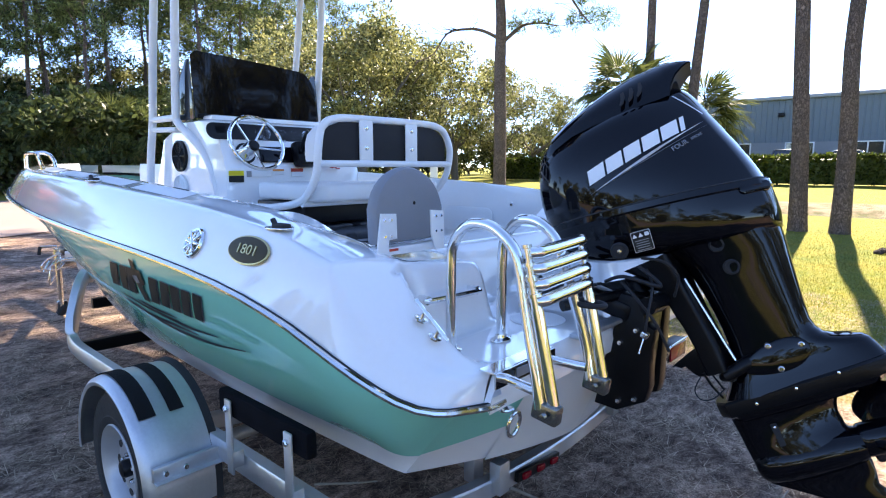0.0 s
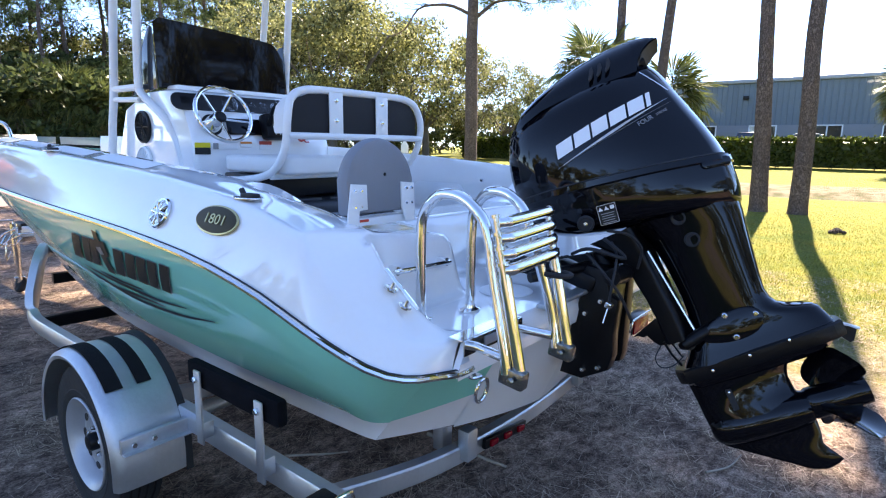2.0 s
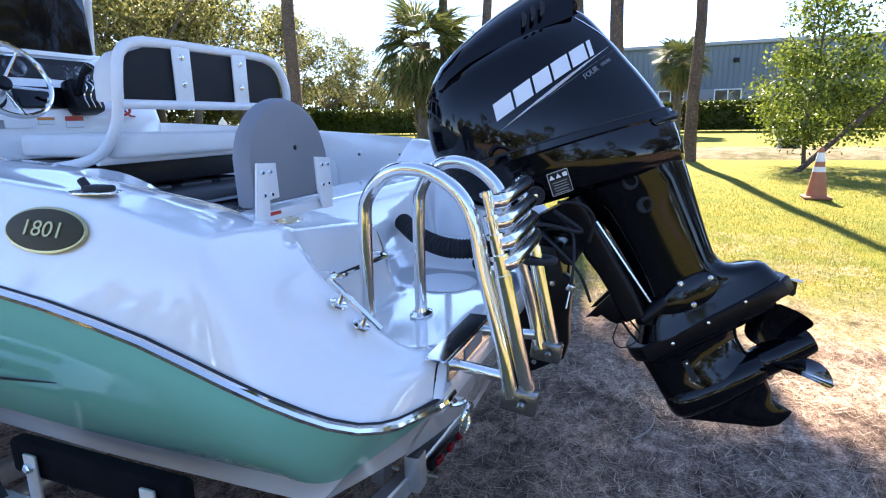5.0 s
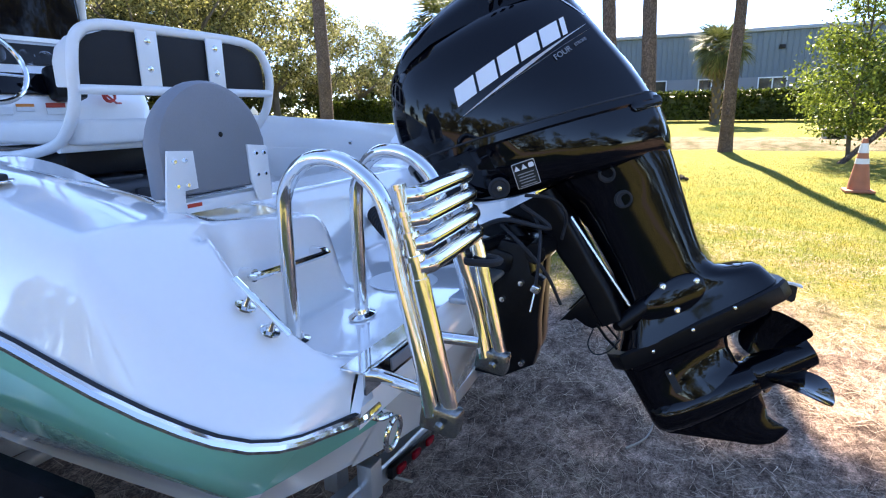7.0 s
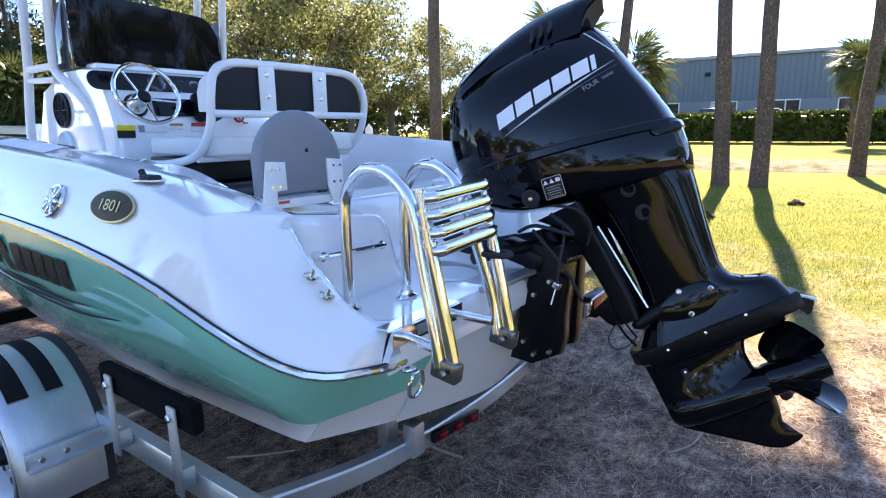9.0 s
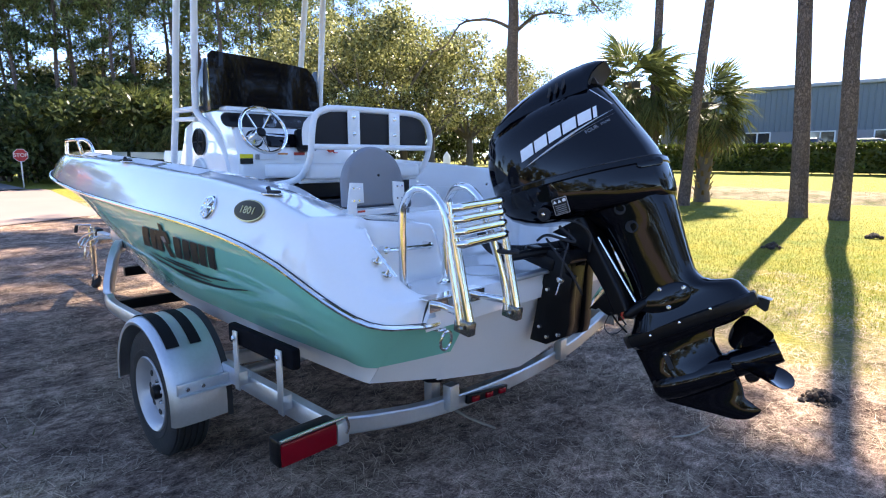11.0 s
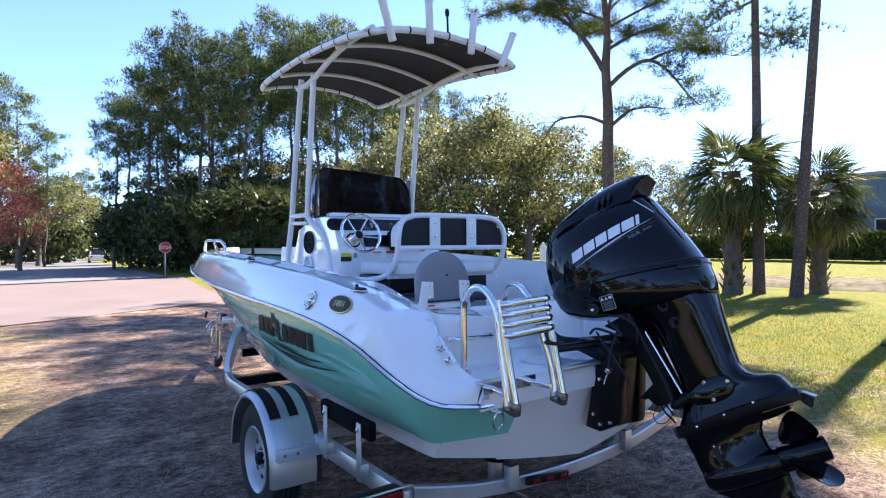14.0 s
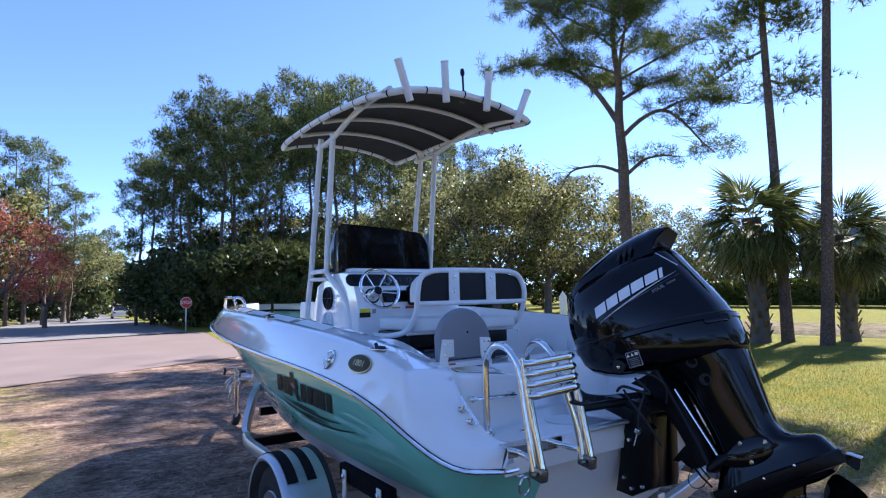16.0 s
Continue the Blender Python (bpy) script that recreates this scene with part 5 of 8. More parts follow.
for a, h in ((1.004, 0.451), (0.877, 0.440), (0.751, 0.427)):
    bm = bmesh.new()
    lathe(bm, [(0.0, 0.004), (0.005, 0.003), (0.007, -0.004)], frame_at(mo(a, h, -(0.1 + 0.06 * (a - 0.751))), mo(1, 0, 0) - mo(0, 0, 0), mo(0, 1, 0) - mo(0, 0, 0)), 8)
    part("plate_bolt", bm, CHROME, motor)
bm = bmesh.new()
loft(bm, [[mo(1.158, 0.448, x), mo(1.190, 0.429, x), mo(1.228 - 0.3 * abs(x), 0.405, x), mo(1.226 - 0.3 * abs(x), 0.401, x), mo(1.188, 0.424, x), mo(1.156, 0.442, x)] for x in (-0.045, -0.02, 0.02, 0.045)])
part("trim_tab", bm, ZINC, motor, "grey zinc trim tab")
bm = bmesh.new()
loft(bm, [[mo(1.150, 0.44, x), mo(1.190, 0.424, x), mo(1.212, 0.40, x), mo(1.190, 0.368, x), mo(1.178, 0.366, x), mo(1.160, 0.395, x)] for x in (-0.013, 0.013)])
part("tab_fin", bm, BLACK_SATIN, motor)
bm = bmesh.new()
loft(bm, [ring_ah(h, a0, a1, w, e=2.0) for h, a0, a1, w in ((0.425, 0.652, 1.01, 0.064), (0.395, 0.655, 1.0, 0.056), (0.372, 0.656, 0.992, 0.051), (0.345, 0.658, 0.975, 0.048), (0.318, 0.66, 0.966, 0.047), (0.272, 0.661, 0.968, 0.053), (0.235, 0.663, 0.985, 0.061), (0.2, 0.666, 0.995, 0.063), (0.168, 0.674, 0.985, 0.05), (0.148, 0.69, 0.97, 0.03))])
part("gearcase_strut", bm, BLACK_GLOSS, motor)
bm = bmesh.new()
rows = []
for a, r in ((0.664, 0.02), (0.67, 0.036), (0.682, 0.048), (0.705, 0.057), (0.75, 0.065), (0.82, 0.068), (0.92, 0.065), (0.97, 0.058), (0.986, 0.052)):
    rows.append([mo(a, 0.205 + r * math.sin(t), r * math.cos(t)) for t in np.linspace(0, 2 * math.pi, 25)[:-1]])
loft(bm, rows)
part("gearcase", bm, BLACK_GLOSS, motor, "torpedo-shaped gearcase")
bm = bmesh.new()
loft(bm, [ring_ah(h, a0, a1, w, e=1.7) for h, a0, a1, w in ((0.175, 0.672, 0.99, 0.034), (0.145, 0.69, 0.99, 0.020), (0.11, 0.745, 0.986, 0.012), (0.075, 0.80, 0.978, 0.009), (0.04, 0.856, 0.998, 0.007), (0.012, 0.897, 1.016, 0.006), (0.002, 0.918, 1.0, 0.005), (-0.006, 0.945, 0.97, 0.004))])
part("skeg", bm, BLACK_GLOSS, motor, "skeg fin")
bm = bmesh.new()
mm = frame_at(mo(0.77, 0.305, -0.0475), mo(1, 0, 0) - mo(0, 0, 0), mo(0, 1, 0) - mo(0, 0, 0))
slab(bm, rounded(0.02, 0.075, 0.004, 2), mm, 0.006)
part("water_intake", bm, RUBBER, motor, "slotted water intake")
bm = bmesh.new()
lathe(bm, [(0.0, 0.009), (0.004, 0.008), (0.006, 0.0)], mm @ Matrix.Translation((0, 0.026, 0)), 8)
part("intake_screw", bm, CHROME, motor)
bm = bmesh.new()
rows = []
for a, r in ((0.986, 0.05), (0.995, 0.054), (1.06, 0.053), (1.15, 0.049), (1.166, 0.047), (1.164, 0.042), (1.12, 0.039)):
    rows.append([mo(a, 0.21 + r * math.sin(t), r * math.cos(t)) for t in np.linspace(0, 2 * math.pi, 25)[:-1]])
loft(bm, rows)
prop = part("propeller", bm, BLACK_GLOSS, motor, "three-bladed propeller with a black hub")
for k in range(3):
    t0 = radians(100 + 120 * k)
    bm = bmesh.new()
    for off in (0.0, 0.005):
        rows = []
        for i in range(9):
            v = i / 8
            r = 0.046 + 0.122 * v
            half = (0.42 + 0.55 * math.sin(math.pi * min(v * 0.80 + 0.12, 1.0))) * (1 - v ** 6 * 0.75)
            rows.append([mo(1.070 + off + 0.080 * half * s + 0.035 * v, 0.21 + r * math.sin(t0 + half * s * 0.72), r * math.cos(t0 + half * s * 0.72)) for s in np.linspace(-1, 1, 9)])
        loft(bm, rows, closed=False, caps=False)
    part("blade", bm, BLACK_GLOSS, prop, sharp=80)

# brackets and rigging
for x0, x1, outline in ((-0.14, -0.085, [(0.039, 0.64), (-0.05, 0.635), (-0.151, 0.693), (-0.166, 0.75), (-0.163, 0.83), (-0.167, 0.90), (-0.174, 0.957), (-0.14, 0.976), (-0.12, 1.06), (-0.05, 1.07), (0.0, 1.0), (-0.028, 0.949), (0.0, 0.847), (0.016, 0.746)]), (0.06, 0.12, [(0.039, 0.64), (-0.06, 0.640), (-0.118, 0.662), (-0.127, 0.70), (-0.130, 0.84), (-0.133, 0.985), (-0.15, 1.06), (-0.05, 1.07), (0.0, 1.0), (-0.028, 0.949), (0.0, 0.847), (0.016, 0.746)])):
    bm = bmesh.new()
    slab(bm, outline, Matrix(((0, 0, 1, x0), (1, 0, 0, 0), (0, 1, 0, 0), (0, 0, 0, 1))), x1 - x0, 0.008)
    part("clamp_bracket", bm, BLACK_SATIN, motor, "black clamp bracket bolted to the transom")
bm = bmesh.new()
loft(bm, [ring_ah(h, a0, a1, w, e=7.0, at=mb) for h, a0, a1, w in ((0.985, 0.56, 0.735, 0.085), (0.93, 0.62, 0.735, 0.075), (0.86, 0.652, 0.735, 0.066), (0.79, 0.656, 0.738, 0.060), (0.73, 0.666, 0.740, 0.058), (0.66, 0.672, 0.745, 0.058), (0.60, 0.672, 0.745, 0.060), (0.555, 0.675, 0.74, 0.058))])
part("swivel_bracket", bm, BLACK_SATIN, motor, sharp=30)
for x in (-0.05, 0.055):
    bm = bmesh.new()
    slab(bm, [(0.565, 0.614), (0.585, 0.612), (0.600, 0.602), (0.616, 0.604), (0.632, 0.575), (0.648, 0.558), (0.70, 0.552), (0.70, 0.66), (0.666, 0.653), (0.63, 0.640)], Matrix(((0, 0, 1, x), (-CT, ST, 0, 0), (ST, CT, 0, 0), (0, 0, 0, 1))), 0.016, 0.003)
    part("tilt_stop", bm, BLACK_SATIN, motor)
bm = bmesh.new()
tube(bm, [mb(0.67, 0.57, -0.06), mb(0.672, 0.52, -0.045), mb(0.677, 0.468, -0.015)], 0.0045, 8)
tube(bm, [mb(0.69, 0.57, -0.055), mb(0.70, 0.50, -0.035)], 0.0035, 8)
part("tilt_rod", bm, BLACK_SATIN, motor)
bm = bmesh.new()
lathe(bm, [(0.0, 0.02), (0.005, 0.018), (0.008, 0.010), (0.009, -0.012)], frame_at(mb(0.655, 0.43, 0.02), mb(0, 1, 0), mb(0, 0, 1)), 12)
part("small_anode", bm, ZINC, motor, "pale zinc button anode")
bm = bmesh.new()
box(bm, (-0.012, -0.062, 0.86), (0.150, 0.115, 0.40), Matrix.Rotation(radians(4), 3, "X"), 0.02)
part("tilt_unit", bm, BLACK_SATIN, motor, "black power tilt unit between the brackets")
bm = bmesh.new()
tube(bm, [(-0.19, -0.165, 1.05), (0.20, -0.165, 1.05)], 0.03, 14)
part("tilt_tube", bm, BLACK_SATIN, motor)
bm = bmesh.new()
tube(bm, [mo(0.64, 0.90, 0.0), mo(0.55, 0.93, 0.0), (0.0, -0.12, 0.98)], [0.03, 0.035, 0.04], 12)
part("tilt_ram", bm, BLACK_SATIN, motor)
bm = bmesh.new()
tube(bm, [mo(0.69, 0.535, -0.085), mo(0.70, 0.537, -0.095), mo(0.76, 0.552, -0.095), mo(0.80, 0.56, -0.08)], [0.014, 0.021, 0.023, 0.022], 14)
tube(bm, [mo(0.715, 0.535, -0.10), mo(0.715, 0.535, 0.10)], 0.022, 12)
part("lower_mount", bm, BLACK_SATIN, motor)
for pts, r in (([(-0.17, -0.06, 1.12), (-0.21, -0.13, 1.08), (-0.20, -0.2, 1.0), (-0.15, -0.23, 0.9)], 0.005), ([(-0.12, 0.02, 1.1), (-0.19, -0.08, 1.14), (-0.17, -0.2, 1.12), mo(0.60, 0.98, -0.19)], 0.0065), ([(-0.06, -0.10, 1.16), (-0.17, -0.17, 1.12), (-0.24, -0.19, 1.05), (-0.246, -0.184, 0.975)], 0.0045), ([mb(0.655, 0.56, -0.06), mb(0.622, 0.525, -0.07), mb(0.628, 0.49, -0.07), mb(0.665, 0.482, -0.06), mb(0.715, 0.505, -0.06)], 0.0022), ([mo(0.62, 1.0, -0.2), mo(0.68, 0.96, -0.2), mo(0.70, 0.9, -0.16), mo(0.66, 0.84, -0.12)], 0.005)):
    bm = bmesh.new()
    tube(bm, smooth_line(pts, 6), r, 8)
    part("cable", bm, RUBBER, motor)
for p in ((-0.141, -0.058, 0.676), (-0.141, -0.116, 0.697), (-0.141, -0.019, 0.716), (-0.141, -0.112, 0.947), (-0.141, -0.056, 0.892), (-0.051, -0.114, 1.029)):
    bm = bmesh.new()
    lathe(bm, [(0.0, 0.012), (0.008, 0.011), (0.011, 0.0)], frame_at(p, (0, -1, 0), (0, 0, 1)), 10)
    part("bracket_bolt", bm, CHROME, motor)
bm = bmesh.new()
tube(bm, [(-0.246, -0.184, 0.968), (-0.256, -0.180, 0.938), (-0.265, -0.176, 0.908)], 0.0028, 6)
box(bm, (-0.246, -0.184, 0.968), (0.02, 0.024, 0.022), Matrix.Rotation(0.4, 3, "X"), 0.005)
part("linkage", bm, BRIGHT, motor)
bm = bmesh.new()
box(bm, (-0.10, 0.0, 1.02), (0.10, 0.18, 0.07), Matrix.Rotation(0.25, 3, "X"), 0.02)
tube(bm, [(-0.32, 0.08, 1.035), (-0.10, -0.04, 1.06)], 0.02, 10)
part("steering_cylinder", bm, BLACK_SATIN, motor)

# a bright tube draws the highlight along the leg's front edge
bm = bmesh.new()
tube(bm, [mo(0.714, 0.884, -0.09), mo(0.749, 0.576, -0.09)], 0.0065, 8)
part("leg_highlight", bm, BRIGHT, motor, "bright tube drawn for the highlight on the leg's front edge")
# ---- trailer ----
trailer = thing("boat_trailer", (0, 2.5, 0), "galvanised single-axle boat trailer with diamond-strip fenders", "trailer")
RX = 1.06


def beam(bm, pts, w, h):
    """A square tube through the points, upright."""
    p = [Vector(q) for q in pts]
    rows = []
    for i, q in enumerate(p):
        t = (p[min(i + 1, len(p) - 1)] - p[max(i - 1, 0)]).normalized()
        side = t.cross(Vector((0, 0, 1))).normalized()
        up = side.cross(t)
        rows.append([q + side * w / 2 * sx + up * h / 2 * sz for sx, sz in ((-1, -0.8), (-0.8, -1), (0.8, -1), (1, -0.8), (1, 0.8), (0.8, 1), (-0.8, 1), (-1, 0.8))])
    return loft(bm, rows)


for s in (-1, 1):
    bm = bmesh.new()
    beam(bm, smooth_line([(s * RX, 0.24, 0.455), (s * RX, 1.5, 0.455), (s * RX, 2.5, 0.455), (s * RX, 2.82, 0.46), (s * RX, 2.92, 0.50), (s * (RX - 0.01), 2.95, 0.57), (s * (RX - 0.05), 3.0, 0.68), (s * (RX - 0.10), 3.07, 0.78), (s * (RX - 0.17), 3.2, 0.82), (s * 0.78, 3.5, 0.77), (s * 0.35, 5.0, 0.62), (s * 0.06, 6.0, 0.52)], 6), 0.05, 0.085)
    part("frame_rail", bm, ALU, trailer, "galvanised frame rail")
for y, zc, sag in ((0.30, 0.455, 0.12), (1.5, 0.40, 0.06), (2.86, 0.455, 0.0), (3.6, 0.55, 0.0)):
    bm = bmesh.new()
    w = RX if y < 3 else 0.75
    beam(bm, smooth_line([(-w, y, zc), (-w * 0.55, y - 0.02, zc - sag * 0.75), (0, y - 0.03, zc - sag), (w * 0.55, y - 0.02, zc - sag * 0.75), (w, y, zc)], 6), 0.05, 0.07)
    part("cross_member", bm, ALU if y < 2 else BLACK_SATIN, trailer)
bm = bmesh.new()
tube(bm, [(-1.2, 1.47, 0.29), (1.2, 1.47, 0.29)], 0.032, 12)
part("axle", bm, ALU, trailer)
bm = bmesh.new()
beam(bm, [(0, 3.0, 0.46), (0, 7.0, 0.46)], 0.075, 0.1)
part("tongue", bm, ALU, trailer)
bm = bmesh.new()
box(bm, (0, 7.1, 0.5), (0.09, 0.25, 0.09), bevel=0.02)
part("coupler", bm, BLACK_SATIN, trailer)
bm = bmesh.new()
beam(bm, [(0, 6.0, 0.5), (0, 5.85, 1.05)], 0.06, 0.06)
box(bm, (0, 5.80, 1.08), (0.2, 0.12, 0.12), bevel=0.02)
part("winch_post", bm, ALU, trailer)
bm = bmesh.new()
tube(bm, [(-0.42, 5.72, 0.70), (-0.415, 5.74, 0.30)], 0.030, 14)
tube(bm, [(-0.415, 5.74, 0.31), (-0.412, 5.755, 0.11)], 0.023, 14)
tube(bm, [(-0.42, 5.72, 0.70), (-0.42, 5.72, 0.73), (-0.56, 5.70, 0.74)], 0.009, 8)
box(bm, (-0.27, 5.72, 0.56), (0.30, 0.07, 0.08), bevel=0.01)
jack = part("tongue_jack", bm, BRIGHT, trailer, "chromed swivel tongue jack")
bm = bmesh.new()
tube(bm, [(-0.56, 5.70, 0.74), (-0.575, 5.70, 0.66)], 0.016, 10)
part("jack_handle", bm, RUBBER, jack, "black crank grip")
bm = bmesh.new()
lathe(bm, [(0.028, -0.032), (0.07, -0.032), (0.082, -0.016), (0.082, 0.016), (0.07, 0.032), (0.028, 0.032)], frame_at((-0.40, 5.80, 0.085), (0, 1, 0), (0.3, 0, 1)), 22)
part("jack_wheel", bm, RUBBER, jack)
bm = bmesh.new()
for s in (-1, 1):
    box(bm, (-0.408 + s * 0.042, 5.785, 0.11), (0.006, 0.05, 0.11), Matrix.Rotation(0.4, 3, "X"), 0.002)
box(bm, (-0.41, 5.76, 0.165), (0.09, 0.06, 0.008), bevel=0.002)
part("wheel_fork", bm, BRIGHT, jack)
for pts in ([(-0.42, 5.70, 0.62), (-0.50, 5.66, 0.52), (-0.52, 5.66, 0.36), (-0.47, 5.68, 0.44)], [(-0.36, 5.68, 0.60), (-0.48, 5.64, 0.56), (-0.56, 5.64, 0.50), (-0.50, 5.66, 0.60)], [(-0.40, 5.66, 0.66), (-0.53, 5.62, 0.62), (-0.58, 5.62, 0.54), (-0.46, 5.64, 0.50), (-0.38, 5.66, 0.56)]):
    bm = bmesh.new()
    tube(bm, smooth_line(pts, 6), 0.008, 6)
    part("safety_chain", bm, BRIGHT, trailer)
for s in (-1, 1):
    bm = bmesh.new()
    box(bm, (s * 1.10, 0.72, 0.692), (0.04, 0.54, 0.088), bevel=0.012)
    part("guide_bunk", bm, CARPET, trailer, "black carpeted guide bunk")
    bm = bmesh.new()
    box(bm, (s * 0.48, 1.6, 0.485), (0.1, 2.6, 0.06), Matrix.Rotation(s * radians(-16), 3, "Y"), 0.012)
    part("keel_bunk", bm, CARPET, trailer)
    for y in (0.53, 0.895):
        bm = bmesh.new()
        box(bm, (s * 1.132, y, 0.585), (0.008, 0.04, 0.27), bevel=0.002)
        box(bm, (s * 1.112, y, 0.50), (0.045, 0.03, 0.06), bevel=0.002)
        st = part("bunk_post", bm, ALU, trailer, "galvanised bunk post")
        bm = bmesh.new()
        lathe(bm, [(0.0, 0.012), (0.008, 0.012), (0.012, 0.008), (0.012, 0.0)], frame_at((s * 1.136, y, 0.69), (0, s * 1.0, 0), (0, 0, 1)), 6)
        part("bolt", bm, BRIGHT, st)
    for y in (0.42, 0.30):
        bm = bmesh.new()
        box(bm, (s * 0.45, y - 0.06, 0.40), (0.06, 0.05, 0.12), bevel=0.005)
        part("bunk_bracket", bm, ALU, trailer)

# wheels and fenders
WX, WY, WR = 1.218, 1.495, 0.304
GRIP = surface("black_grip_tape", (0.012, 0.012, 0.013), 0.95, vary=0.2, fine=300, bump=0.3, spec=0.2)
for s in (-1, 1):
    q = frame_at((s * WX, WY, WR), (0, 1 * s, 0), (0, 0, 1))     # local z points outward
    bm = bmesh.new()
    tw = 0.088
    prof = [(0.178, -tw * 0.8), (0.20, -tw * 0.98), (0.25, -tw), (0.296, -tw * 0.93), (0.309, -tw * 0.88)]
    for g in range(-2, 3):
        zc = g * 0.03
        prof += [(0.318, zc - 0.011), (0.318, zc + 0.008), (0.308, zc + 0.010), (0.308, zc + 0.016)]
    prof += [(0.309, tw * 0.88), (0.296, tw * 0.96), (0.26, tw), (0.225, tw * 0.995), (0.222, tw * 1.02), (0.2, tw * 0.98), (0.178, tw * 0.85)]
    lathe(bm, prof, q, 56, caps=False)
    wheel_t = part("wheel", bm, TYRE, trailer, "black trailer tyre")
    bm = bmesh.new()
    lathe(bm, [(0.178, -tw * 0.8), (0.17, -0.05), (0.165, 0.0), (0.166, 0.05), (0.172, 0.066), (0.186, 0.074), (0.190, 0.085), (0.186, 0.09), (0.176, 0.082), (0.160, 0.066), (0.150, 0.03), (0.140, 0.026), (0.128, 0.032), (0.115, 0.043), (0.09, 0.046), (0.075, 0.04), (0.045, 0.042), (0.0, 0.042)], q, 48, caps=False)
    rim_o = part("rim", bm, surface("silver_wheel_paint" + str(s), (0.45, 0.45, 0.46), 0.36, 0.45, vary=0.12, fine=120), wheel_t, "silver painted steel rim")
    for k in range(8):
        a = 2 * math.pi * k / 8
        bm = bmesh.new()
        lathe(bm, [(0.0, 0.0), (0.019, 0.0), (0.0195, -0.003)], q @ Matrix.Translation((0.108 * math.cos(a), 0.108 * math.sin(a), 0.0475)) @ Matrix.Rotation(a, 4, "Z") @ Matrix.Diagonal((0.8, 1.0, 1, 1)), 14)
        part("rim_hole", bm, RUBBER, rim_o)
    for k in range(5):
        a = 2 * math.pi * k / 5 + 0.3
        bm = bmesh.new()
        lathe(bm, [(0.0, 0.02), (0.007, 0.019), (0.01, 0.01), (0.01, 0.0)], q @ Matrix.Translation((0.057 * math.cos(a), 0.057 * math.sin(a), 0.04)), 6)
        part("lug_nut", bm, BRIGHT, rim_o)
    bm = bmesh.new()
    lathe(bm, [(0.036, 0.0), (0.036, 0.05), (0.03, 0.062), (0.012, 0.066), (0.0, 0.066)], q @ Matrix.Translation((0, 0, 0.03)) @ Matrix.Diagonal((1, 1, 0.75, 1)), 20, caps=False)
    part("hub_cap", bm, BLACK_SATIN, rim_o, "black bearing cap")
    # fender: an arched sheet with a rolled outer lip
    fx0, fx1 = s * 1.085, s * 1.34
    arch = []
    for k in range(29):
        a = radians(188 - 191 * k / 28)
        r = 0.372
        arch.append((WY + r * math.cos(a) * 1.02, WR + 0.02 + r * math.sin(a) * (1.0 if math.sin(a) > 0 else 1.35)))
    bm = bmesh.new()
    rows = []
    for yy, zz in arch:
        dy, dz = yy - WY, zz - WR - 0.02
        ll = math.hypot(dy, dz)
        ny, nz = dy / ll, dz / ll
        prof = [(fx0, 0), (fx0 + (fx1 - fx0) * 0.5, 0.004), (fx1 - s * 0.035, 0.0), (fx1 - s * 0.012, -0.007), (fx1, -0.022), (fx1 - s * 0.004, -0.036), (fx1 - s * 0.01, -0.02), (fx1 - s * 0.03, -0.006), (fx0, -0.005)]
        rows.append([Vector((x, yy + ny * d, zz + nz * d)) for x, d in prof])
    loft(bm, rows)
    fender = part("fender", bm, ALU, trailer, "bright aluminium fender with rolled lip", sharp=50)
    bm = bmesh.new()
    loft(bm, [[Vector((fx0 - s * d, yy, zz + e)) for d, e in ((0.0, 0.006), (0.028, 0.012), (0.028, -0.12), (0.0, -0.12))] for yy, zz in arch[2:29]])
    part("inner_skirt", bm, RUBBER, fender, "black inner splash skirt")
    for c0, c1 in ((0.62, 0.86), (0.22, 0.43)):
        bm = bmesh.new()
        rows = []
        for yy, zz in arch[8:23]:
            dy, dz = yy - WY, zz - WR - 0.02
            ll = math.hypot(dy, dz)
            rows.append([Vector((fx0 + (fx1 - fx0) * c, yy + dy / ll * 0.006, zz + dz / ll * 0.006)) for c in (c0, (c0 + c1) / 2, c1)])
        loft(bm, rows, closed=False, caps=False)
        part("grip_strip", bm, GRIP, fender, "black grip tape strip")
    bm = bmesh.new()
    box(bm, (s * 1.17, WY - 0.40, 0.44), (0.30, 0.02, 0.055), bevel=0.003)
    box(bm, (s * 1.17, WY - 0.41, 0.415), (0.30, 0.05, 0.006), bevel=0.001, seg=1)
    br = part("fender_bracket", bm, ALU, fender)
    for x in (1.21, 1.28):
        bm = bmesh.new()
        lathe(bm, [(0.0, 0.009), (0.009, 0.009), (0.012, 0.0)], frame_at((s * x, WY - 0.413, 0.44), (1, 0, 0), (0, 0, 1)), 6)
        part("bolt", bm, BRIGHT, br)
    # tail lamp with its guard
    bm = bmesh.new()
    box(bm, (s * 1.21, 0.245, 0.475), (0.24, 0.07, 0.10), bevel=0.01)
    lamp = part("tail_lamp_housing", bm, BLACK_SATIN, trailer, "black tail lamp housing")
    bm = bmesh.new()
    box(bm, (s * 1.21, 0.207, 0.472), (0.225, 0.012, 0.082), bevel=0.005)
    part("tail_lamp_lens", bm, RED_LENS, lamp, "red tail lamp lens")
    bm = bmesh.new()
    tube(bm, smooth_line([(s * 1.33, 0.20, 0.528), (s * 1.09, 0.195, 0.53), (s * 1.055, 0.20, 0.515), (s * 1.045, 0.205, 0.48), (s * 1.05, 0.21, 0.455)], 6), 0.006, 8)
    part("lamp_guard", bm, BRIGHT, lamp)
    bm = bmesh.new()
    box(bm, (s * RX, 0.225, 0.455), (0.052, 0.02, 0.087), bevel=0.004)
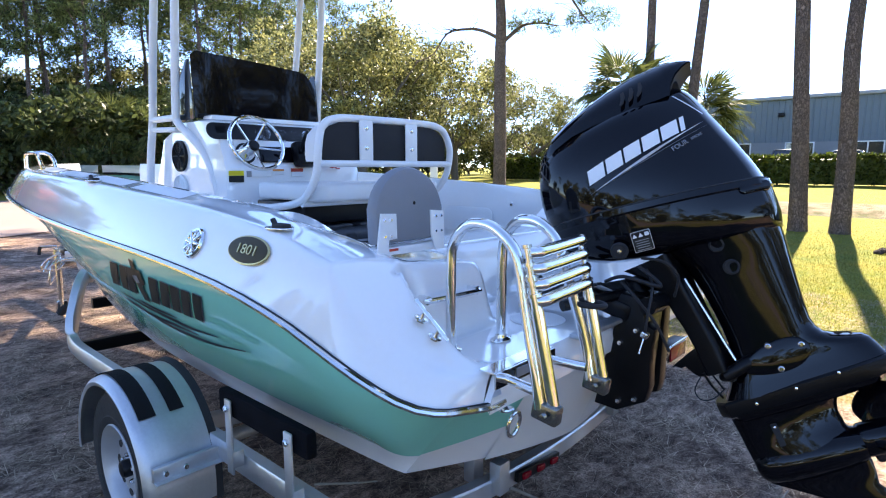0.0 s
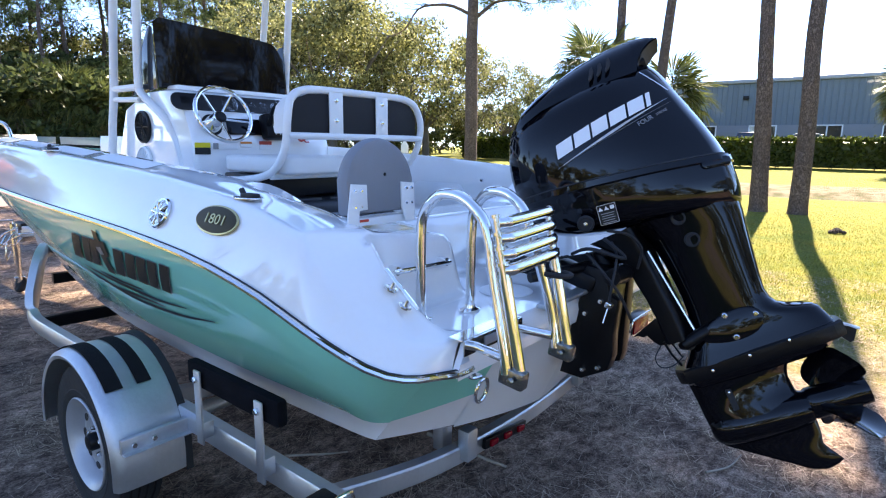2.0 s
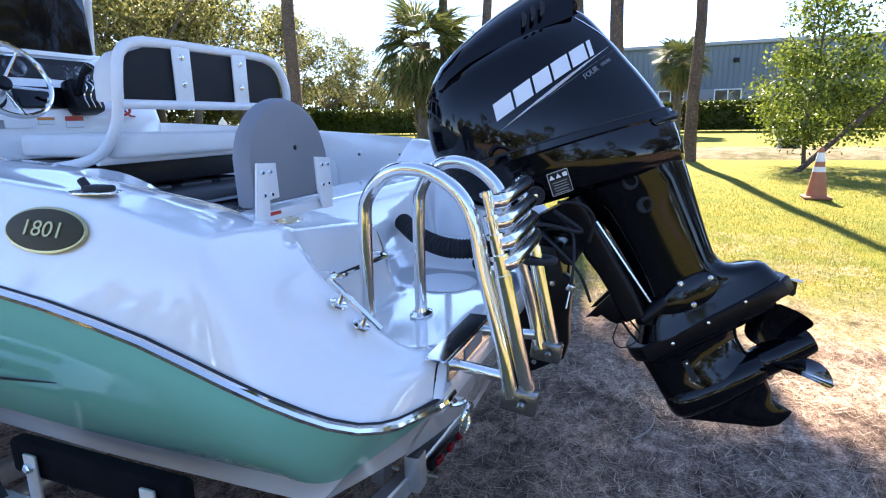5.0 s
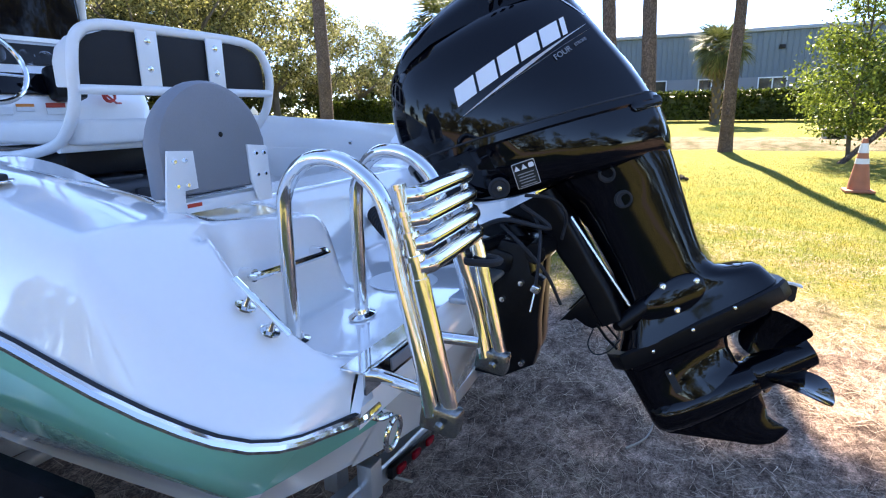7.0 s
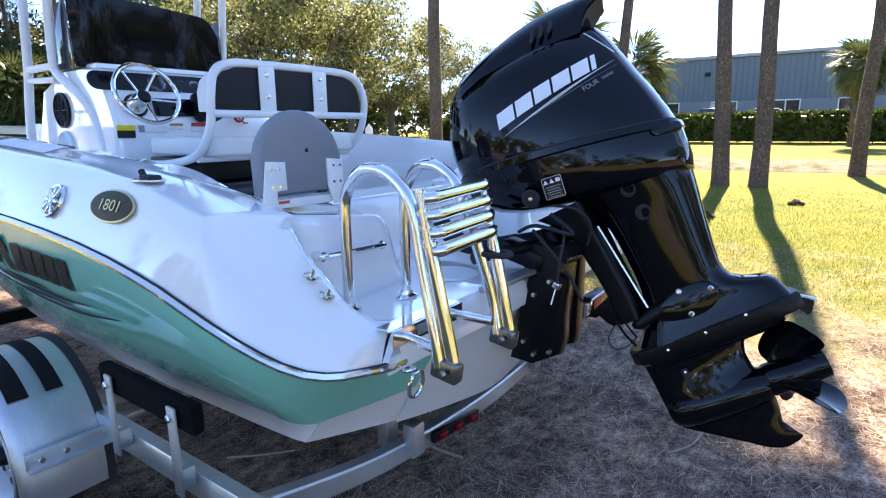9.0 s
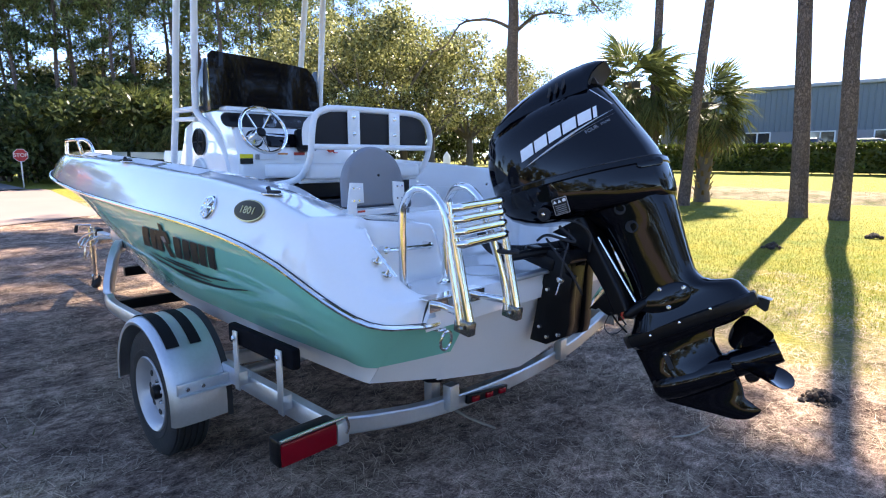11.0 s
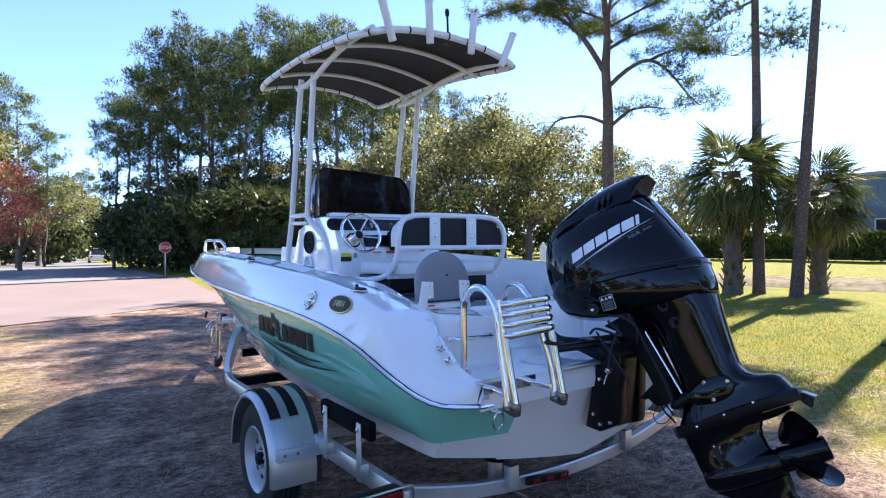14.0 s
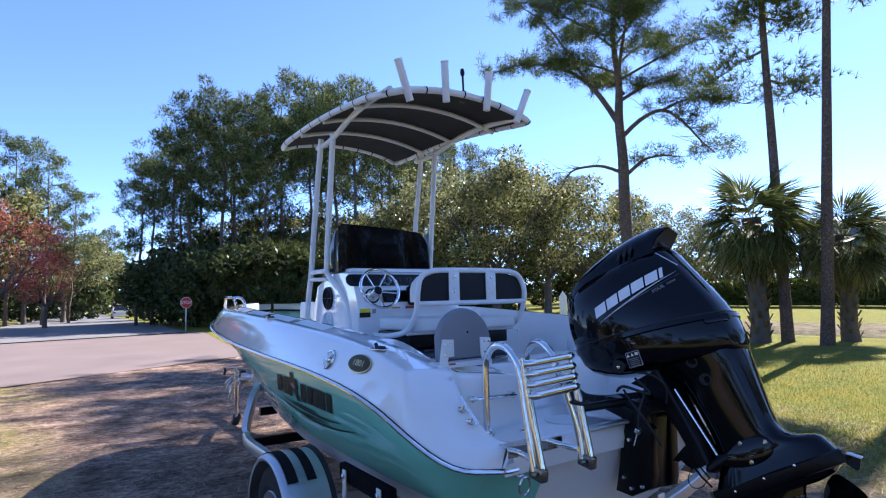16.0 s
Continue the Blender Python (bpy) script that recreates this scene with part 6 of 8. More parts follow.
    part("rail_end", bm, ALU, trailer)
bm = bmesh.new()
box(bm, (-0.20, 0.235, 0.338), (0.30, 0.02, 0.04), Matrix.Rotation(radians(6), 3, "Y"), 0.004)
bar = part("light_bar", bm, BLACK_SATIN, trailer, "black identification light bar with three red lenses")
for k in range(3):
    bm = bmesh.new()
    box(bm, (-0.30 + 0.10 * k, 0.221, 0.3485 - 0.0105 * k), (0.05, 0.016, 0.026), Matrix.Rotation(radians(6), 3, "Y"), 0.006)
    part("red_lens", bm, RED_LENS, bar)

# ---- ground, lawn, road ----
def earth_material():
    m, n, l, b = nodes_of("pine_straw_and_lawn")
    pos = n.new("ShaderNodeNewGeometry").outputs["Position"]
    sep = n.new("ShaderNodeSeparateXYZ")
    l.new(pos, sep.inputs[0])
    wob = noise_tex(n, l, 0.55, 4.0, 0.6, "position")
    wob2 = noise_tex(n, l, 2.3, 4.0, 0.65, "position")
    fine = noise_tex(n, l, 30.0, 6.0, 0.75, "position")
    straw = noise_tex(n, l, 13.0, 8.0, 0.8, "position", (0.8, 1.2, 1.0))

    def math_node(op, a, c, third=None):
        k = n.new("ShaderNodeMath")
        k.operation = op
        for s, v in zip(k.inputs, (a, c, third)):
            if v is None:
                continue
            if isinstance(v, (int, float)):
                s.default_value = v
            else:
                l.new(v, s)
        return k.outputs[0]

    dirt = ramp(n, l, straw.outputs[0], [(0.32, (0.04, 0.026, 0.02)), (0.45, (0.205, 0.15, 0.122)), (0.57, (0.43, 0.335, 0.275)), (0.70, (0.72, 0.58, 0.475))])
    sand = ramp(n, l, wob2.outputs[0], [(0.36, (0.40, 0.34, 0.31)), (0.5, (0.85, 0.77, 0.72)), (0.64, (1.45, 1.3, 1.22))])
    speck = noise_tex(n, l, 85.0, 4.0, 0.8, "position")
    grit = ramp(n, l, speck.outputs[0], [(0.36, (0.45, 0.42, 0.40)), (0.5, (1, 1, 1)), (0.66, (1.6, 1.55, 1.5))])
    dirt0 = mix(n, l, 1.0, dirt.outputs[0], sand.outputs[0], "MULTIPLY")
    dirtc = mix(n, l, 1.0, dirt0, grit.outputs[0], "MULTIPLY")
    grass = ramp(n, l, fine.outputs[0], [(0.3, (0.065, 0.075, 0.015)), (0.5, (0.185, 0.19, 0.030)), (0.7, (0.305, 0.275, 0.07))])
    patch = ramp(n, l, wob2.outputs[0], [(0.3, (0.65, 0.8, 0.7)), (0.5, (1, 1, 1)), (0.75, (1.35, 1.05, 0.75))])
    grassc = mix(n, l, 1.0, grass.outputs[0], patch.outputs[0], "MULTIPLY")
    # lawn starts a few metres to starboard; scattered tufts on the other side
    edge = math_node("MULTIPLY_ADD", wob.outputs[0], 3.2, sep.outputs[0])
    edge = math_node("MULTIPLY_ADD", wob2.outputs[0], 1.6, edge)
    lawn = n.new("ShaderNodeMapRange")
    lawn.interpolation_type = "SMOOTHSTEP"
    lawn.inputs[1].default_value, lawn.inputs[2].default_value = 4.6, 6.2
    l.new(edge, lawn.inputs[0])
    left = math_node("MULTIPLY_ADD", sep.outputs[0], -0.22, wob.outputs[0])
    left = math_node("MULTIPLY_ADD", wob2.outputs[0], 0.45, left)
    tuft = n.new("ShaderNodeMapRange")
    tuft.interpolation_type = "SMOOTHSTEP"
    tuft.inputs[1].default_value, tuft.inputs[2].default_value, tuft.inputs[4].default_value = 1.15, 1.6, 0.75
    l.new(left, tuft.inputs[0])
    mask = math_node("MAXIMUM", lawn.outputs[0], tuft.outputs[0])
    col = mix(n, l, mask, dirtc, grassc)
    # bare sandy bank beyond the ditch
    bank = n.new("ShaderNodeMapRange")
    bank.interpolation_type = "SMOOTHSTEP"
    bank.inputs[1].default_value, bank.inputs[2].default_value = 1.9, 1.2
    bx = math_node("ABSOLUTE", math_node("MULTIPLY_ADD", wob.outputs[0], 1.5, math_node("ADD", sep.outputs[0], -19.3)), 0.0)
    l.new(bx, bank.inputs[0])
    near = n.new("ShaderNodeMapRange")
    near.inputs[1].default_value, near.inputs[2].default_value = 16.0, 13.0
    l.new(sep.outputs[1], near.inputs[0])
    bk = math_node("MULTIPLY", bank.outputs[0], near.outputs[0])
    sandy = ramp(n, l, wob2.outputs[0], [(0.35, (0.09, 0.085, 0.035)), (0.5, (0.20, 0.16, 0.10)), (0.65, (0.25, 0.205, 0.135))]).outputs[0]
    col = mix(n, l, bk, col, sandy)
    l.new(col, b.inputs["Base Color"])
    b.inputs["Roughness"].default_value = 0.95
    b.inputs["Specular IOR Level"].default_value = 0.15
    bp = n.new("ShaderNodeBump")
    bp.inputs["Strength"].default_value, bp.inputs["Distance"].default_value = 0.8, 0.05
    hh = math_node("MULTIPLY_ADD", straw.outputs[0], 0.7, fine.outputs[0])
    l.new(hh, bp.inputs["Height"])
    l.new(bp.outputs[0], b.inputs["Normal"])
    return m


EARTH = earth_material()
gx = sorted(set([-600, -300, -150, -80, -50, -35] + [-25 + k for k in range(14)] + [-11 + 0.5 * k for k in range(74)] + [26 + k for k in range(36)] + [70, 90, 130, 200, 350, 600]))
gy = sorted(set([-600, -300, -150, -80, -50, -35] + [-25 + k for k in range(12)] + [-13 + 0.5 * k for k in range(58)] + [16 + k for k in range(40)] + [60, 75, 100, 125, 150, 200, 350, 600]))


def paved(x, y):
    """How far inside the paving's edge a place lies."""
    if y <= 11.6:
        return -1.0 if y < 11.0 else -4.6 - x
    if y <= 15.2:
        return (-4.6 + 6.9 * (y - 11.6) / 3.6 - x) * 0.46
    return 2.3 + 1.9 * (y - 15.2) / 15.3 - x if y <= 30.5 else -1.0


def soil_z(x, y):
    bump = 0.0
    if abs(x) < 40 and abs(y) < 60:
        bump = 0.03 * noise.noise(Vector((x * 0.6, y * 0.6, 0.3))) + 0.012 * noise.noise(Vector((x * 1.9, y * 1.9, 4.1)))
        bump *= min(1.0, 0.25 + max(0.0, (math.hypot(x, y - 2.5) - 3.0)) / 3.0)
    return ground_z(x, y) + bump - 0.05 * step(-0.1, 0.9, paved(x, y))


gv = [(x, y, soil_z(x, y)) for y in gy for x in gx]
nxg = len(gx)
gf = [(j * nxg + i, j * nxg + i + 1, (j + 1) * nxg + i + 1, (j + 1) * nxg + i) for j in range(len(gy) - 1) for i in range(nxg - 1)]
tagged(raw("ground", gv, gf, EARTH), "pine straw, sandy dirt and mown lawn", "ground", kind="structure")

CONCRETE = surface("pale_pink_concrete", (0.178, 0.134, 0.123), 0.85, vary=0.18, scale=0.5, fine=9, bump=0.15, coord="position")
ASPHALT = surface("worn_asphalt", (0.17, 0.165, 0.165), 0.9, vary=0.2, scale=0.4, fine=30, bump=0.3, coord="position")


def sheet(name, corners, mt, nx, ny, lift, label):
    """A paved sheet over the land between four corners."""
    a, b, c, d = [Vector((*p, 0)) for p in corners]
    vs, fs = [], []
    for j in range(ny + 1):
        for i in range(nx + 1):
            u, v = i / nx, j / ny
            p = (a * (1 - u) + b * u) * (1 - v) + (d * (1 - u) + c * u) * v
            vs.append((p.x, p.y, ground_z(p.x, p.y) + lift))
    for j in range(ny):
        for i in range(nx):
            k = j * (nx + 1) + i
            fs.append((k, k + 1, k + nx + 2, k + nx + 1))
    return tagged(raw(name, vs, fs, mt), label, "road", kind="structure")


sheet("pavement", [(-40, 11.0), (-4.6, 11.6), (4.2, 30.5), (-40, 30)], CONCRETE, 40, 20, 0.008, "pale pink sunlit concrete apron")
sheet("pavement", [(-4.6, 11.6), (2.3, 15.2), (4.2, 30.5), (4.19, 30.49)], CONCRETE, 12, 20, 0.008, "pale pink sunlit concrete apron")
# unseen sheet to the west, added to bounce sunlight onto the boat's shaded side
sheet("pavement", [(-40, -16), (-10.5, -16), (-10.0, 11.0), (-40, 11.0)], CONCRETE, 12, 10, 0.008, "pale pink sunlit concrete apron")
sheet("road", [(-6.5, 28.0), (3.4, 30.4), (6.5, 150), (-3.5, 150)], ASPHALT, 10, 60, 0.05, "grey asphalt road running into the distance")

WATER, wnn, wl, wb = nodes_of("ditch_water")
wnz = noise_tex(wnn, wl, 6.0, 3.0, 0.5, "position")
wr = ramp(wnn, wl, wnz.outputs[0], [(0.3, (0.05, 0.055, 0.015)), (0.8, (0.10, 0.10, 0.03))])
wl.new(wr.outputs[0], wb.inputs["Base Color"])
wb.inputs["Roughness"].default_value = 0.12
tagged(raw("water", [(16.0, -30, 0.17), (17.5, -30, 0.17), (17.5, 13, 0.17), (16.0, 13, 0.17)], [(0, 1, 2, 3)], WATER), "still olive-green water in the ditch", "water", kind="structure")

# ---- scatter: straw and grass ----
rng = np.random.default_rng(7)


def blade_mesh(p, d, w):
    """Thin triangles: p roots, d tip offsets, w root half-widths across."""
    n = len(p)
    v = np.empty((n * 3, 3))
    v[0::3], v[1::3], v[2::3] = p - w, p + w, p + d
    return v, np.arange(n * 3).reshape(n, 3)


def land(xy):
    return np.array([soil_z(x, y) for x, y in xy])


STRAW = foliage("dry_pine_straw", (0.055, 0.036, 0.027), (0.62, 0.48, 0.38), 1.2, 0.1, 0.8)
LAWN = foliage("lawn_blades", (0.095, 0.11, 0.014), (0.295, 0.29, 0.05), 0.5, 0.4, 0.6)
WEED = foliage("shade_weeds", (0.04, 0.075, 0.015), (0.12, 0.15, 0.03), 0.5, 0.3, 0.6)
n = 400000
xy = np.column_stack([rng.uniform(-6.5, 5.6, n), rng.uniform(-2.2, 11.5, n)])
near = rng.random(n) < np.clip(1.25 - np.hypot(xy[:, 0] - 0.3, xy[:, 1] - 0.5) / 9.0, 0.12, 1)
clump = np.array([noise.noise(Vector((x * 2.3, y * 2.3, 5.0))) + 0.5 * noise.noise(Vector((x * 6.1, y * 6.1, 9.0))) for x, y in xy])
xy = xy[near & (rng.random(n) < np.clip(0.62 + 1.5 * clump, 0.08, 1.0))]
n = len(xy)
a = rng.uniform(0, 2 * np.pi, n)
ln = rng.uniform(0.03, 0.15, n)
p = np.column_stack([xy, land(xy) + 0.004])
d = np.column_stack([np.cos(a) * ln, np.sin(a) * ln, rng.uniform(0.0, 0.022, n)])
w = np.column_stack([-np.sin(a), np.cos(a), np.zeros(n)]) * rng.uniform(0.0009, 0.0024, n)[:, None]
v, f = blade_mesh(p, d, w)
tagged(raw("pine_straw", v, f, STRAW, smooth=False), "scattered brown pine needles on bare sandy dirt", "pine straw", kind="stuff")
n = 110000
xy = np.column_stack([2.3 + rng.beta(1.1, 2.2, n) * 10.5, rng.uniform(-6.5, 6.5, n)])
keep = np.array([noise.noise(Vector((x * 0.55, y * 0.55, 2.0))) * 1.1 + (x - 3.6) > rng.uniform(-0.9, 0.9) for x, y in xy])
xy = xy[keep]
n = len(xy)
a = rng.uniform(0, 2 * np.pi, n)
ln = rng.uniform(0.018, 0.048, n)
p = np.column_stack([xy, land(xy)])
d = np.column_stack([np.cos(a) * ln * 0.7, np.sin(a) * ln * 0.7, ln])
w = np.column_stack([-np.sin(a), np.cos(a), np.zeros(n)]) * rng.uniform(0.0018, 0.0038, n)[:, None]
v, f = blade_mesh(p, d, w)
tagged(raw("lawn_grass", v, f, LAWN, smooth=False), "short sunlit yellow-green lawn grass", "grass", kind="stuff")
n = 9000
xy = np.column_stack([rng.uniform(-7, -1.4, n), rng.uniform(-1.8, 10, n)])
keep = np.array([noise.noise(Vector((x * 0.8, y * 0.8, 7.0))) - 0.1 - 0.1 * (x + 3.5) > rng.uniform(0, 0.5) for x, y in xy])
xy = xy[keep]
n = len(xy)
a = rng.uniform(0, 2 * np.pi, n)
ln = rng.uniform(0.02, 0.07, n)
p = np.column_stack([xy, land(xy)])
d = np.column_stack([np.cos(a) * ln, np.sin(a) * ln, ln * 0.8])
w = np.column_stack([-np.sin(a), np.cos(a), np.zeros(n)]) * rng.uniform(0.002, 0.005, n)[:, None]
v, f = blade_mesh(p, d, w)
tagged(raw("shade_grass", v, f, WEED, smooth=False), "sparse green weeds in the shade", "grass", kind="stuff")

# ---- trees ----


def bark(name, crack, plate, pale, size):
    """Plated bark: raised flakes parted by dark cracks, upright."""
    m, n, l, b = nodes_of(name)
    tc = n.new("ShaderNodeTexCoord")
    wob = noise_tex(n, l, 5.0, 3.0)
    mp = n.new("ShaderNodeMapping")
    mp.inputs["Scale"].default_value = (1.0, 1.0, 0.27)
    mx = n.new("ShaderNodeVectorMath")
    mx.operation = "MULTIPLY_ADD"
    mx.inputs[1].default_value = (0.25, 0.25, 0.25)
    l.new(wob.outputs["Color"], mx.inputs[0])
    l.new(tc.outputs["Object"], mx.inputs[2])
    l.new(mx.outputs[0], mp.inputs[0])
    vo = n.new("ShaderNodeTexVoronoi")
    vo.feature = "DISTANCE_TO_EDGE"
    vo.inputs["Scale"].default_value = size
    l.new(mp.outputs[0], vo.inputs["Vector"])
    gr = noise_tex(n, l, 22.0, 5.0, 0.7)
    big = noise_tex(n, l, 1.4, 3.0)
    edge = ramp(n, l, vo.outputs["Distance"], [(0.0, crack), (0.09, plate), (0.4, pale)])
    tint = ramp(n, l, gr.outputs[0], [(0.3, (0.55, 0.55, 0.55)), (0.75, (1.45, 1.4, 1.35))])
    c1 = mix(n, l, 1.0, edge.outputs[0], tint.outputs[0], "MULTIPLY")
    t2 = ramp(n, l, big.outputs[0], [(0.3, (0.75, 0.75, 0.78)), (0.7, (1.25, 1.18, 1.1))])
    c2 = mix(n, l, 1.0, c1, t2.outputs[0], "MULTIPLY")
    l.new(c2, b.inputs["Base Color"])
    b.inputs["Roughness"].default_value = 0.92
    b.inputs["Specular IOR Level"].default_value = 0.2
    hr = ramp(n, l, vo.outputs["Distance"], [(0.0, (0, 0, 0)), (0.14, (0.8, 0.8, 0.8)), (0.5, (1, 1, 1))])
    bp = n.new("ShaderNodeBump")
    bp.inputs["Strength"].default_value, bp.inputs["Distance"].default_value = 1.0, 0.025
    ad = mix(n, l, 0.25, hr.outputs[0], gr.outputs[0])
    l.new(ad, bp.inputs["Height"])
    l.new(bp.outputs[0], b.inputs["Normal"])
    return m


BARK = bark("pine_bark", (0.085, 0.066, 0.056), (0.16, 0.125, 0.106), (0.225, 0.18, 0.155), 27.0)
OAK_BARK = surface("oak_bark", (0.10, 0.085, 0.07), 0.92, vary=0.4, scale=6, fine=30, bump=0.8, stretch=(1, 1, 0.3))
PINE_NEAR = foliage("pine_needles", (0.03, 0.055, 0.016), (0.12, 0.17, 0.05), 0.5, 0.35)
PINE_FAR = foliage("pine_foliage_far", (0.024, 0.042, 0.016), (0.165, 0.205, 0.075), 0.25, 0.33)
OAK_LEAF = foliage("oak_leaves", (0.035, 0.045, 0.016), (0.29, 0.295, 0.13), 0.35, 0.42, 0.38)
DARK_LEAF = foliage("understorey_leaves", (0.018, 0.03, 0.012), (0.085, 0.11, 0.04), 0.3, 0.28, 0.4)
PALM_LEAF = foliage("palm_fronds", (0.025, 0.042, 0.015), (0.15, 0.175, 0.065), 0.8, 0.28, 0.45)
DRY_FROND = foliage("dry_fronds", (0.10, 0.075, 0.04), (0.28, 0.21, 0.11), 0.8, 0.3, 0.6)
HEDGE_LEAF = foliage("hedge_leaves", (0.015, 0.028, 0.006), (0.085, 0.115, 0.02), 0.7, 0.35, 0.4)
LIME_LEAF = foliage("young_bright_leaves", (0.035, 0.06, 0.012), (0.20, 0.26, 0.05), 1.0, 0.42, 0.35)
RED_LEAF = foliage("reddish_budding_twigs", (0.26, 0.055, 0.045), (0.56, 0.17, 0.13), 0.4, 0.45, 0.6)


def tufts(centres, outward, k, length, width, r):
    """Sprays of needles round each centre."""
    c = np.repeat(centres, k, axis=0)
    o = np.repeat(outward, k, axis=0)
    d = r.normal(size=c.shape) * 0.85 + o * 0.9
    d /= np.linalg.norm(d, axis=1)[:, None] + 1e-9
    ln = length * r.uniform(0.6, 1.15, len(c))[:, None]
    side = np.cross(d, r.normal(size=c.shape))
    side /= np.linalg.norm(side, axis=1)[:, None] + 1e-9
    return blade_mesh(c, d * ln, side * width * 0.5)


def leaves(centres, size, r, flat=0.0):
    """Single pointed leaves as small folded quads."""
    n = len(centres)
    d = r.normal(size=(n, 3))
    d[:, 2] *= (1 - flat)
    d /= np.linalg.norm(d, axis=1)[:, None] + 1e-9
    s = np.cross(d, r.normal(size=(n, 3)))
    s /= np.linalg.norm(s, axis=1)[:, None] + 1e-9
    ln = size * r.uniform(0.6, 1.3, n)[:, None]
    v = np.empty((n * 4, 3))
    v[0::4], v[1::4], v[2::4], v[3::4] = centres - d * ln * 0.5, centres + s * ln * 0.26, centres + d * ln * 0.5, centres - s * ln * 0.26
    return v, np.arange(n * 4).reshape(n, 4)


def limb_line(start, az, length, rise, r, wob=0.12, n=7):
    pts = [Vector(start)]
    for k in range(1, n + 1):
        f = k / n
        a = az + r.normal() * 0.12
        pts.append(Vector(start) + Vector((math.cos(a) * length * f, math.sin(a) * length * f, rise * f ** 1.3)) + Vector(r.normal(size=3) * wob * f * 0.5 * min(1.0, length / 3)))
    return pts


def pine(name, seed, height, base, spread, limbs, trunk_r, needle=(0.24, 0.016, 16), per=16, material=None, given=None, lean=0.05, wob=0.02, clump=1.0):
    """A pine: bare tapered trunk, bent limbs, and an open crown of needle sprays."""
    r = np.random.default_rng(seed)
    t = thing(name, (0, 0, 0), "tall pine with a bare trunk and open crown", "tree")
    line = [Vector((lean * (k / 9) ** 2 * r.normal() * 0.5 + wob * r.normal() * (k > 0), lean * (k / 9) ** 2 * r.normal() * 0.5 + wob * r.normal() * (k > 0), height * k / 9 - (0.2 if k == 0 else 0))) for k in range(10)]
    sl = smooth_line(line, 4)
    rad = [trunk_r * (1.0 - 0.80 * (k / (len(sl) - 1)) ** 1.15) * (1.0 + 0.30 * math.exp(-k / 1.3)) for k in range(len(sl))]
    bm = bmesh.new()
    tube(bm, sl, rad, 10)
    part("trunk", bm, BARK, t, sharp=80)
    bm = bmesh.new()
    tips, outs = [], []

    def at(z):
        i = min(range(len(sl)), key=lambda q: abs(sl[q].z - z))
        return sl[i], rad[i]

    specs = list(given or [])
    for k in range(limbs):
        f = (k + r.uniform(0, 0.8)) / limbs
        z = base + (height - base) * 0.97 * f
        ln = spread * (0.55 + 0.6 * math.sin(math.pi * min(1, 0.15 + 0.75 * f))) * r.uniform(0.6, 1.15) * (1 - 0.55 * f ** 3)
        specs.append((z, r.uniform(0, 2 * math.pi), ln, ln * r.uniform(0.1, 0.55) + 0.2))
    for z, az, ln, rise in specs:
        p0, r0 = at(z)
        l0 = limb_line(p0, az, ln, rise, r, 0.5)
        rr = max(0.02, min(r0 * 0.55, 0.018 * ln + 0.02))
        tube(bm, smooth_line(l0, 2), [rr * (1 - 0.85 * i / (len(l0) * 2 - 2)) for i in range(len(l0) * 2 - 1)], 6)
        for q in range(3, len(l0)):
            for b in range(2):
                a2 = az + r.choice([-1, 1]) * r.uniform(0.4, 1.2)
                l2 = ln * r.uniform(0.16, 0.36)
                tw = limb_line(l0[q], a2, l2, l2 * r.uniform(0.05, 0.7), r, 0.2, 4)
                tube(bm, tw, [rr * 0.28 * (1 - 0.2 * i) for i in range(5)], 4)
                for e in tw[2:]:
                    tips.append(np.array(e))
                    outs.append(np.array((math.cos(a2), math.sin(a2), 0.7)))
        tips.append(np.array(l0[-1]))
        outs.append(np.array((math.cos(az), math.sin(az), 0.7)))
    part("branching", bm, BARK, t, sharp=80)
    tips, outs = np.array(tips), np.array(outs)
    c = np.repeat(tips, per, axis=0) + r.normal(size=(len(tips) * per, 3)) * np.array([0.34, 0.34, 0.2]) * clump * (spread / 4.0) ** 0.5
    v, f = tufts(c, np.repeat(outs, per, axis=0), needle[2], needle[0], needle[1], r)
    raw("crown", v, f, material or PINE_NEAR, t, smooth=False)
    return t


def puff_needles(centres, radii, per, length, width, r, up=0.5):
    """Rounded tufts: needles that stand out from each centre."""
    n = len(centres)
    q = r.normal(size=(n * per, 3))
    q /= np.linalg.norm(q, axis=1)[:, None] + 1e-9
    c = np.repeat(centres, per, axis=0)
    rad = np.repeat(radii, per, axis=0)
    p = c + q * rad * (r.uniform(0.1, 1.0, n * per) ** 0.55)[:, None]
    d = q * 0.8 + r.normal(size=q.shape) * 0.55 + np.array([0, 0, up])
    d /= np.linalg.norm(d, axis=1)[:, None] + 1e-9
    side = np.cross(d, r.normal(size=q.shape))
    side /= np.linalg.norm(side, axis=1)[:, None] + 1e-9
    return blade_mesh(p, d * length * r.uniform(0.6, 1.2, n * per)[:, None], side * width * 0.5)


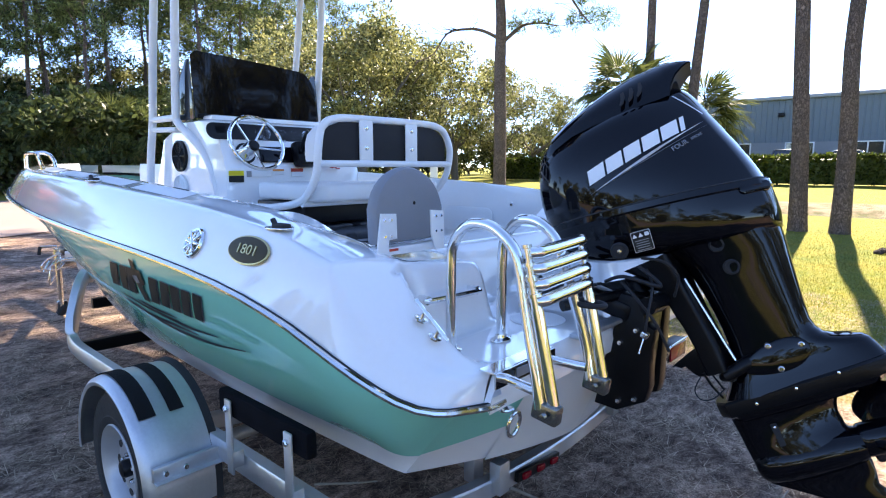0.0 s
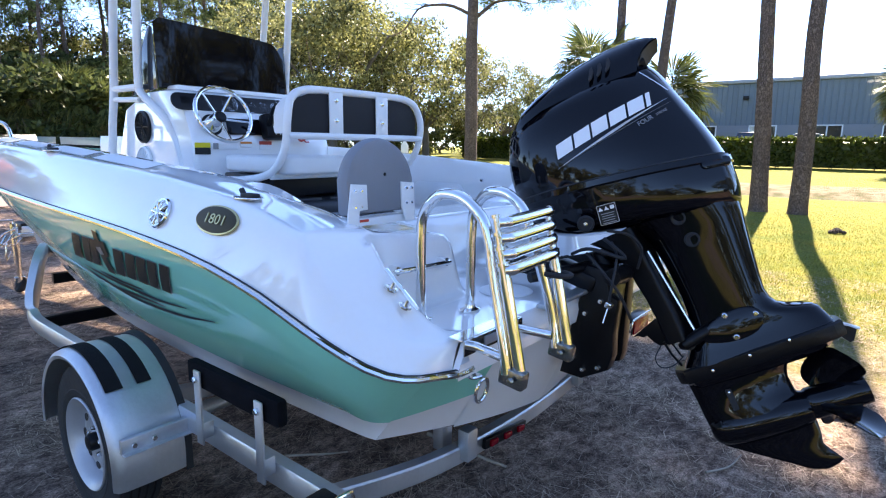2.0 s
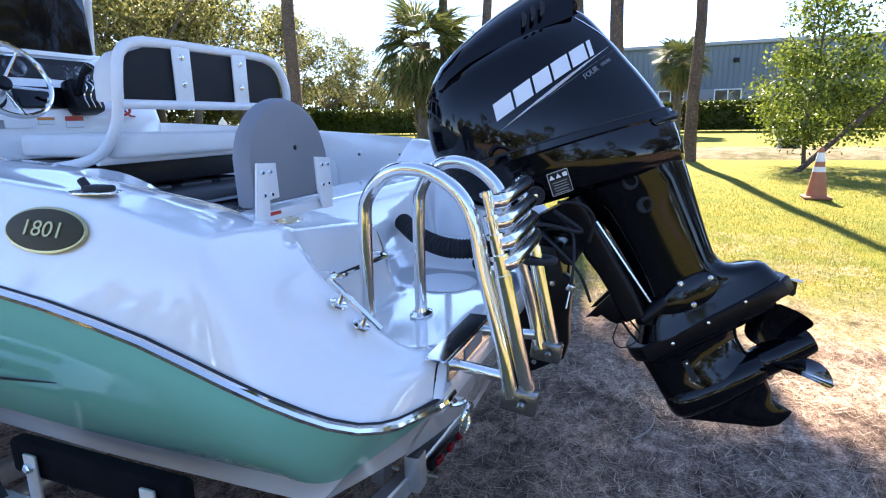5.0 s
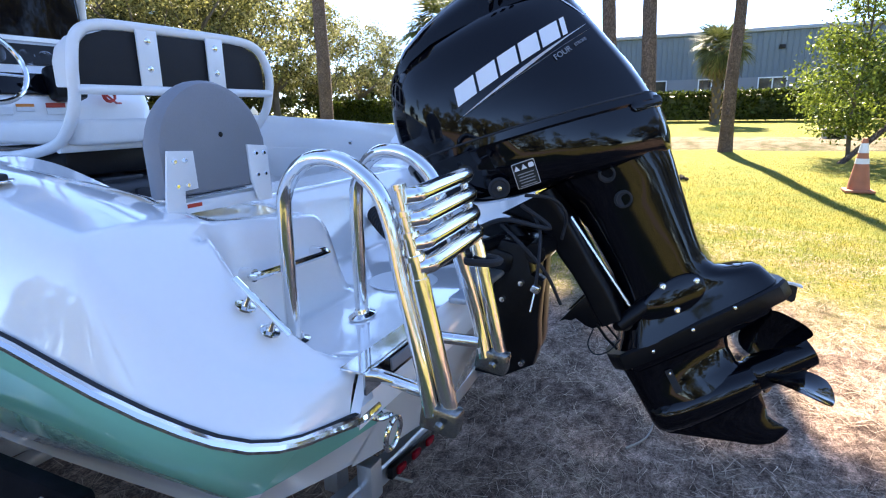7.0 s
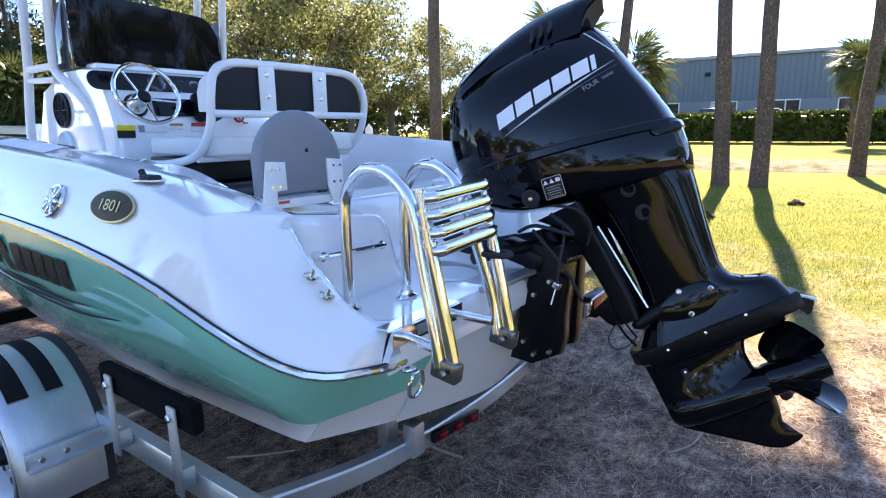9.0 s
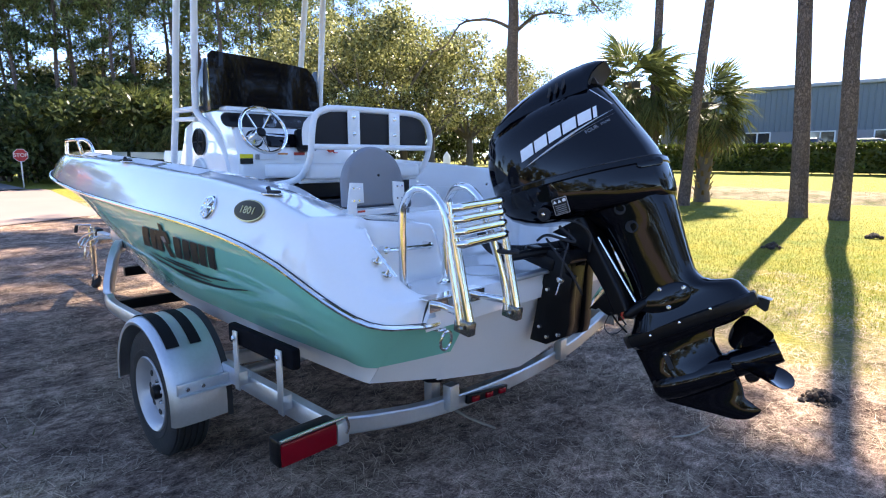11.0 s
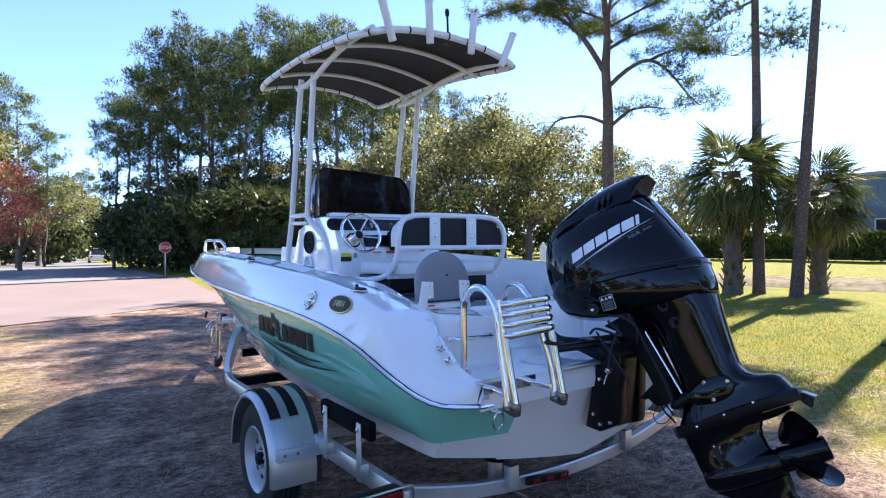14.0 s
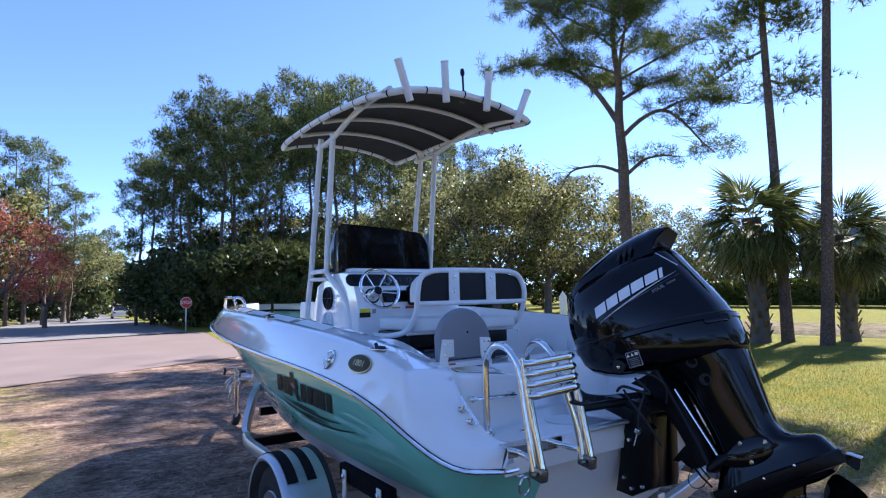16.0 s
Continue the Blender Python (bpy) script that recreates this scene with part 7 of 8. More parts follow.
def wood_pine(name, seed, height, bare, spread, limbs, per=76, sway=0.35):
    """A slender pine of the woods: long bare trunk, snags, and a crown of layered rounded tufts."""
    r = np.random.default_rng(seed)
    t = thing(name, (0, 0, 0), "tall pine in the dense woods", "tree")
    bend = r.normal(size=2) * sway
    sl = smooth_line([Vector((bend[0] * math.sin(2.2 * k / 8) + 0.05 * r.normal() * (k > 0), bend[1] * math.sin(1.7 * k / 8) + 0.05 * r.normal() * (k > 0), height * 0.96 * k / 8 - 0.2 * (k == 0))) for k in range(9)], 2)
    rad = [0.011 * height * (1.0 - 0.82 * k / (len(sl) - 1)) for k in range(len(sl))]
    bm = bmesh.new()
    tube(bm, sl, rad, 7)
    cs, rs = [], []
    for k in range(limbs):
        f = (k + r.uniform(0, 0.9)) / limbs
        z = height * (bare + (0.95 - bare) * f)
        i = min(range(len(sl)), key=lambda q: abs(sl[q].z - z))
        ln = spread * (0.35 + 0.75 * math.sin(math.pi * (0.18 + 0.72 * f))) * r.uniform(0.55, 1.15)
        az = k * 2.4 + r.uniform(-0.5, 0.5)
        l0 = limb_line(sl[i], az, ln, ln * r.uniform(0.05, 0.95), r, 0.5, 4)
        tube(bm, l0, [max(0.012, rad[i] * 0.4 * (1 - 0.2 * q)) for q in range(5)], 4)
        for q, n in ((4, 2), (3, 2), (2, 1)):
            for _ in range(n):
                cs.append(np.array(l0[q]) + r.normal(size=3) * np.array([0.42, 0.42, 0.34]) + np.array([0, 0, 0.18]))
                rs.append(np.array([0.55, 0.55, 0.42]) * r.uniform(0.65, 1.3))
    for k in range(3):
        cs.append(np.array(sl[-1]) + r.normal(size=3) * np.array([0.4, 0.4, 0.2]))
        rs.append(np.array([0.6, 0.6, 0.35]))
    for k in range(7):
        z = height * r.uniform(bare * 0.45, bare)
        i = min(range(len(sl)), key=lambda q: abs(sl[q].z - z))
        az, ln = r.uniform(0, 6.28), r.uniform(0.6, 1.9)
        tube(bm, limb_line(sl[i], az, ln, ln * r.uniform(-0.2, 0.35), r, 0.3, 3), [0.03, 0.022, 0.015, 0.008], 4)
    part("trunk", bm, BARK, t, sharp=80)
    v, f = puff_needles(np.array(cs), np.array(rs), per, 0.34, 0.072, r)
    raw("crown", v, f, PINE_FAR, t, smooth=False)
    return t


def old_pine(name, seed, right):
    """The old pine by the oaks: forked trunk, crooked lower limbs, a broad open crown. right: unit vector across the view."""
    r = np.random.default_rng(seed)
    t = thing(name, (0, 0, 0), "old forked pine with crooked limbs and a broad open crown", "tree")
    away = Vector((-right.y, right.x, 0))
    at = lambda u, z, d=0.0: right * u + away * d + Vector((0, 0, z))
    trunk = smooth_line([at(0, -0.2), at(0.02, 2.5), at(-0.02, 5.0), at(0.0, 6.6), at(-0.08, 8.2), at(-0.02, 9.6), at(-0.15, 11.4), at(-0.1, 13.2), at(0.1, 14.8)], 4)
    bm = bmesh.new()
    tube(bm, trunk, [0.27 * (1.12 - 0.10 * min(k, 2) - 0.82 * (k / 32) ** 1.5) for k in range(33)], 12)
    part("trunk", bm, BARK, t, sharp=80)
    boughs = [
        ([(-0.05, 7.9, 0), (-0.7, 9.2, 0.2), (-1.5, 10.2, 0.4), (-2.6, 10.9, 0.5), (-4.0, 11.4, 0.8), (-5.4, 11.2, 1.0)], 0.13, 1),
        ([(-1.2, 9.9, 0.3), (-1.9, 11.2, 0.0), (-2.8, 12.4, -0.5), (-3.8, 13.3, -0.8)], 0.08, 1),
        ([(0.0, 7.4, 0), (0.7, 8.05, -0.2), (1.5, 8.25, -0.3), (2.2, 7.8, -0.3), (2.9, 7.0, -0.2), (3.4, 6.6, 0)], 0.10, 0.5),
        ([(1.5, 8.25, -0.3), (2.4, 8.5, -0.6), (3.4, 8.4, -0.9), (4.2, 8.0, -1.0)], 0.06, 0.9),
        ([(0.0, 5.9, 0), (0.5, 6.4, 0.1), (0.95, 6.65, 0.2), (1.6, 6.6, 0.3), (2.2, 6.5, 0.3)], 0.085, 0.25),
        ([(0.0, 6.0, 0), (-0.6, 6.35, 0), (-1.3, 6.5, 0.1), (-2.0, 6.25, 0.1), (-2.6, 5.6, 0.2), (-3.3, 5.2, 0.2)], 0.075, 0.0),
        ([(0.0, 9.0, 0), (0.9, 9.6, 0.5), (1.9, 9.9, 0.9), (3.0, 9.6, 1.3)], 0.08, 1),
        ([(0.0, 9.4, 0), (0.2, 10.4, -1.2), (0.3, 11.0, -2.4), (0.2, 11.2, -3.4)], 0.08, 1),
        ([(0.0, 9.2, 0), (-0.3, 10.2, 1.3), (-0.5, 10.9, 2.6), (-0.4, 11.0, 3.6)], 0.08, 1)]
    for k in range(15):
        f = k / 15
        z, az = 9.8 + 4.6 * f, 2.4 * k + r.uniform(-0.4, 0.4)
        ln = 4.6 * (1 - 0.5 * f) * r.uniform(0.8, 1.1)
        c, q = math.cos(az), math.sin(az)
        boughs.append(([(0, z, 0), (c * ln * 0.35, z + ln * 0.2, q * ln * 0.35), (c * ln * 0.7, z + ln * 0.36, q * ln * 0.7), (c * ln, z + ln * 0.38, q * ln)], 0.06 - 0.02 * f, 1))
    cs = []
    for pts, rr, leafy in boughs:
        line = smooth_line([at(u, z, d) + Vector(r.normal(size=3) * 0.05) for u, z, d in pts], 3)
        bm = bmesh.new()
        n = len(line)
        tube(bm, line, [rr * (1 - 0.8 * k / (n - 1)) for k in range(n)], 7)
        for k in range(n // 3, n):
            for _ in range(5):
                az, ln = r.uniform(0, 6.28), r.uniform(0.35, 1.3)
                tw = limb_line(line[k], az, ln, ln * r.uniform(-0.1, 0.6), r, 0.25, 4)
                if r.random() < 0.35 + 0.65 * leafy:
                    tube(bm, tw, [0.014, 0.012, 0.010, 0.008, 0.005], 4)
                if r.random() < leafy:
                    cs += [np.array(tw[4]), np.array(tw[3]) + r.normal(size=3) * 0.12, np.array(tw[2]) + r.normal(size=3) * 0.16]
        part("bough", bm, BARK, t, sharp=80)
    v, f = puff_needles(np.array(cs), np.full((len(cs), 3), 0.15), 40, 0.25, 0.021, r, 0.25)
    raw("crown", v, f, PINE_NEAR, t, smooth=False)
    return t


def oak(name, seed, height, radius, count, leaf, mt, label, bark=None, low=0.28, apart=False):
    """A broad tree: forked trunk, limbs, and lumps of small leaves with gaps between."""
    r = np.random.default_rng(seed)
    t = thing(name, (0, 0, 0), label, "tree")
    bm = bmesh.new()
    trunk_h = height * low
    tube(bm, smooth_line([(0, 0, -0.2), (0.05, 0.03, trunk_h * 0.5), (0.1, -0.05, trunk_h)], 4), [0.03 * height * (1 - 0.4 * k / 8) for k in range(9)], 9)
    part("trunk", bm, bark or OAK_BARK, t, sharp=80)
    bm = bmesh.new()
    for k in range(9):
        az = 2 * math.pi * k / 9 + r.uniform(-0.3, 0.3)
        ln = radius * r.uniform(0.5, 0.95)
        l0 = limb_line((0.1, -0.05, trunk_h * r.uniform(0.8, 1.0)), az, ln, (height - trunk_h) * r.uniform(0.35, 0.85), r, 0.4)
        tube(bm, smooth_line(l0, 2), [0.012 * height * (1 - 0.85 * i / 14) for i in range(15)], 6)
        if apart:
            part("limb", bm, bark or OAK_BARK, t, sharp=80)
            bm = bmesh.new()
    if not apart:
        part("branching", bm, bark or OAK_BARK, t, sharp=80)
    lumps = []
    for k in range(46):
        while True:
            q = r.uniform(-1, 1, 3)
            if np.linalg.norm(q) < 1:
                break
        q = q / (np.linalg.norm(q) + 1e-6) * np.linalg.norm(q) ** 0.4
        lumps.append((np.array([q[0] * radius * 0.85, q[1] * radius * 0.85, trunk_h + (height - trunk_h) * (0.48 + 0.46 * q[2]) ]), r.uniform(0.14, 0.30) * radius))
    per = count // len(lumps)
    cs = []
    for c, s in lumps:
        q = r.normal(size=(per, 3))
        q /= np.linalg.norm(q, axis=1)[:, None]
        q *= (r.uniform(0.25, 1.0, per) ** 0.5)[:, None] * s * np.array([1.15, 1.15, 0.8])
        cs.append(c + q)
    v, f = leaves(np.concatenate(cs), leaf, r)
    raw("crown", v, f, mt, t, smooth=False)
    return t


def placed(t, x, y, turn=0.0, size=1.0, label="", tip=(0.0, 0.0)):
    """tip: degrees by which it leans towards +x and +y."""
    t.matrix_basis = Matrix.Translation((x, y, ground_z(x, y))) @ Matrix.Rotation(radians(tip[0]), 4, "Y") @ Matrix.Rotation(radians(-tip[1]), 4, "X") @ Matrix.Rotation(radians(turn), 4, "Z") @ Matrix.Scale(size, 4)
    if label:
        t["label"] = label
    return t


def again(t, x, y, turn, size, label="", tip=(0.0, 0.0)):
    o = copy_thing(t, Matrix.Identity(4))
    return placed(o, x, y, turn, size, label, tip)


def from_eye(bearing, dist):
    """A place by its bearing (clockwise from +Y) and distance from the walk's far end."""
    return -2.35 + dist * math.sin(radians(bearing)), -1.8 + dist * math.cos(radians(bearing))


# pines on the lawn whose crowns shade the boat
placed(pine("pine_tree", 4, 16.4, 11.4, 2.1, 30, 0.17, (0.26, 0.03, 12), 11, given=[(9.5 + 0.08 * k, 0.35 + 0.38 * (k * 4 % 9), 0.9 + 0.22 * (k % 4), 0.2) for k in range(14)] + [(10.0 + 0.1 * k, -1.8 + 0.3 * (k % 4 - 1.5), 0.8 + 0.15 * (k % 3), 0.15) for k in range(0, 8, 2)]), 11.8, 1.54, 0, 1.0, "tall straight pine on the lawn casting shade", (-0.6, 2.4))
lawn_pine = placed(pine("pine_tree", 3, 17.0, 11.2, 2.3, 18, 0.17, (0.26, 0.03, 12), 10), 11.75, 0.80, 130, 0.96, "slender pine standing close to another on the lawn", (0.0, 0.3))
tagged(lawn_pine, group="pines on the lawn")
again(lawn_pine, 14.7, -0.85, 250, 0.92, "leaning slender pine near the ditch")
placed(pine("pine_tree", 9, 15.5, 9.9, 3.7, 25, 0.14, (0.24, 0.020, 11), 6, given=[(7.9, 1.54, 1.2, -0.75), (6.7, -1.6, 0.85, -0.3), (8.6, -1.3, 0.95, -0.1), (8.8, 2.0, 0.7, 0.2)]), 13.17, 5.42, 40, 1.0, "slender pine rising through the palms", (0.0, 0.2))
placed(pine("pine_tree", 11, 16.0, 10.6, 2.2, 17, 0.14, (0.25, 0.024, 12), 8, given=[(8.5, 2.23, 1.3, 0.6), (8.5, -0.9, 1.4, 0.5), (8.9, -0.7, 1.2, -0.3), (8.9, 2.5, 0.9, -0.1)]), 12.88, 4.40, 0, 1.0, "slender bare-trunked pine beside the palms", (1.2, -3.4))
placed(old_pine("pine_tree", 21, Vector((0.616, -0.788, 0))), 16.0, 12.4)

# woods beyond the road
far_a = placed(wood_pine("pine_tree", 31, 17.0, 0.50, 2.7, 20), *from_eye(21.8, 44), 0, 1.08, "tall pine at the edge of the woods")
far_b = placed(wood_pine("pine_tree", 32, 17.0, 0.42, 2.4, 21), *from_eye(12.8, 45), 0, 1.01, "tall pine at the edge of the woods")
far_c = placed(wood_pine("pine_tree", 35, 17.0, 0.58, 2.9, 16, sway=0.6), *from_eye(19.3, 46), 0, 1.06, "tall leaning pine at the edge of the woods")
thin = placed(oak("thicket_tree", 52, 5.2, 2.9, 1800, 0.58, DARK_LEAF, "dark evergreen understorey tree", low=0.05), *from_eye(150, 62), 0, 1.0)
tall = placed(wood_pine("pine_tree", 33, 15.0, 0.5, 2.8, 16, 60), *from_eye(110, 55), 0, 1.0, "tall pine standing round the clearing")
r = np.random.default_rng(5)
for o in (far_a, far_b, far_c):
    tagged(o, group="pines of the woods")
for k, (az, dd, hh) in enumerate([(6.0, 47, 11.8), (7.2, 49, 13.0), (8.7, 46, 14.6), (10.4, 45, 16.3), (14.9, 46, 16.8), (16.9, 44, 16.2), (24.0, 46, 18.6), (26.4, 44, 17.4), (29.2, 46, 17.0), (32.0, 46, 15.6), (35.2, 47, 14.2), (38.5, 49, 13.2), (9.8, 52, 14.6), (11.8, 53, 16.8), (13.9, 56, 18.0), (15.9, 50, 16.4), (20.6, 50, 18.2), (25.4, 52, 18.6), (18.2, 54, 18.0), (23.0, 57, 20.5), (28.0, 56, 19.0), (31.0, 57, 17.5), (34.0, 56, 16.0), (42.0, 52, 12.5), (46.5, 55, 12.0)]):
    again((far_b, far_c, far_a)[k % 3], *from_eye(az, dd), r.uniform(0, 360), hh / 17.0, "tall pine in the dense woods")
oak_a = placed(oak("oak_tree", 41, 9.6, 4.4, 13000, 0.20, OAK_LEAF, "broad evergreen oak in backlit olive leaf"), *from_eye(39.5, 32), 0, 1.0)
oak_b = placed(oak("oak_tree", 42, 9.0, 4.0, 12000, 0.20, OAK_LEAF, "rounded evergreen oak in backlit olive leaf"), *from_eye(33.5, 35), 0, 1.05)
for o in (oak_a, oak_b):
    tagged(o, group="oaks before the woods")
for az, dd, sz, o in ((44.5, 33, 0.95, oak_b), (48.5, 37, 0.92, oak_a), (52.5, 40, 0.80, oak_b), (36.5, 40, 1.1, oak_b), (29.5, 38, 0.9, oak_a), (56, 44, 0.75, oak_a), (59.5, 47, 0.66, oak_b), (42, 42, 1.1, oak_a), (63, 50, 0.6, oak_b), (26, 40, 0.75, oak_b)):
    again(o, *from_eye(az, dd), r.uniform(0, 360), sz)
thick = placed(oak("thicket_tree", 51, 5.0, 2.9, 4000, 0.32, DARK_LEAF, "dark evergreen understorey tree", low=0.05), *from_eye(15.0, 38), 0, 1.0)
tagged(thick, group="understorey trees")
for az, dd, sz in ((9.2, 44, 1.15), (10.8, 40, 0.95), (12.5, 38, 1.05), (17.0, 36, 1.1), (19.2, 37, 1.1), (21.4, 37, 1.05), (23.5, 38, 1.05), (25.5, 37, 0.9), (27.8, 38, 0.85), (30.5, 41, 0.95), (8.0, 52, 1.1), (33.5, 43, 0.9), (36.5, 45, 0.9), (40, 45, 0.8), (44, 44, 0.75), (6.6, 66, 1.2), (16, 46, 1.4), (20, 47, 1.5), (24, 47, 1.4), (12, 48, 1.35), (28, 48, 1.3), (48, 46, 0.8), (53, 48, 0.75), (46, 54, 1.0), (50, 55, 1.0), (55.5, 55, 0.95), (60, 56, 0.9), (64.5, 57, 0.85), (10.0, 51, 1.3), (13.0, 51, 1.5), (16.4, 52, 1.4), (19.6, 51, 1.55), (23.0, 52, 1.5), (26.8, 51, 1.5), (31.0, 52, 1.4)):
    again(thick, *from_eye(az, dd), r.uniform(0, 360), sz)
oak_c = placed(oak("oak_tree", 43, 9.4, 4.3, 6500, 0.29, OAK_LEAF, "rounded green tree along the road"), *from_eye(-7.0, 70), 0, 1.2)
for az, dd, sz in ((10.4, 54, 0.88), (14.0, 56, 1.0), (17.6, 57, 1.05), (21.2, 56, 1.08), (24.6, 57, 1.08), (28.0, 56, 1.0), (31.4, 57, 0.9)):
    again(oak_c, *from_eye(az, dd), r.uniform(0, 360), sz, "tall shaded evergreen filling the woods between the trunks")
for k in range(16):
    again(thin, *from_eye(-9 + 1.15 * k, 78 + 14 * (k % 3) + (30 if k > 10 else 0)), r.uniform(0, 360), 1.1, "dark undergrowth along the far road")
# across the road, far to the left, and all round behind the walk
for az, dd, sz in ((-2.0, 66, 0.62), (0.6, 70, 0.68), (-5.5, 58, 0.95), (-9, 60, 1.0), (2.8, 110, 0.9), (1.6, 90, 0.85)):
    again(oak_c, *from_eye(az, dd), r.uniform(0, 360), sz * 1.45, "rounded green tree along the road")
for az, dd, sz in ((-0.8, 60, 0.90), (1.0, 66, 0.76), (-3.2, 64, 1.0), (4.2, 118, 0.9), (3.2, 140, 1.0), (5.2, 125, 0.8)):
    again(far_b, *from_eye(az, dd), r.uniform(0, 360), sz, "distant pine along the road")
red = placed(oak("budding_maple", 61, 7.4, 3.4, 9500, 0.12, RED_LEAF, "bare maple with reddish winter buds", apart=True), *from_eye(-4.0, 41), 0, 1.05)
again(red, *from_eye(-0.6, 50), 90, 0.8)
# unseen ring of trees: closes the place and fills the gloss reflections
for k in range(22):
    az = 98 + k * 11.2
    again((tall, thin)[k % 2], *from_eye(az, r.uniform(48, 66)), r.uniform(0, 360), r.uniform(0.8, 1.1) * (1.0, 1.8)[k % 2], "tree standing round the clearing")
# unseen trees added to the west, for the gelcoat to reflect
for x, y, sz, o in ((-38, 8, 0.9, tall), (-36, -6, 0.8, oak_c), (-34, -18, 0.85, tall), (-41, 20, 0.8, oak_c)):
    again(o, x, y, r.uniform(0, 360), sz, "unseen tree added to the west for the gelcoat's reflections")
# unseen oaks, added where the windshield's reflection has to be dark
for k in range(6):
    again(oak_c, *from_eye(126 + k * 11, 25 + 4 * (k % 2)), r.uniform(0, 360), r.uniform(1.08, 1.25), "broad dark oak behind the clearing")
# unseen trees that catch the sun, added for warm bounce and olive reflections
lit = placed(oak("oak_tree", 53, 8.4, 4.2, 2400, 0.52, OAK_LEAF, "unseen sunlit olive-leaved tree added for warm bounce light", low=0.08), *from_eye(205, 34), 0, 1.0)
for k in range(12):
    again(lit, *from_eye(216 + k * 8.5, r.uniform(31, 38)), r.uniform(0, 360), r.uniform(0.85, 1.1))
for k in range(14):
    again(thin, *from_eye(118 + k * 16, r.uniform(58, 80)), r.uniform(0, 360), r.uniform(0.8, 1.2), "dark shrubby tree round the clearing")


# ---- cabbage palms ----
def fan(r, size, droop, n=36):
    """One fan frond: stalk and folded blades, along +x."""
    vs, fs = [], []
    stalk = size * 0.75
    for k in range(n):
        a = radians(-105 + 210 * k / (n - 1)) + r.normal() * 0.03
        ln = size * (0.62 + 0.38 * math.cos(a * 0.7)) * r.uniform(0.88, 1.05)
        w = 0.019 * size
        d = Vector((math.cos(a), math.sin(a), 0))
        s = Vector((-math.sin(a), math.cos(a), 0))
        b0 = Vector((stalk, 0, 0))
        tip_drop = -droop * ln * r.uniform(0.5, 1.2)
        q = [b0, b0 + d * ln * 0.5 + s * w + Vector((0, 0, -0.12 * ln * droop)), b0 + d * ln + Vector((0, 0, tip_drop)), b0 + d * ln * 0.5 - s * w + Vector((0, 0, -0.12 * ln * droop + 0.02))]
        i = len(vs)
        vs += q
        fs.append((i, i + 1, i + 2, i + 3))
    i = len(vs)
    vs += [Vector((0, -0.02, 0)), Vector((0, 0.02, 0)), Vector((stalk, 0.012, 0)), Vector((stalk, -0.012, 0))]
    fs.append((i, i + 1, i + 2, i + 3))
    return vs, fs


def palm(seed, height, size, label, dry=6, count=34, trunk_r=0.2):
    r = np.random.default_rng(seed)
    t = thing("cabbage_palm", (0, 0, 0), label, "palm tree")
    bm = bmesh.new()
    tube(bm, [(0.02 * math.sin(k), 0.02 * math.cos(k * 1.3), -0.2 + (height + 0.3) * k / 10) for k in range(11)], [trunk_r * (1.2 - 0.25 * min(1, k / 2)) for k in range(11)], 12)
    trunk = part("trunk", bm, OAK_BARK, t, "fibrous trunk", sharp=80)
    bm = bmesh.new()
    for k in range(60):
        a = k * 2.4
        z = 0.15 + height * 0.95 * k / 60
        d = Vector((math.cos(a), math.sin(a), 0))
        box(bm, d * (trunk_r + 0.03) + Vector((0, 0, z)), (0.03, 0.09, 0.22), Matrix.Rotation(a, 3, "Z") @ Matrix.Rotation(radians(28), 3, "Y"), 0.01, 1)
    part("boot", bm, DRY_FROND, t, "crisscross old leaf bases", sharp=60)
    for nm, m, mt in (("fronds", count, PALM_LEAF), ("dry_fronds", dry, DRY_FROND)):
        vs, fs = [], []
        for k in range(m):
            az = k * 2.399 + r.uniform(-0.3, 0.3)
            el = radians(74 - 135 * (k / m) ** 0.75) if nm == "fronds" else radians(r.uniform(-70, -45))
            v, f = fan(r, size * r.uniform(0.85, 1.12), 0.25 + 0.5 * (k / m))
            mat = Matrix.Translation((0, 0, height)) @ Matrix.Rotation(az, 4, "Z") @ Matrix.Rotation(-el, 4, "Y") @ Matrix.Rotation(r.uniform(-0.5, 0.5), 4, "X")
            i = len(vs)
            vs += [tuple(mat @ q) for q in v]
            fs += [tuple(i + j for j in q) for q in f]
        raw(nm, vs, fs, mt, t, smooth=False)
    return t


palm_a = placed(palm(71, 3.15, 1.02, "shaggy cabbage palm with spiky green fan fronds", 14, 50, 0.24), 12.75, 5.9, 0, 1.0)
tagged(palm_a, group="cabbage palms")
again(palm_a, 14.2, 4.4, 150, 0.82, "smaller cabbage palm behind a pine")
placed(palm(73, 3.35, 0.86, "round-headed cabbage palm by the hedge", 30, 66), 28.1, -0.5, 0, 1.0)
for az, dd, sz in ((15.9, 36.6, 1.05), (18.5, 35.5, 1.1), (13.5, 37, 1.0), (20.5, 35, 0.95)):
    again(palm_a, *from_eye(az, dd), r.uniform(0, 360), sz, "dark palm in the woods' understorey")

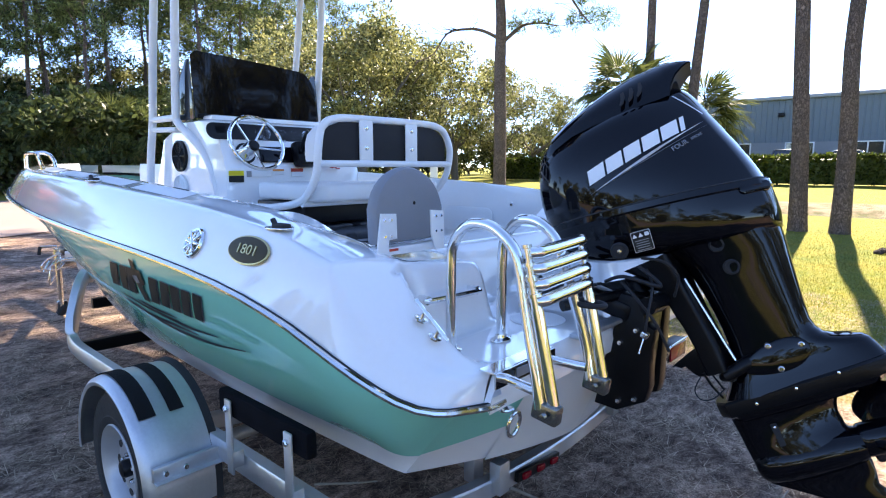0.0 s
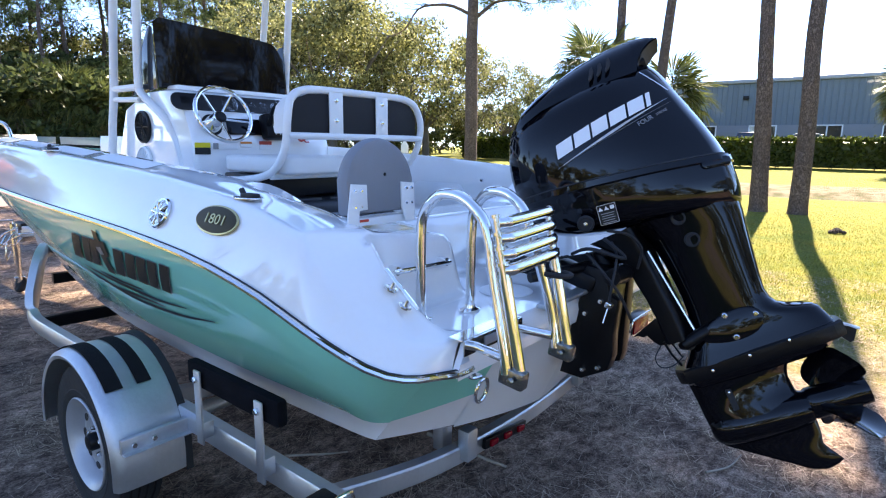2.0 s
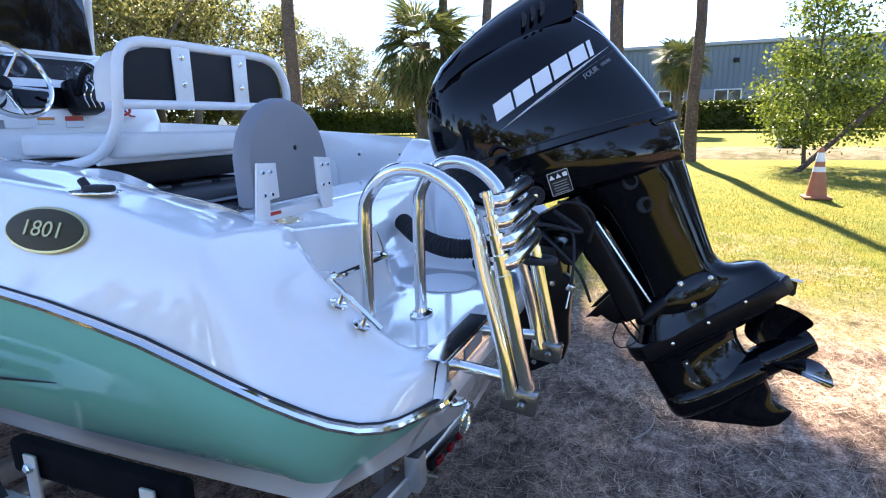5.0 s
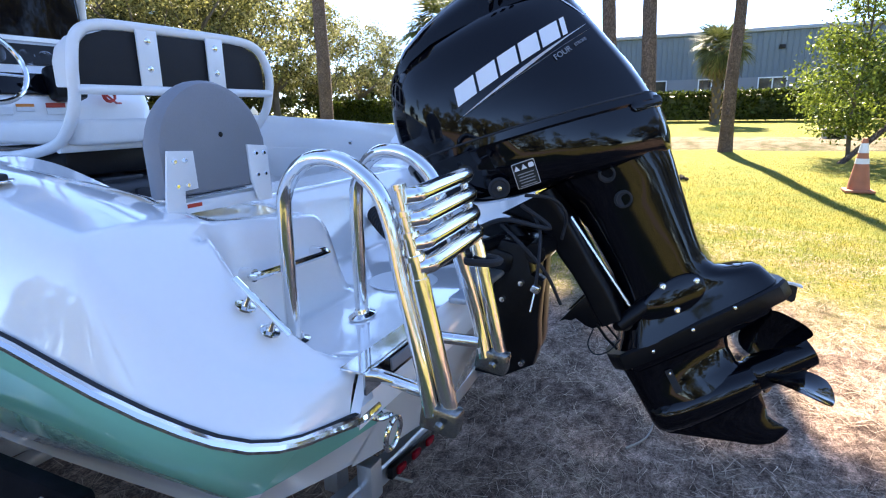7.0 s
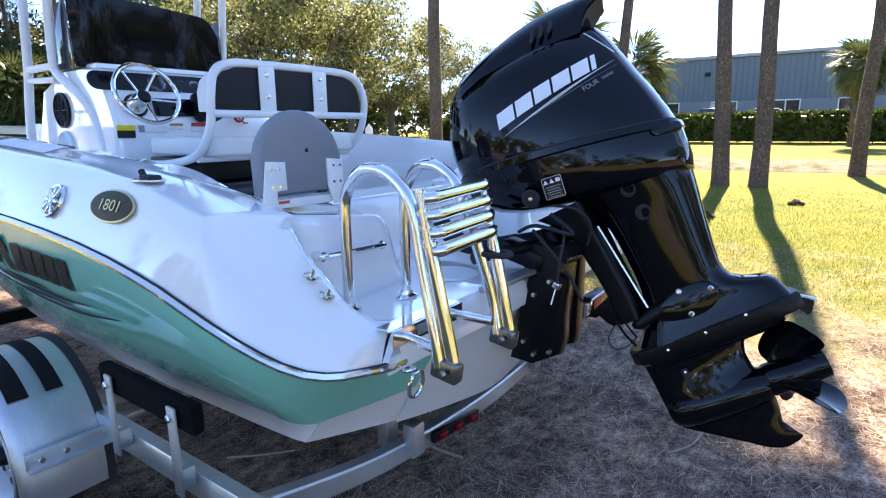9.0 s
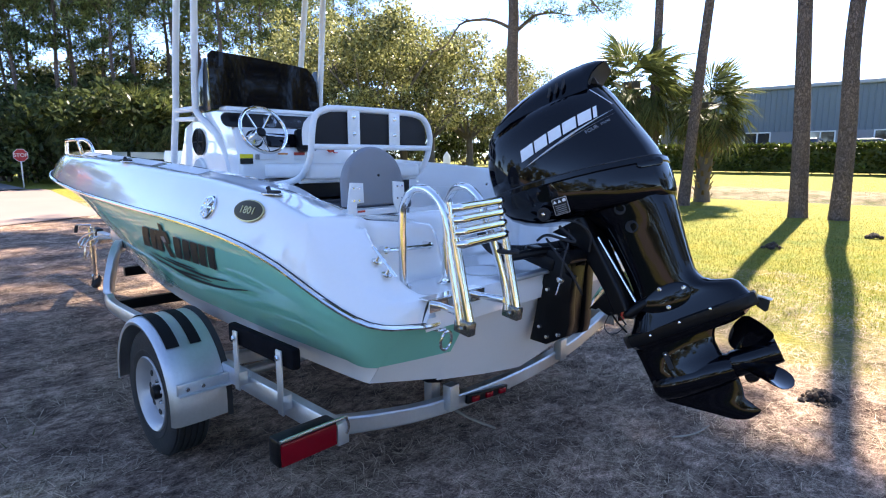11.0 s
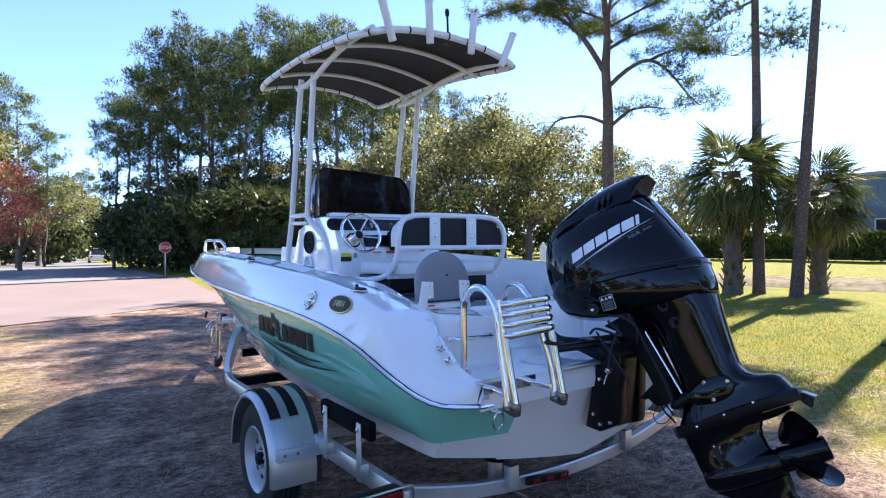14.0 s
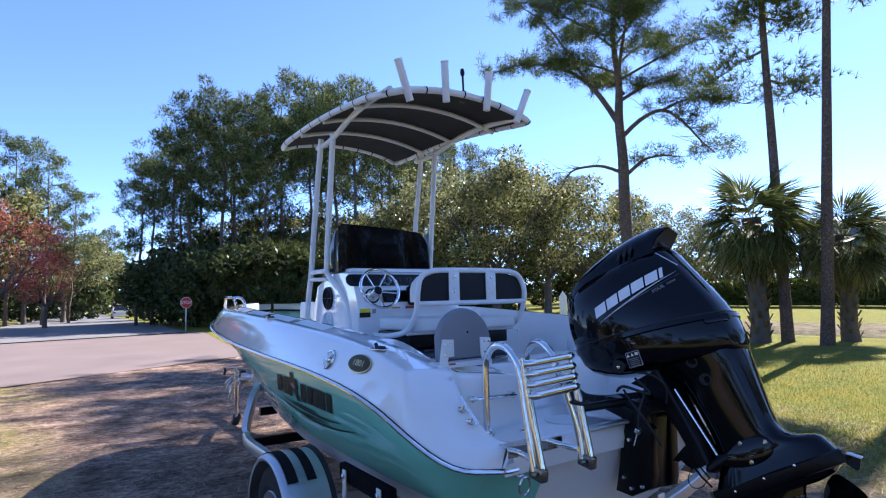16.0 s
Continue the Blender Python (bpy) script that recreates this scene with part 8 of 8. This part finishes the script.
# ---- hedge ----
def hedge(x, y0, y1, h, label):
    r = np.random.default_rng(int(abs(y0 * 7)) + 3)
    t = thing("hedge", (x, (y0 + y1) / 2, ground_z(x, 0)), label, "hedge")
    n = int((y1 - y0) * 850)
    c = np.column_stack([r.uniform(-0.55, 0.55, n), r.uniform(y0, y1, n), r.uniform(0.04, 1, n) ** 0.8 * h])
    shell = r.random(n) < 0.7
    c[shell, 0] = np.sign(c[shell, 0]) * (0.5 + 0.08 * r.normal(size=shell.sum()))
    top = r.random(n) < 0.3
    c[top, 2] = h + 0.06 * r.normal(size=top.sum())
    c[:, 0] += x
    c[:, 2] += np.array([ground_z(x, y) for y in c[:, 1]])
    v, f = leaves(c, 0.21, r)
    raw("hedge_leaves", v, f, HEDGE_LEAF, t, smooth=False)
    # a plain dark box fills the hedge behind its leaves
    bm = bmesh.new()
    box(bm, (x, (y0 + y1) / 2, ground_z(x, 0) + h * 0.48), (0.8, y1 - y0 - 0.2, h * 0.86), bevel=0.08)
    part("hedge_core", bm, DARK_LEAF, t, "solid dark box filling the hedge")
    k = 0
    while y0 + k * 0.8 < y1:
        yy = y0 + k * 0.8
        z = ground_z(x, yy)
        bm = bmesh.new()
        tube(bm, [(x, yy, z - 0.1), (x + 0.25 * math.cos(k), yy + 0.25 * math.sin(k), z + h * 0.8)], [0.03, 0.012], 6)
        part("stem", bm, OAK_BARK, t)
        k += 1
    return t


hedge(31.0, -34.0, 24.0, 1.4, "clipped boxy green hedge along the car park")
hedge(22.5, 27.0, 42.0, 0.7, "low hedge in front of the oaks")

# ---- building ----
METAL_WALL = surface("blue_grey_metal_siding", (0.12, 0.155, 0.175), 0.45, 0.1, vary=0.10, scale=0.3, fine=4, coord="position")
BLOCK = surface("grey_block_wall", (0.21, 0.215, 0.22), 0.8, vary=0.10, scale=0.6, fine=14, bump=0.2, coord="position")
ROOF_TRIM = surface("grey_trim_metal", (0.26, 0.29, 0.32), 0.4, 0.3, vary=0.08, coord="position")
WHITE_PAINT = surface("white_frame_paint", (0.72, 0.72, 0.70), 0.45, vary=0.06)
BX, BY0, BY1 = 50.0, -70.0, 21.0
bz = ground_z(BX, 0)
building = thing("warehouse", (BX, -20, bz), "blue-grey metal-sided warehouse with a block base and white windows", "building")
bm = bmesh.new()
y = BY0
prof = []
while y < BY1:
    for dy, dx in ((0.0, 0.0), (0.22, 0.0), (0.25, -0.05), (0.31, -0.05), (0.34, 0.0)):
        prof.append((BX + dx, y + dy))
    y += 0.40
wall_top = bz + 5.85
loft(bm, [[Vector((x, yy, bz + 2.45)) for x, yy in prof], [Vector((x, yy, wall_top)) for x, yy in prof]], closed=False, caps=False)
part("metal_siding", bm, METAL_WALL, building, "ribbed blue-grey siding", sharp=20)
bm = bmesh.new()
box(bm, (BX + 10, (BY0 + BY1) / 2, bz + 2.9), (19.8, BY1 - BY0 - 0.3, 5.6))
part("building_core", bm, METAL_WALL, building)
bm = bmesh.new()
box(bm, (BX - 0.02, (BY0 + BY1) / 2, bz + 1.2), (0.3, BY1 - BY0, 2.5), bevel=0.02)
part("block_base", bm, BLOCK, building, "grey block base wall")
bm = bmesh.new()
box(bm, (BX - 0.1, (BY0 + BY1) / 2, wall_top + 0.05), (0.35, BY1 - BY0 + 0.4, 0.28), bevel=0.03)
part("eave_gutter", bm, ROOF_TRIM, building, "eave gutter")
bm = bmesh.new()
slab(bm, [(BX - 0.1, wall_top + 0.15), (BX + 20, wall_top + 1.6), (BX + 20, wall_top + 1.4), (BX - 0.1, wall_top)], Matrix(((1, 0, 0, 0), (0, 0, 1, BY0), (0, 1, 0, 0), (0, 0, 0, 1))), BY1 - BY0)
part("roof", bm, ROOF_TRIM, building)
for wy in (17.5, 13.0, 8.6, 4.3, 0.0, -4.2, -8.4, -12.6, -17, -21.5, -26, -31):
    bm = bmesh.new()
    for s in (-1, 0, 1):
        box(bm, (BX - 0.2, wy + s * 0.95, bz + 1.75), (0.1, 0.09, 1.35), bevel=0.01)
    for z in (1.1, 2.4):
        box(bm, (BX - 0.2, wy, bz + z), (0.1, 1.99, 0.09), bevel=0.01)
    win = part("window_frame", bm, WHITE_PAINT, building, "white window frame")
    for s in (-1, 1):
        bm = bmesh.new()
        box(bm, (BX - 0.175, wy + s * 0.475, bz + 1.75), (0.02, 0.87, 1.22))
        part("pane", bm, WINDOW, win)
for wy in (-4.6, 10.0, -19.0):
    bm = bmesh.new()
    box(bm, (BX - 0.18, wy, bz + 4.6), (0.25, 0.42, 0.3), bevel=0.03)
    part("wall_light", bm, BLACK_SATIN, building, "dark wall-pack light")
bm = bmesh.new()
slab(bm, [(BX - 2.4, bz + 2.75), (BX - 0.1, bz + 3.1), (BX - 0.1, bz + 2.9), (BX - 2.4, bz + 2.55)], Matrix(((1, 0, 0, 0), (0, 0, 1, 14.4), (0, 1, 0, 0), (0, 0, 0, 1))), 3.4)
for s in (0.1, 3.3):
    tube(bm, [(BX - 2.3, 14.4 + s, bz), (BX - 2.3, 14.4 + s, bz + 2.6)], 0.06, 8)
part("entrance_canopy", bm, surface("blue_canopy_metal", (0.08, 0.16, 0.30), 0.4, 0.2), building, "blue metal entrance canopy")


# ---- vehicles ----
CAR_GLASS = WINDOW


def car(name, paint, label, tall, L=4.7):
    """A parked vehicle: body, cabin glass, wheels, lamps. Nose along +x, at the origin."""
    t = thing(name, (0, 0, 0), label, "car")
    bm = bmesh.new()
    rows = []
    for y, k in ((-0.9, 0.94), (-0.86, 0.99), (-0.6, 1.0), (0.6, 1.0), (0.86, 0.99), (0.9, 0.94)):
        rows.append([Vector((x * k, y, 0.55 + (z - 0.55) * k)) for x, z in [(-L / 2, 0.35), (-L / 2 - 0.03, 0.7), (-L / 2 + 0.05, 0.98), (-L / 2 + 0.4, 1.02), (L / 2 - 1.2, 1.0), (L / 2 - 0.35, 0.88), (L / 2, 0.68), (L / 2 + 0.02, 0.4), (L / 2 - 0.2, 0.28), (-L / 2 + 0.2, 0.28)]])
    loft(bm, rows)
    body = part("body", bm, paint, t, sharp=45)
    h = tall
    bm = bmesh.new()
    rows = []
    for y, k in ((-0.82, 0.0), (-0.70, 1.0), (0.70, 1.0), (0.82, 0.0)):
        rows.append([Vector((x0 + (x1 - x0) * k, y, 1.0 + (z - 1.0) * k)) for x0, x1, z in ((-L / 2 + 0.25, -L / 2 + 0.45, 1.0), (-L / 2 + 0.25, -L / 2 + 0.75, h - 0.03), (0.0, 0.0, h), (0.55, 0.25, h - 0.03), (L / 2 - 1.15, L / 2 - 1.35, 1.0))])
    loft(bm, rows)
    part("cabin_glass", bm, CAR_GLASS, t, sharp=30)
    bm = bmesh.new()
    box(bm, ((-L / 2 + 1.0) * 0.5 + 0.0, 0, h + 0.0), (L * 0.40, 1.36, 0.06), bevel=0.03)
    part("roof", bm, paint, t)
    bm = bmesh.new()
    for s in (-1, 1):
        for p, q in (((-L / 2 + 0.3, 1.0), (-L / 2 + 0.72, h - 0.02)), ((0.45, 1.0), (0.2, h - 0.02)), ((L / 2 - 1.2, 1.0), (0.3, h - 0.02)), ((-0.55, 1.0), (-0.55, h - 0.02))):
            tube(bm, [(p[0], s * 0.83, p[1]), (q[0], s * 0.71, q[1])], 0.035, 6)
    part("pillars", bm, paint, t)
    for sx in (-1, 1):
        for sy in (-1, 1):
            bm = bmesh.new()
            lathe(bm, [(0.2, -0.1), (0.31, -0.1), (0.33, -0.07), (0.33, 0.07), (0.31, 0.1), (0.2, 0.1)], frame_at((sx * (L / 2 - 0.9), sy * 0.84, 0.33), (1 * sy, 0, 0), (0, 0, 1)), 20)
            wh = part("wheel", bm, TYRE, t)
            bm = bmesh.new()
            lathe(bm, [(0.0, 0.06), (0.06, 0.06), (0.18, 0.03), (0.21, 0.08), (0.21, 0.0)], frame_at((sx * (L / 2 - 0.9), sy * 0.86, 0.33), (1, 0, 0) if sy < 0 else (-1, 0, 0), (0, 0, 1)), 20)
            part("rim", bm, BRIGHT, wh)
    for s in (-1, 1):
        bm = bmesh.new()
        box(bm, (-L / 2 - 0.0, s * 0.7, 0.8), (0.08, 0.25, 0.16), bevel=0.03)
        part("tail_light", bm, RED_LENS, t)
        bm = bmesh.new()
        box(bm, (L / 2 - 0.05, s * 0.65, 0.68), (0.12, 0.32, 0.14), bevel=0.04)
        part("headlight", bm, DIAL, t)
    return t


PAINT_SILVER = surface("silver_car_paint", (0.5, 0.51, 0.52), 0.2, 0.5, vary=0.06, coat=0.6)
PAINT_WHITE = surface("white_car_paint", (0.78, 0.78, 0.77), 0.2, vary=0.04, coat=0.6)
PAINT_GREY = surface("dark_grey_car_paint", (0.10, 0.105, 0.12), 0.2, 0.4, vary=0.08, coat=0.6)


def park(t, x, y, turn):
    t.matrix_basis = Matrix.Translation((x, y, ground_z(x, y))) @ Matrix.Rotation(radians(turn), 4, "Z")


park(car("parked_van", PAINT_WHITE, "white van parked in front of the warehouse", 1.95, 5.0), 43.5, -9.2, 178)
park(car("parked_car", PAINT_SILVER, "silver car parked in front of the warehouse", 1.65), 43.5, 4.6, 2)
park(car("parked_suv", PAINT_GREY, "dark grey sport utility vehicle parked by the warehouse", 1.78), 43.5, 8.2, 182)
park(car("parked_suv", PAINT_SILVER, "silver sport utility vehicle parked by the warehouse", 1.75), 43.5, 14.5, 178)
park(car("parked_pickup", PAINT_WHITE, "white pickup on the far road", 1.8, 5.3), 4.6, 82.0, 88)

# ---- stop sign, mailbox post, cone, culvert, sapling, mole hill ----
STOP_RED = surface("stop_sign_red", (0.42, 0.02, 0.025), 0.4, vary=0.08)
sx, sy = from_eye(10.0, 34.5)
sz = ground_z(sx, sy)
sign = thing("stop_sign", (sx, sy, sz), "red octagonal stop sign on a metal post", "street sign")
bm = bmesh.new()
box(bm, (sx, sy, sz + 0.85), (0.06, 0.04, 1.9), bevel=0.008)
part("post", bm, ALU, sign)
face = frame_at((sx, sy - 0.03, sz + 1.55), (0.8, 0.064, 0), (0, 0, 0.8))
for rad_o, dz, mt, nm in ((0.32, 0.0, WHITE_PAINT, "sign_border"), (0.30, 0.004, STOP_RED, "sign_face")):
    bm = bmesh.new()
    slab(bm, [(rad_o * math.cos(radians(22.5 + 45 * k)), rad_o * math.sin(radians(22.5 + 45 * k))) for k in range(8)], face @ Matrix.Translation((0, 0, dz)), 0.004)
    part(nm, bm, mt, sign)
part("sign_letters", text_mesh("STOP", 0.24, face @ Matrix.Translation((0, 0, 0.010)), 0.001), WHITE_PAINT, sign, "white letters STOP")
# white marker post behind the boat
px, py = from_eye(46.0, 23.0)
pz = ground_z(px, py)
mark = thing("marker_post", (px, py, pz), "white pointed wooden marker post", "post")
bm = bmesh.new()
slab(bm, [(-0.14, 0), (0.14, 0), (0.14, 1.25), (0.0, 1.45), (-0.14, 1.25)], frame_at((px, py, pz), (0.7, -0.7, 0), (0, 0, 1)), 0.1, 0.01)
part("board", bm, WHITE_PAINT, mark)

cone = thing("traffic_cone", (8.7, -2.6, ground_z(8.7, -2.6)), "faded orange traffic cone with two white bands on the grass", "traffic cone")
CONE = surface("faded_orange_rubber", (0.40, 0.14, 0.07), 0.7, vary=0.2, fine=60, bump=0.1)
BAND = surface("white_reflective_band", (0.75, 0.75, 0.72), 0.5, vary=0.1, fine=60)
cm = Matrix.Translation(cone.location)
bm = bmesh.new()
box(bm, cm @ Vector((0, 0, 0.02)), (0.38, 0.38, 0.04), bevel=0.015)
part("base", bm, CONE, cone)
bm = bmesh.new()
lathe(bm, [(0.15, 0.03), (0.145, 0.06), (0.035, 0.78), (0.03, 0.79), (0.02, 0.79), (0.02, 0.7)], cm, 24, caps=False)
part("cone_body", bm, CONE, cone)
for z0, z1 in ((0.42, 0.50), (0.58, 0.72)):
    bm = bmesh.new()
    lathe(bm, [(0.1462 - 0.1528 * (z0 - 0.06) / 1.0 + 0.003, z0), (0.1462 - 0.1528 * (z1 - 0.06) / 1.0 + 0.003, z1)], cm, 24, caps=False)
    part("reflective_band", bm, BAND, cone)

STONE = surface("pale_concrete_block", (0.42, 0.40, 0.37), 0.85, vary=0.15, scale=3, fine=30, bump=0.25)
cx, cy = 19.6, -3.9
culvert = thing("culvert", (cx, cy, ground_z(cx, cy)), "small concrete culvert mouth in the sandy bank", "culvert")
bm = bmesh.new()
cz = ground_z(cx, cy)
for dy in (-0.24, 0.24):
    box(bm, (cx, cy + dy, cz + 0.08), (0.3, 0.16, 0.36), bevel=0.02)
box(bm, (cx, cy, cz + 0.27), (0.3, 0.64, 0.08), bevel=0.02)
part("headwall", bm, STONE, culvert)
bm = bmesh.new()
lathe(bm, [(0.17, -0.3), (0.19, -0.3), (0.19, 0.1), (0.17, 0.1), (0.165, -0.3), (0.0, -0.29)], frame_at((cx - 0.1, cy, cz + 0.07), (0, -1, 0), (0, 0, 1)), 20, caps=False)
part("pipe", bm, RUBBER, culvert)

sap = thing("staked_sapling", (12.6, -3.0, ground_z(12.6, -3.0)), "young broadleaf tree held up by a leaning timber prop", "tree")
sb = Vector((13.4, -3.25, ground_z(13.4, -3.25)))
bm = bmesh.new()
tube(bm, smooth_line([sb - Vector((0, 0, 0.1)), sb + Vector((0.03, 0.05, 1.0)), sb + Vector((0.0, -0.05, 2.2)), sb + Vector((0.1, -0.1, 3.4))], 4), [0.05 - 0.0028 * k for k in range(13)], 8)
part("trunk", bm, OAK_BARK, sap, sharp=80)
for k in range(10):
    az = k * 2.4
    bm = bmesh.new()
    tube(bm, smooth_line([sb + Vector((0, 0, 0.9 + 0.22 * k)), sb + Vector((0.4 * math.cos(az), 0.4 * math.sin(az), 1.2 + 0.24 * k)), sb + Vector((0.95 * math.cos(az), 0.95 * math.sin(az), 1.4 + 0.25 * k))], 3), [0.018 - 0.002 * q for q in range(7)], 5)
    part("branch", bm, OAK_BARK, sap, sharp=80)
bm = bmesh.new()
tube(bm, [(12.6, -2.95, ground_z(12.6, -3) - 0.05), (13.1, -4.9, ground_z(13, -5) + 1.9)], 0.06, 8)
part("prop_pole", bm, BARK, sap, "leaning timber prop")
rs = np.random.default_rng(77)
cs = []
for k in range(120):
    az, rr, z = rs.uniform(0, 6.28), 1.55 * rs.uniform(0.02, 1.0) ** 0.5, rs.uniform(0.65, 2.75)
    rr *= 0.55 + 0.45 * math.sin(math.pi * min(1.0, (z - 0.4) / 2.4))
    if k > 88:
        z, rr = rs.uniform(2.9, 4.4), rs.uniform(0.2, 1.1)
    c0 = np.array([sb.x + rr * math.cos(az), sb.y - 0.35 - 0.25 * (z > 2.8) + rr * math.sin(az), sb.z + z])
    cs.append(c0 + rs.normal(size=(130, 3)) * np.array([0.20, 0.20, 0.12]))
v, f = leaves(np.concatenate(cs), 0.095, rs)
raw("leaves", v, f, LIME_LEAF, sap, smooth=False)

MUD = surface("dark_dug_soil", (0.042, 0.03, 0.025), 0.95, vary=0.5, scale=14, fine=60, bump=0.6)
for mx, my, ms in ((1.75, -0.80, 0.11), (7.4, 0.9, 0.14), (9.3, -0.1, 0.15)):
    rs = np.random.default_rng(int(mx * 10))
    bm = bmesh.new()
    mz = soil_z(mx, my)
    for k in range(40):
        q = rs.normal(size=2) * ms * 0.36
        hgt = max(0.0, ms * 0.55 - abs(np.hypot(*q)) * 0.6)
        bmesh.ops.create_icosphere(bm, subdivisions=1, radius=ms * rs.uniform(0.12, 0.28), matrix=Matrix.Translation((mx + q[0], my + q[1], mz + hgt)))
    tagged(part("mole_hill", bm, MUD), "small dark heap of dug soil on the lawn", "soil heap")

# a bare pale stick and twigs under the stern
WOOD = surface("weathered_stick", (0.30, 0.25, 0.20), 0.8, vary=0.25, scale=12, fine=80, bump=0.3)
for pts, rr in (([(0.05, 0.86), (0.065, 0.70), (0.045, 0.55), (0.05, 0.38)], 0.011), ([(-0.55, 1.25), (-0.42, 1.12), (-0.33, 1.05)], 0.007), ([(0.62, -0.35), (0.74, -0.42), (0.90, -0.44)], 0.006)):
    bm = bmesh.new()
    line = smooth_line([Vector((x, y, soil_z(x, y) + rr + 0.006)) for x, y in pts], 4)
    tube(bm, line, [rr * (1.0 - 0.4 * k / (len(line) - 1)) for k in range(len(line))], 8)
    tagged(part("fallen_stick", bm, WOOD, sharp=80), "pale bare stick lying on the pine straw", "stick", group="sticks on the ground")
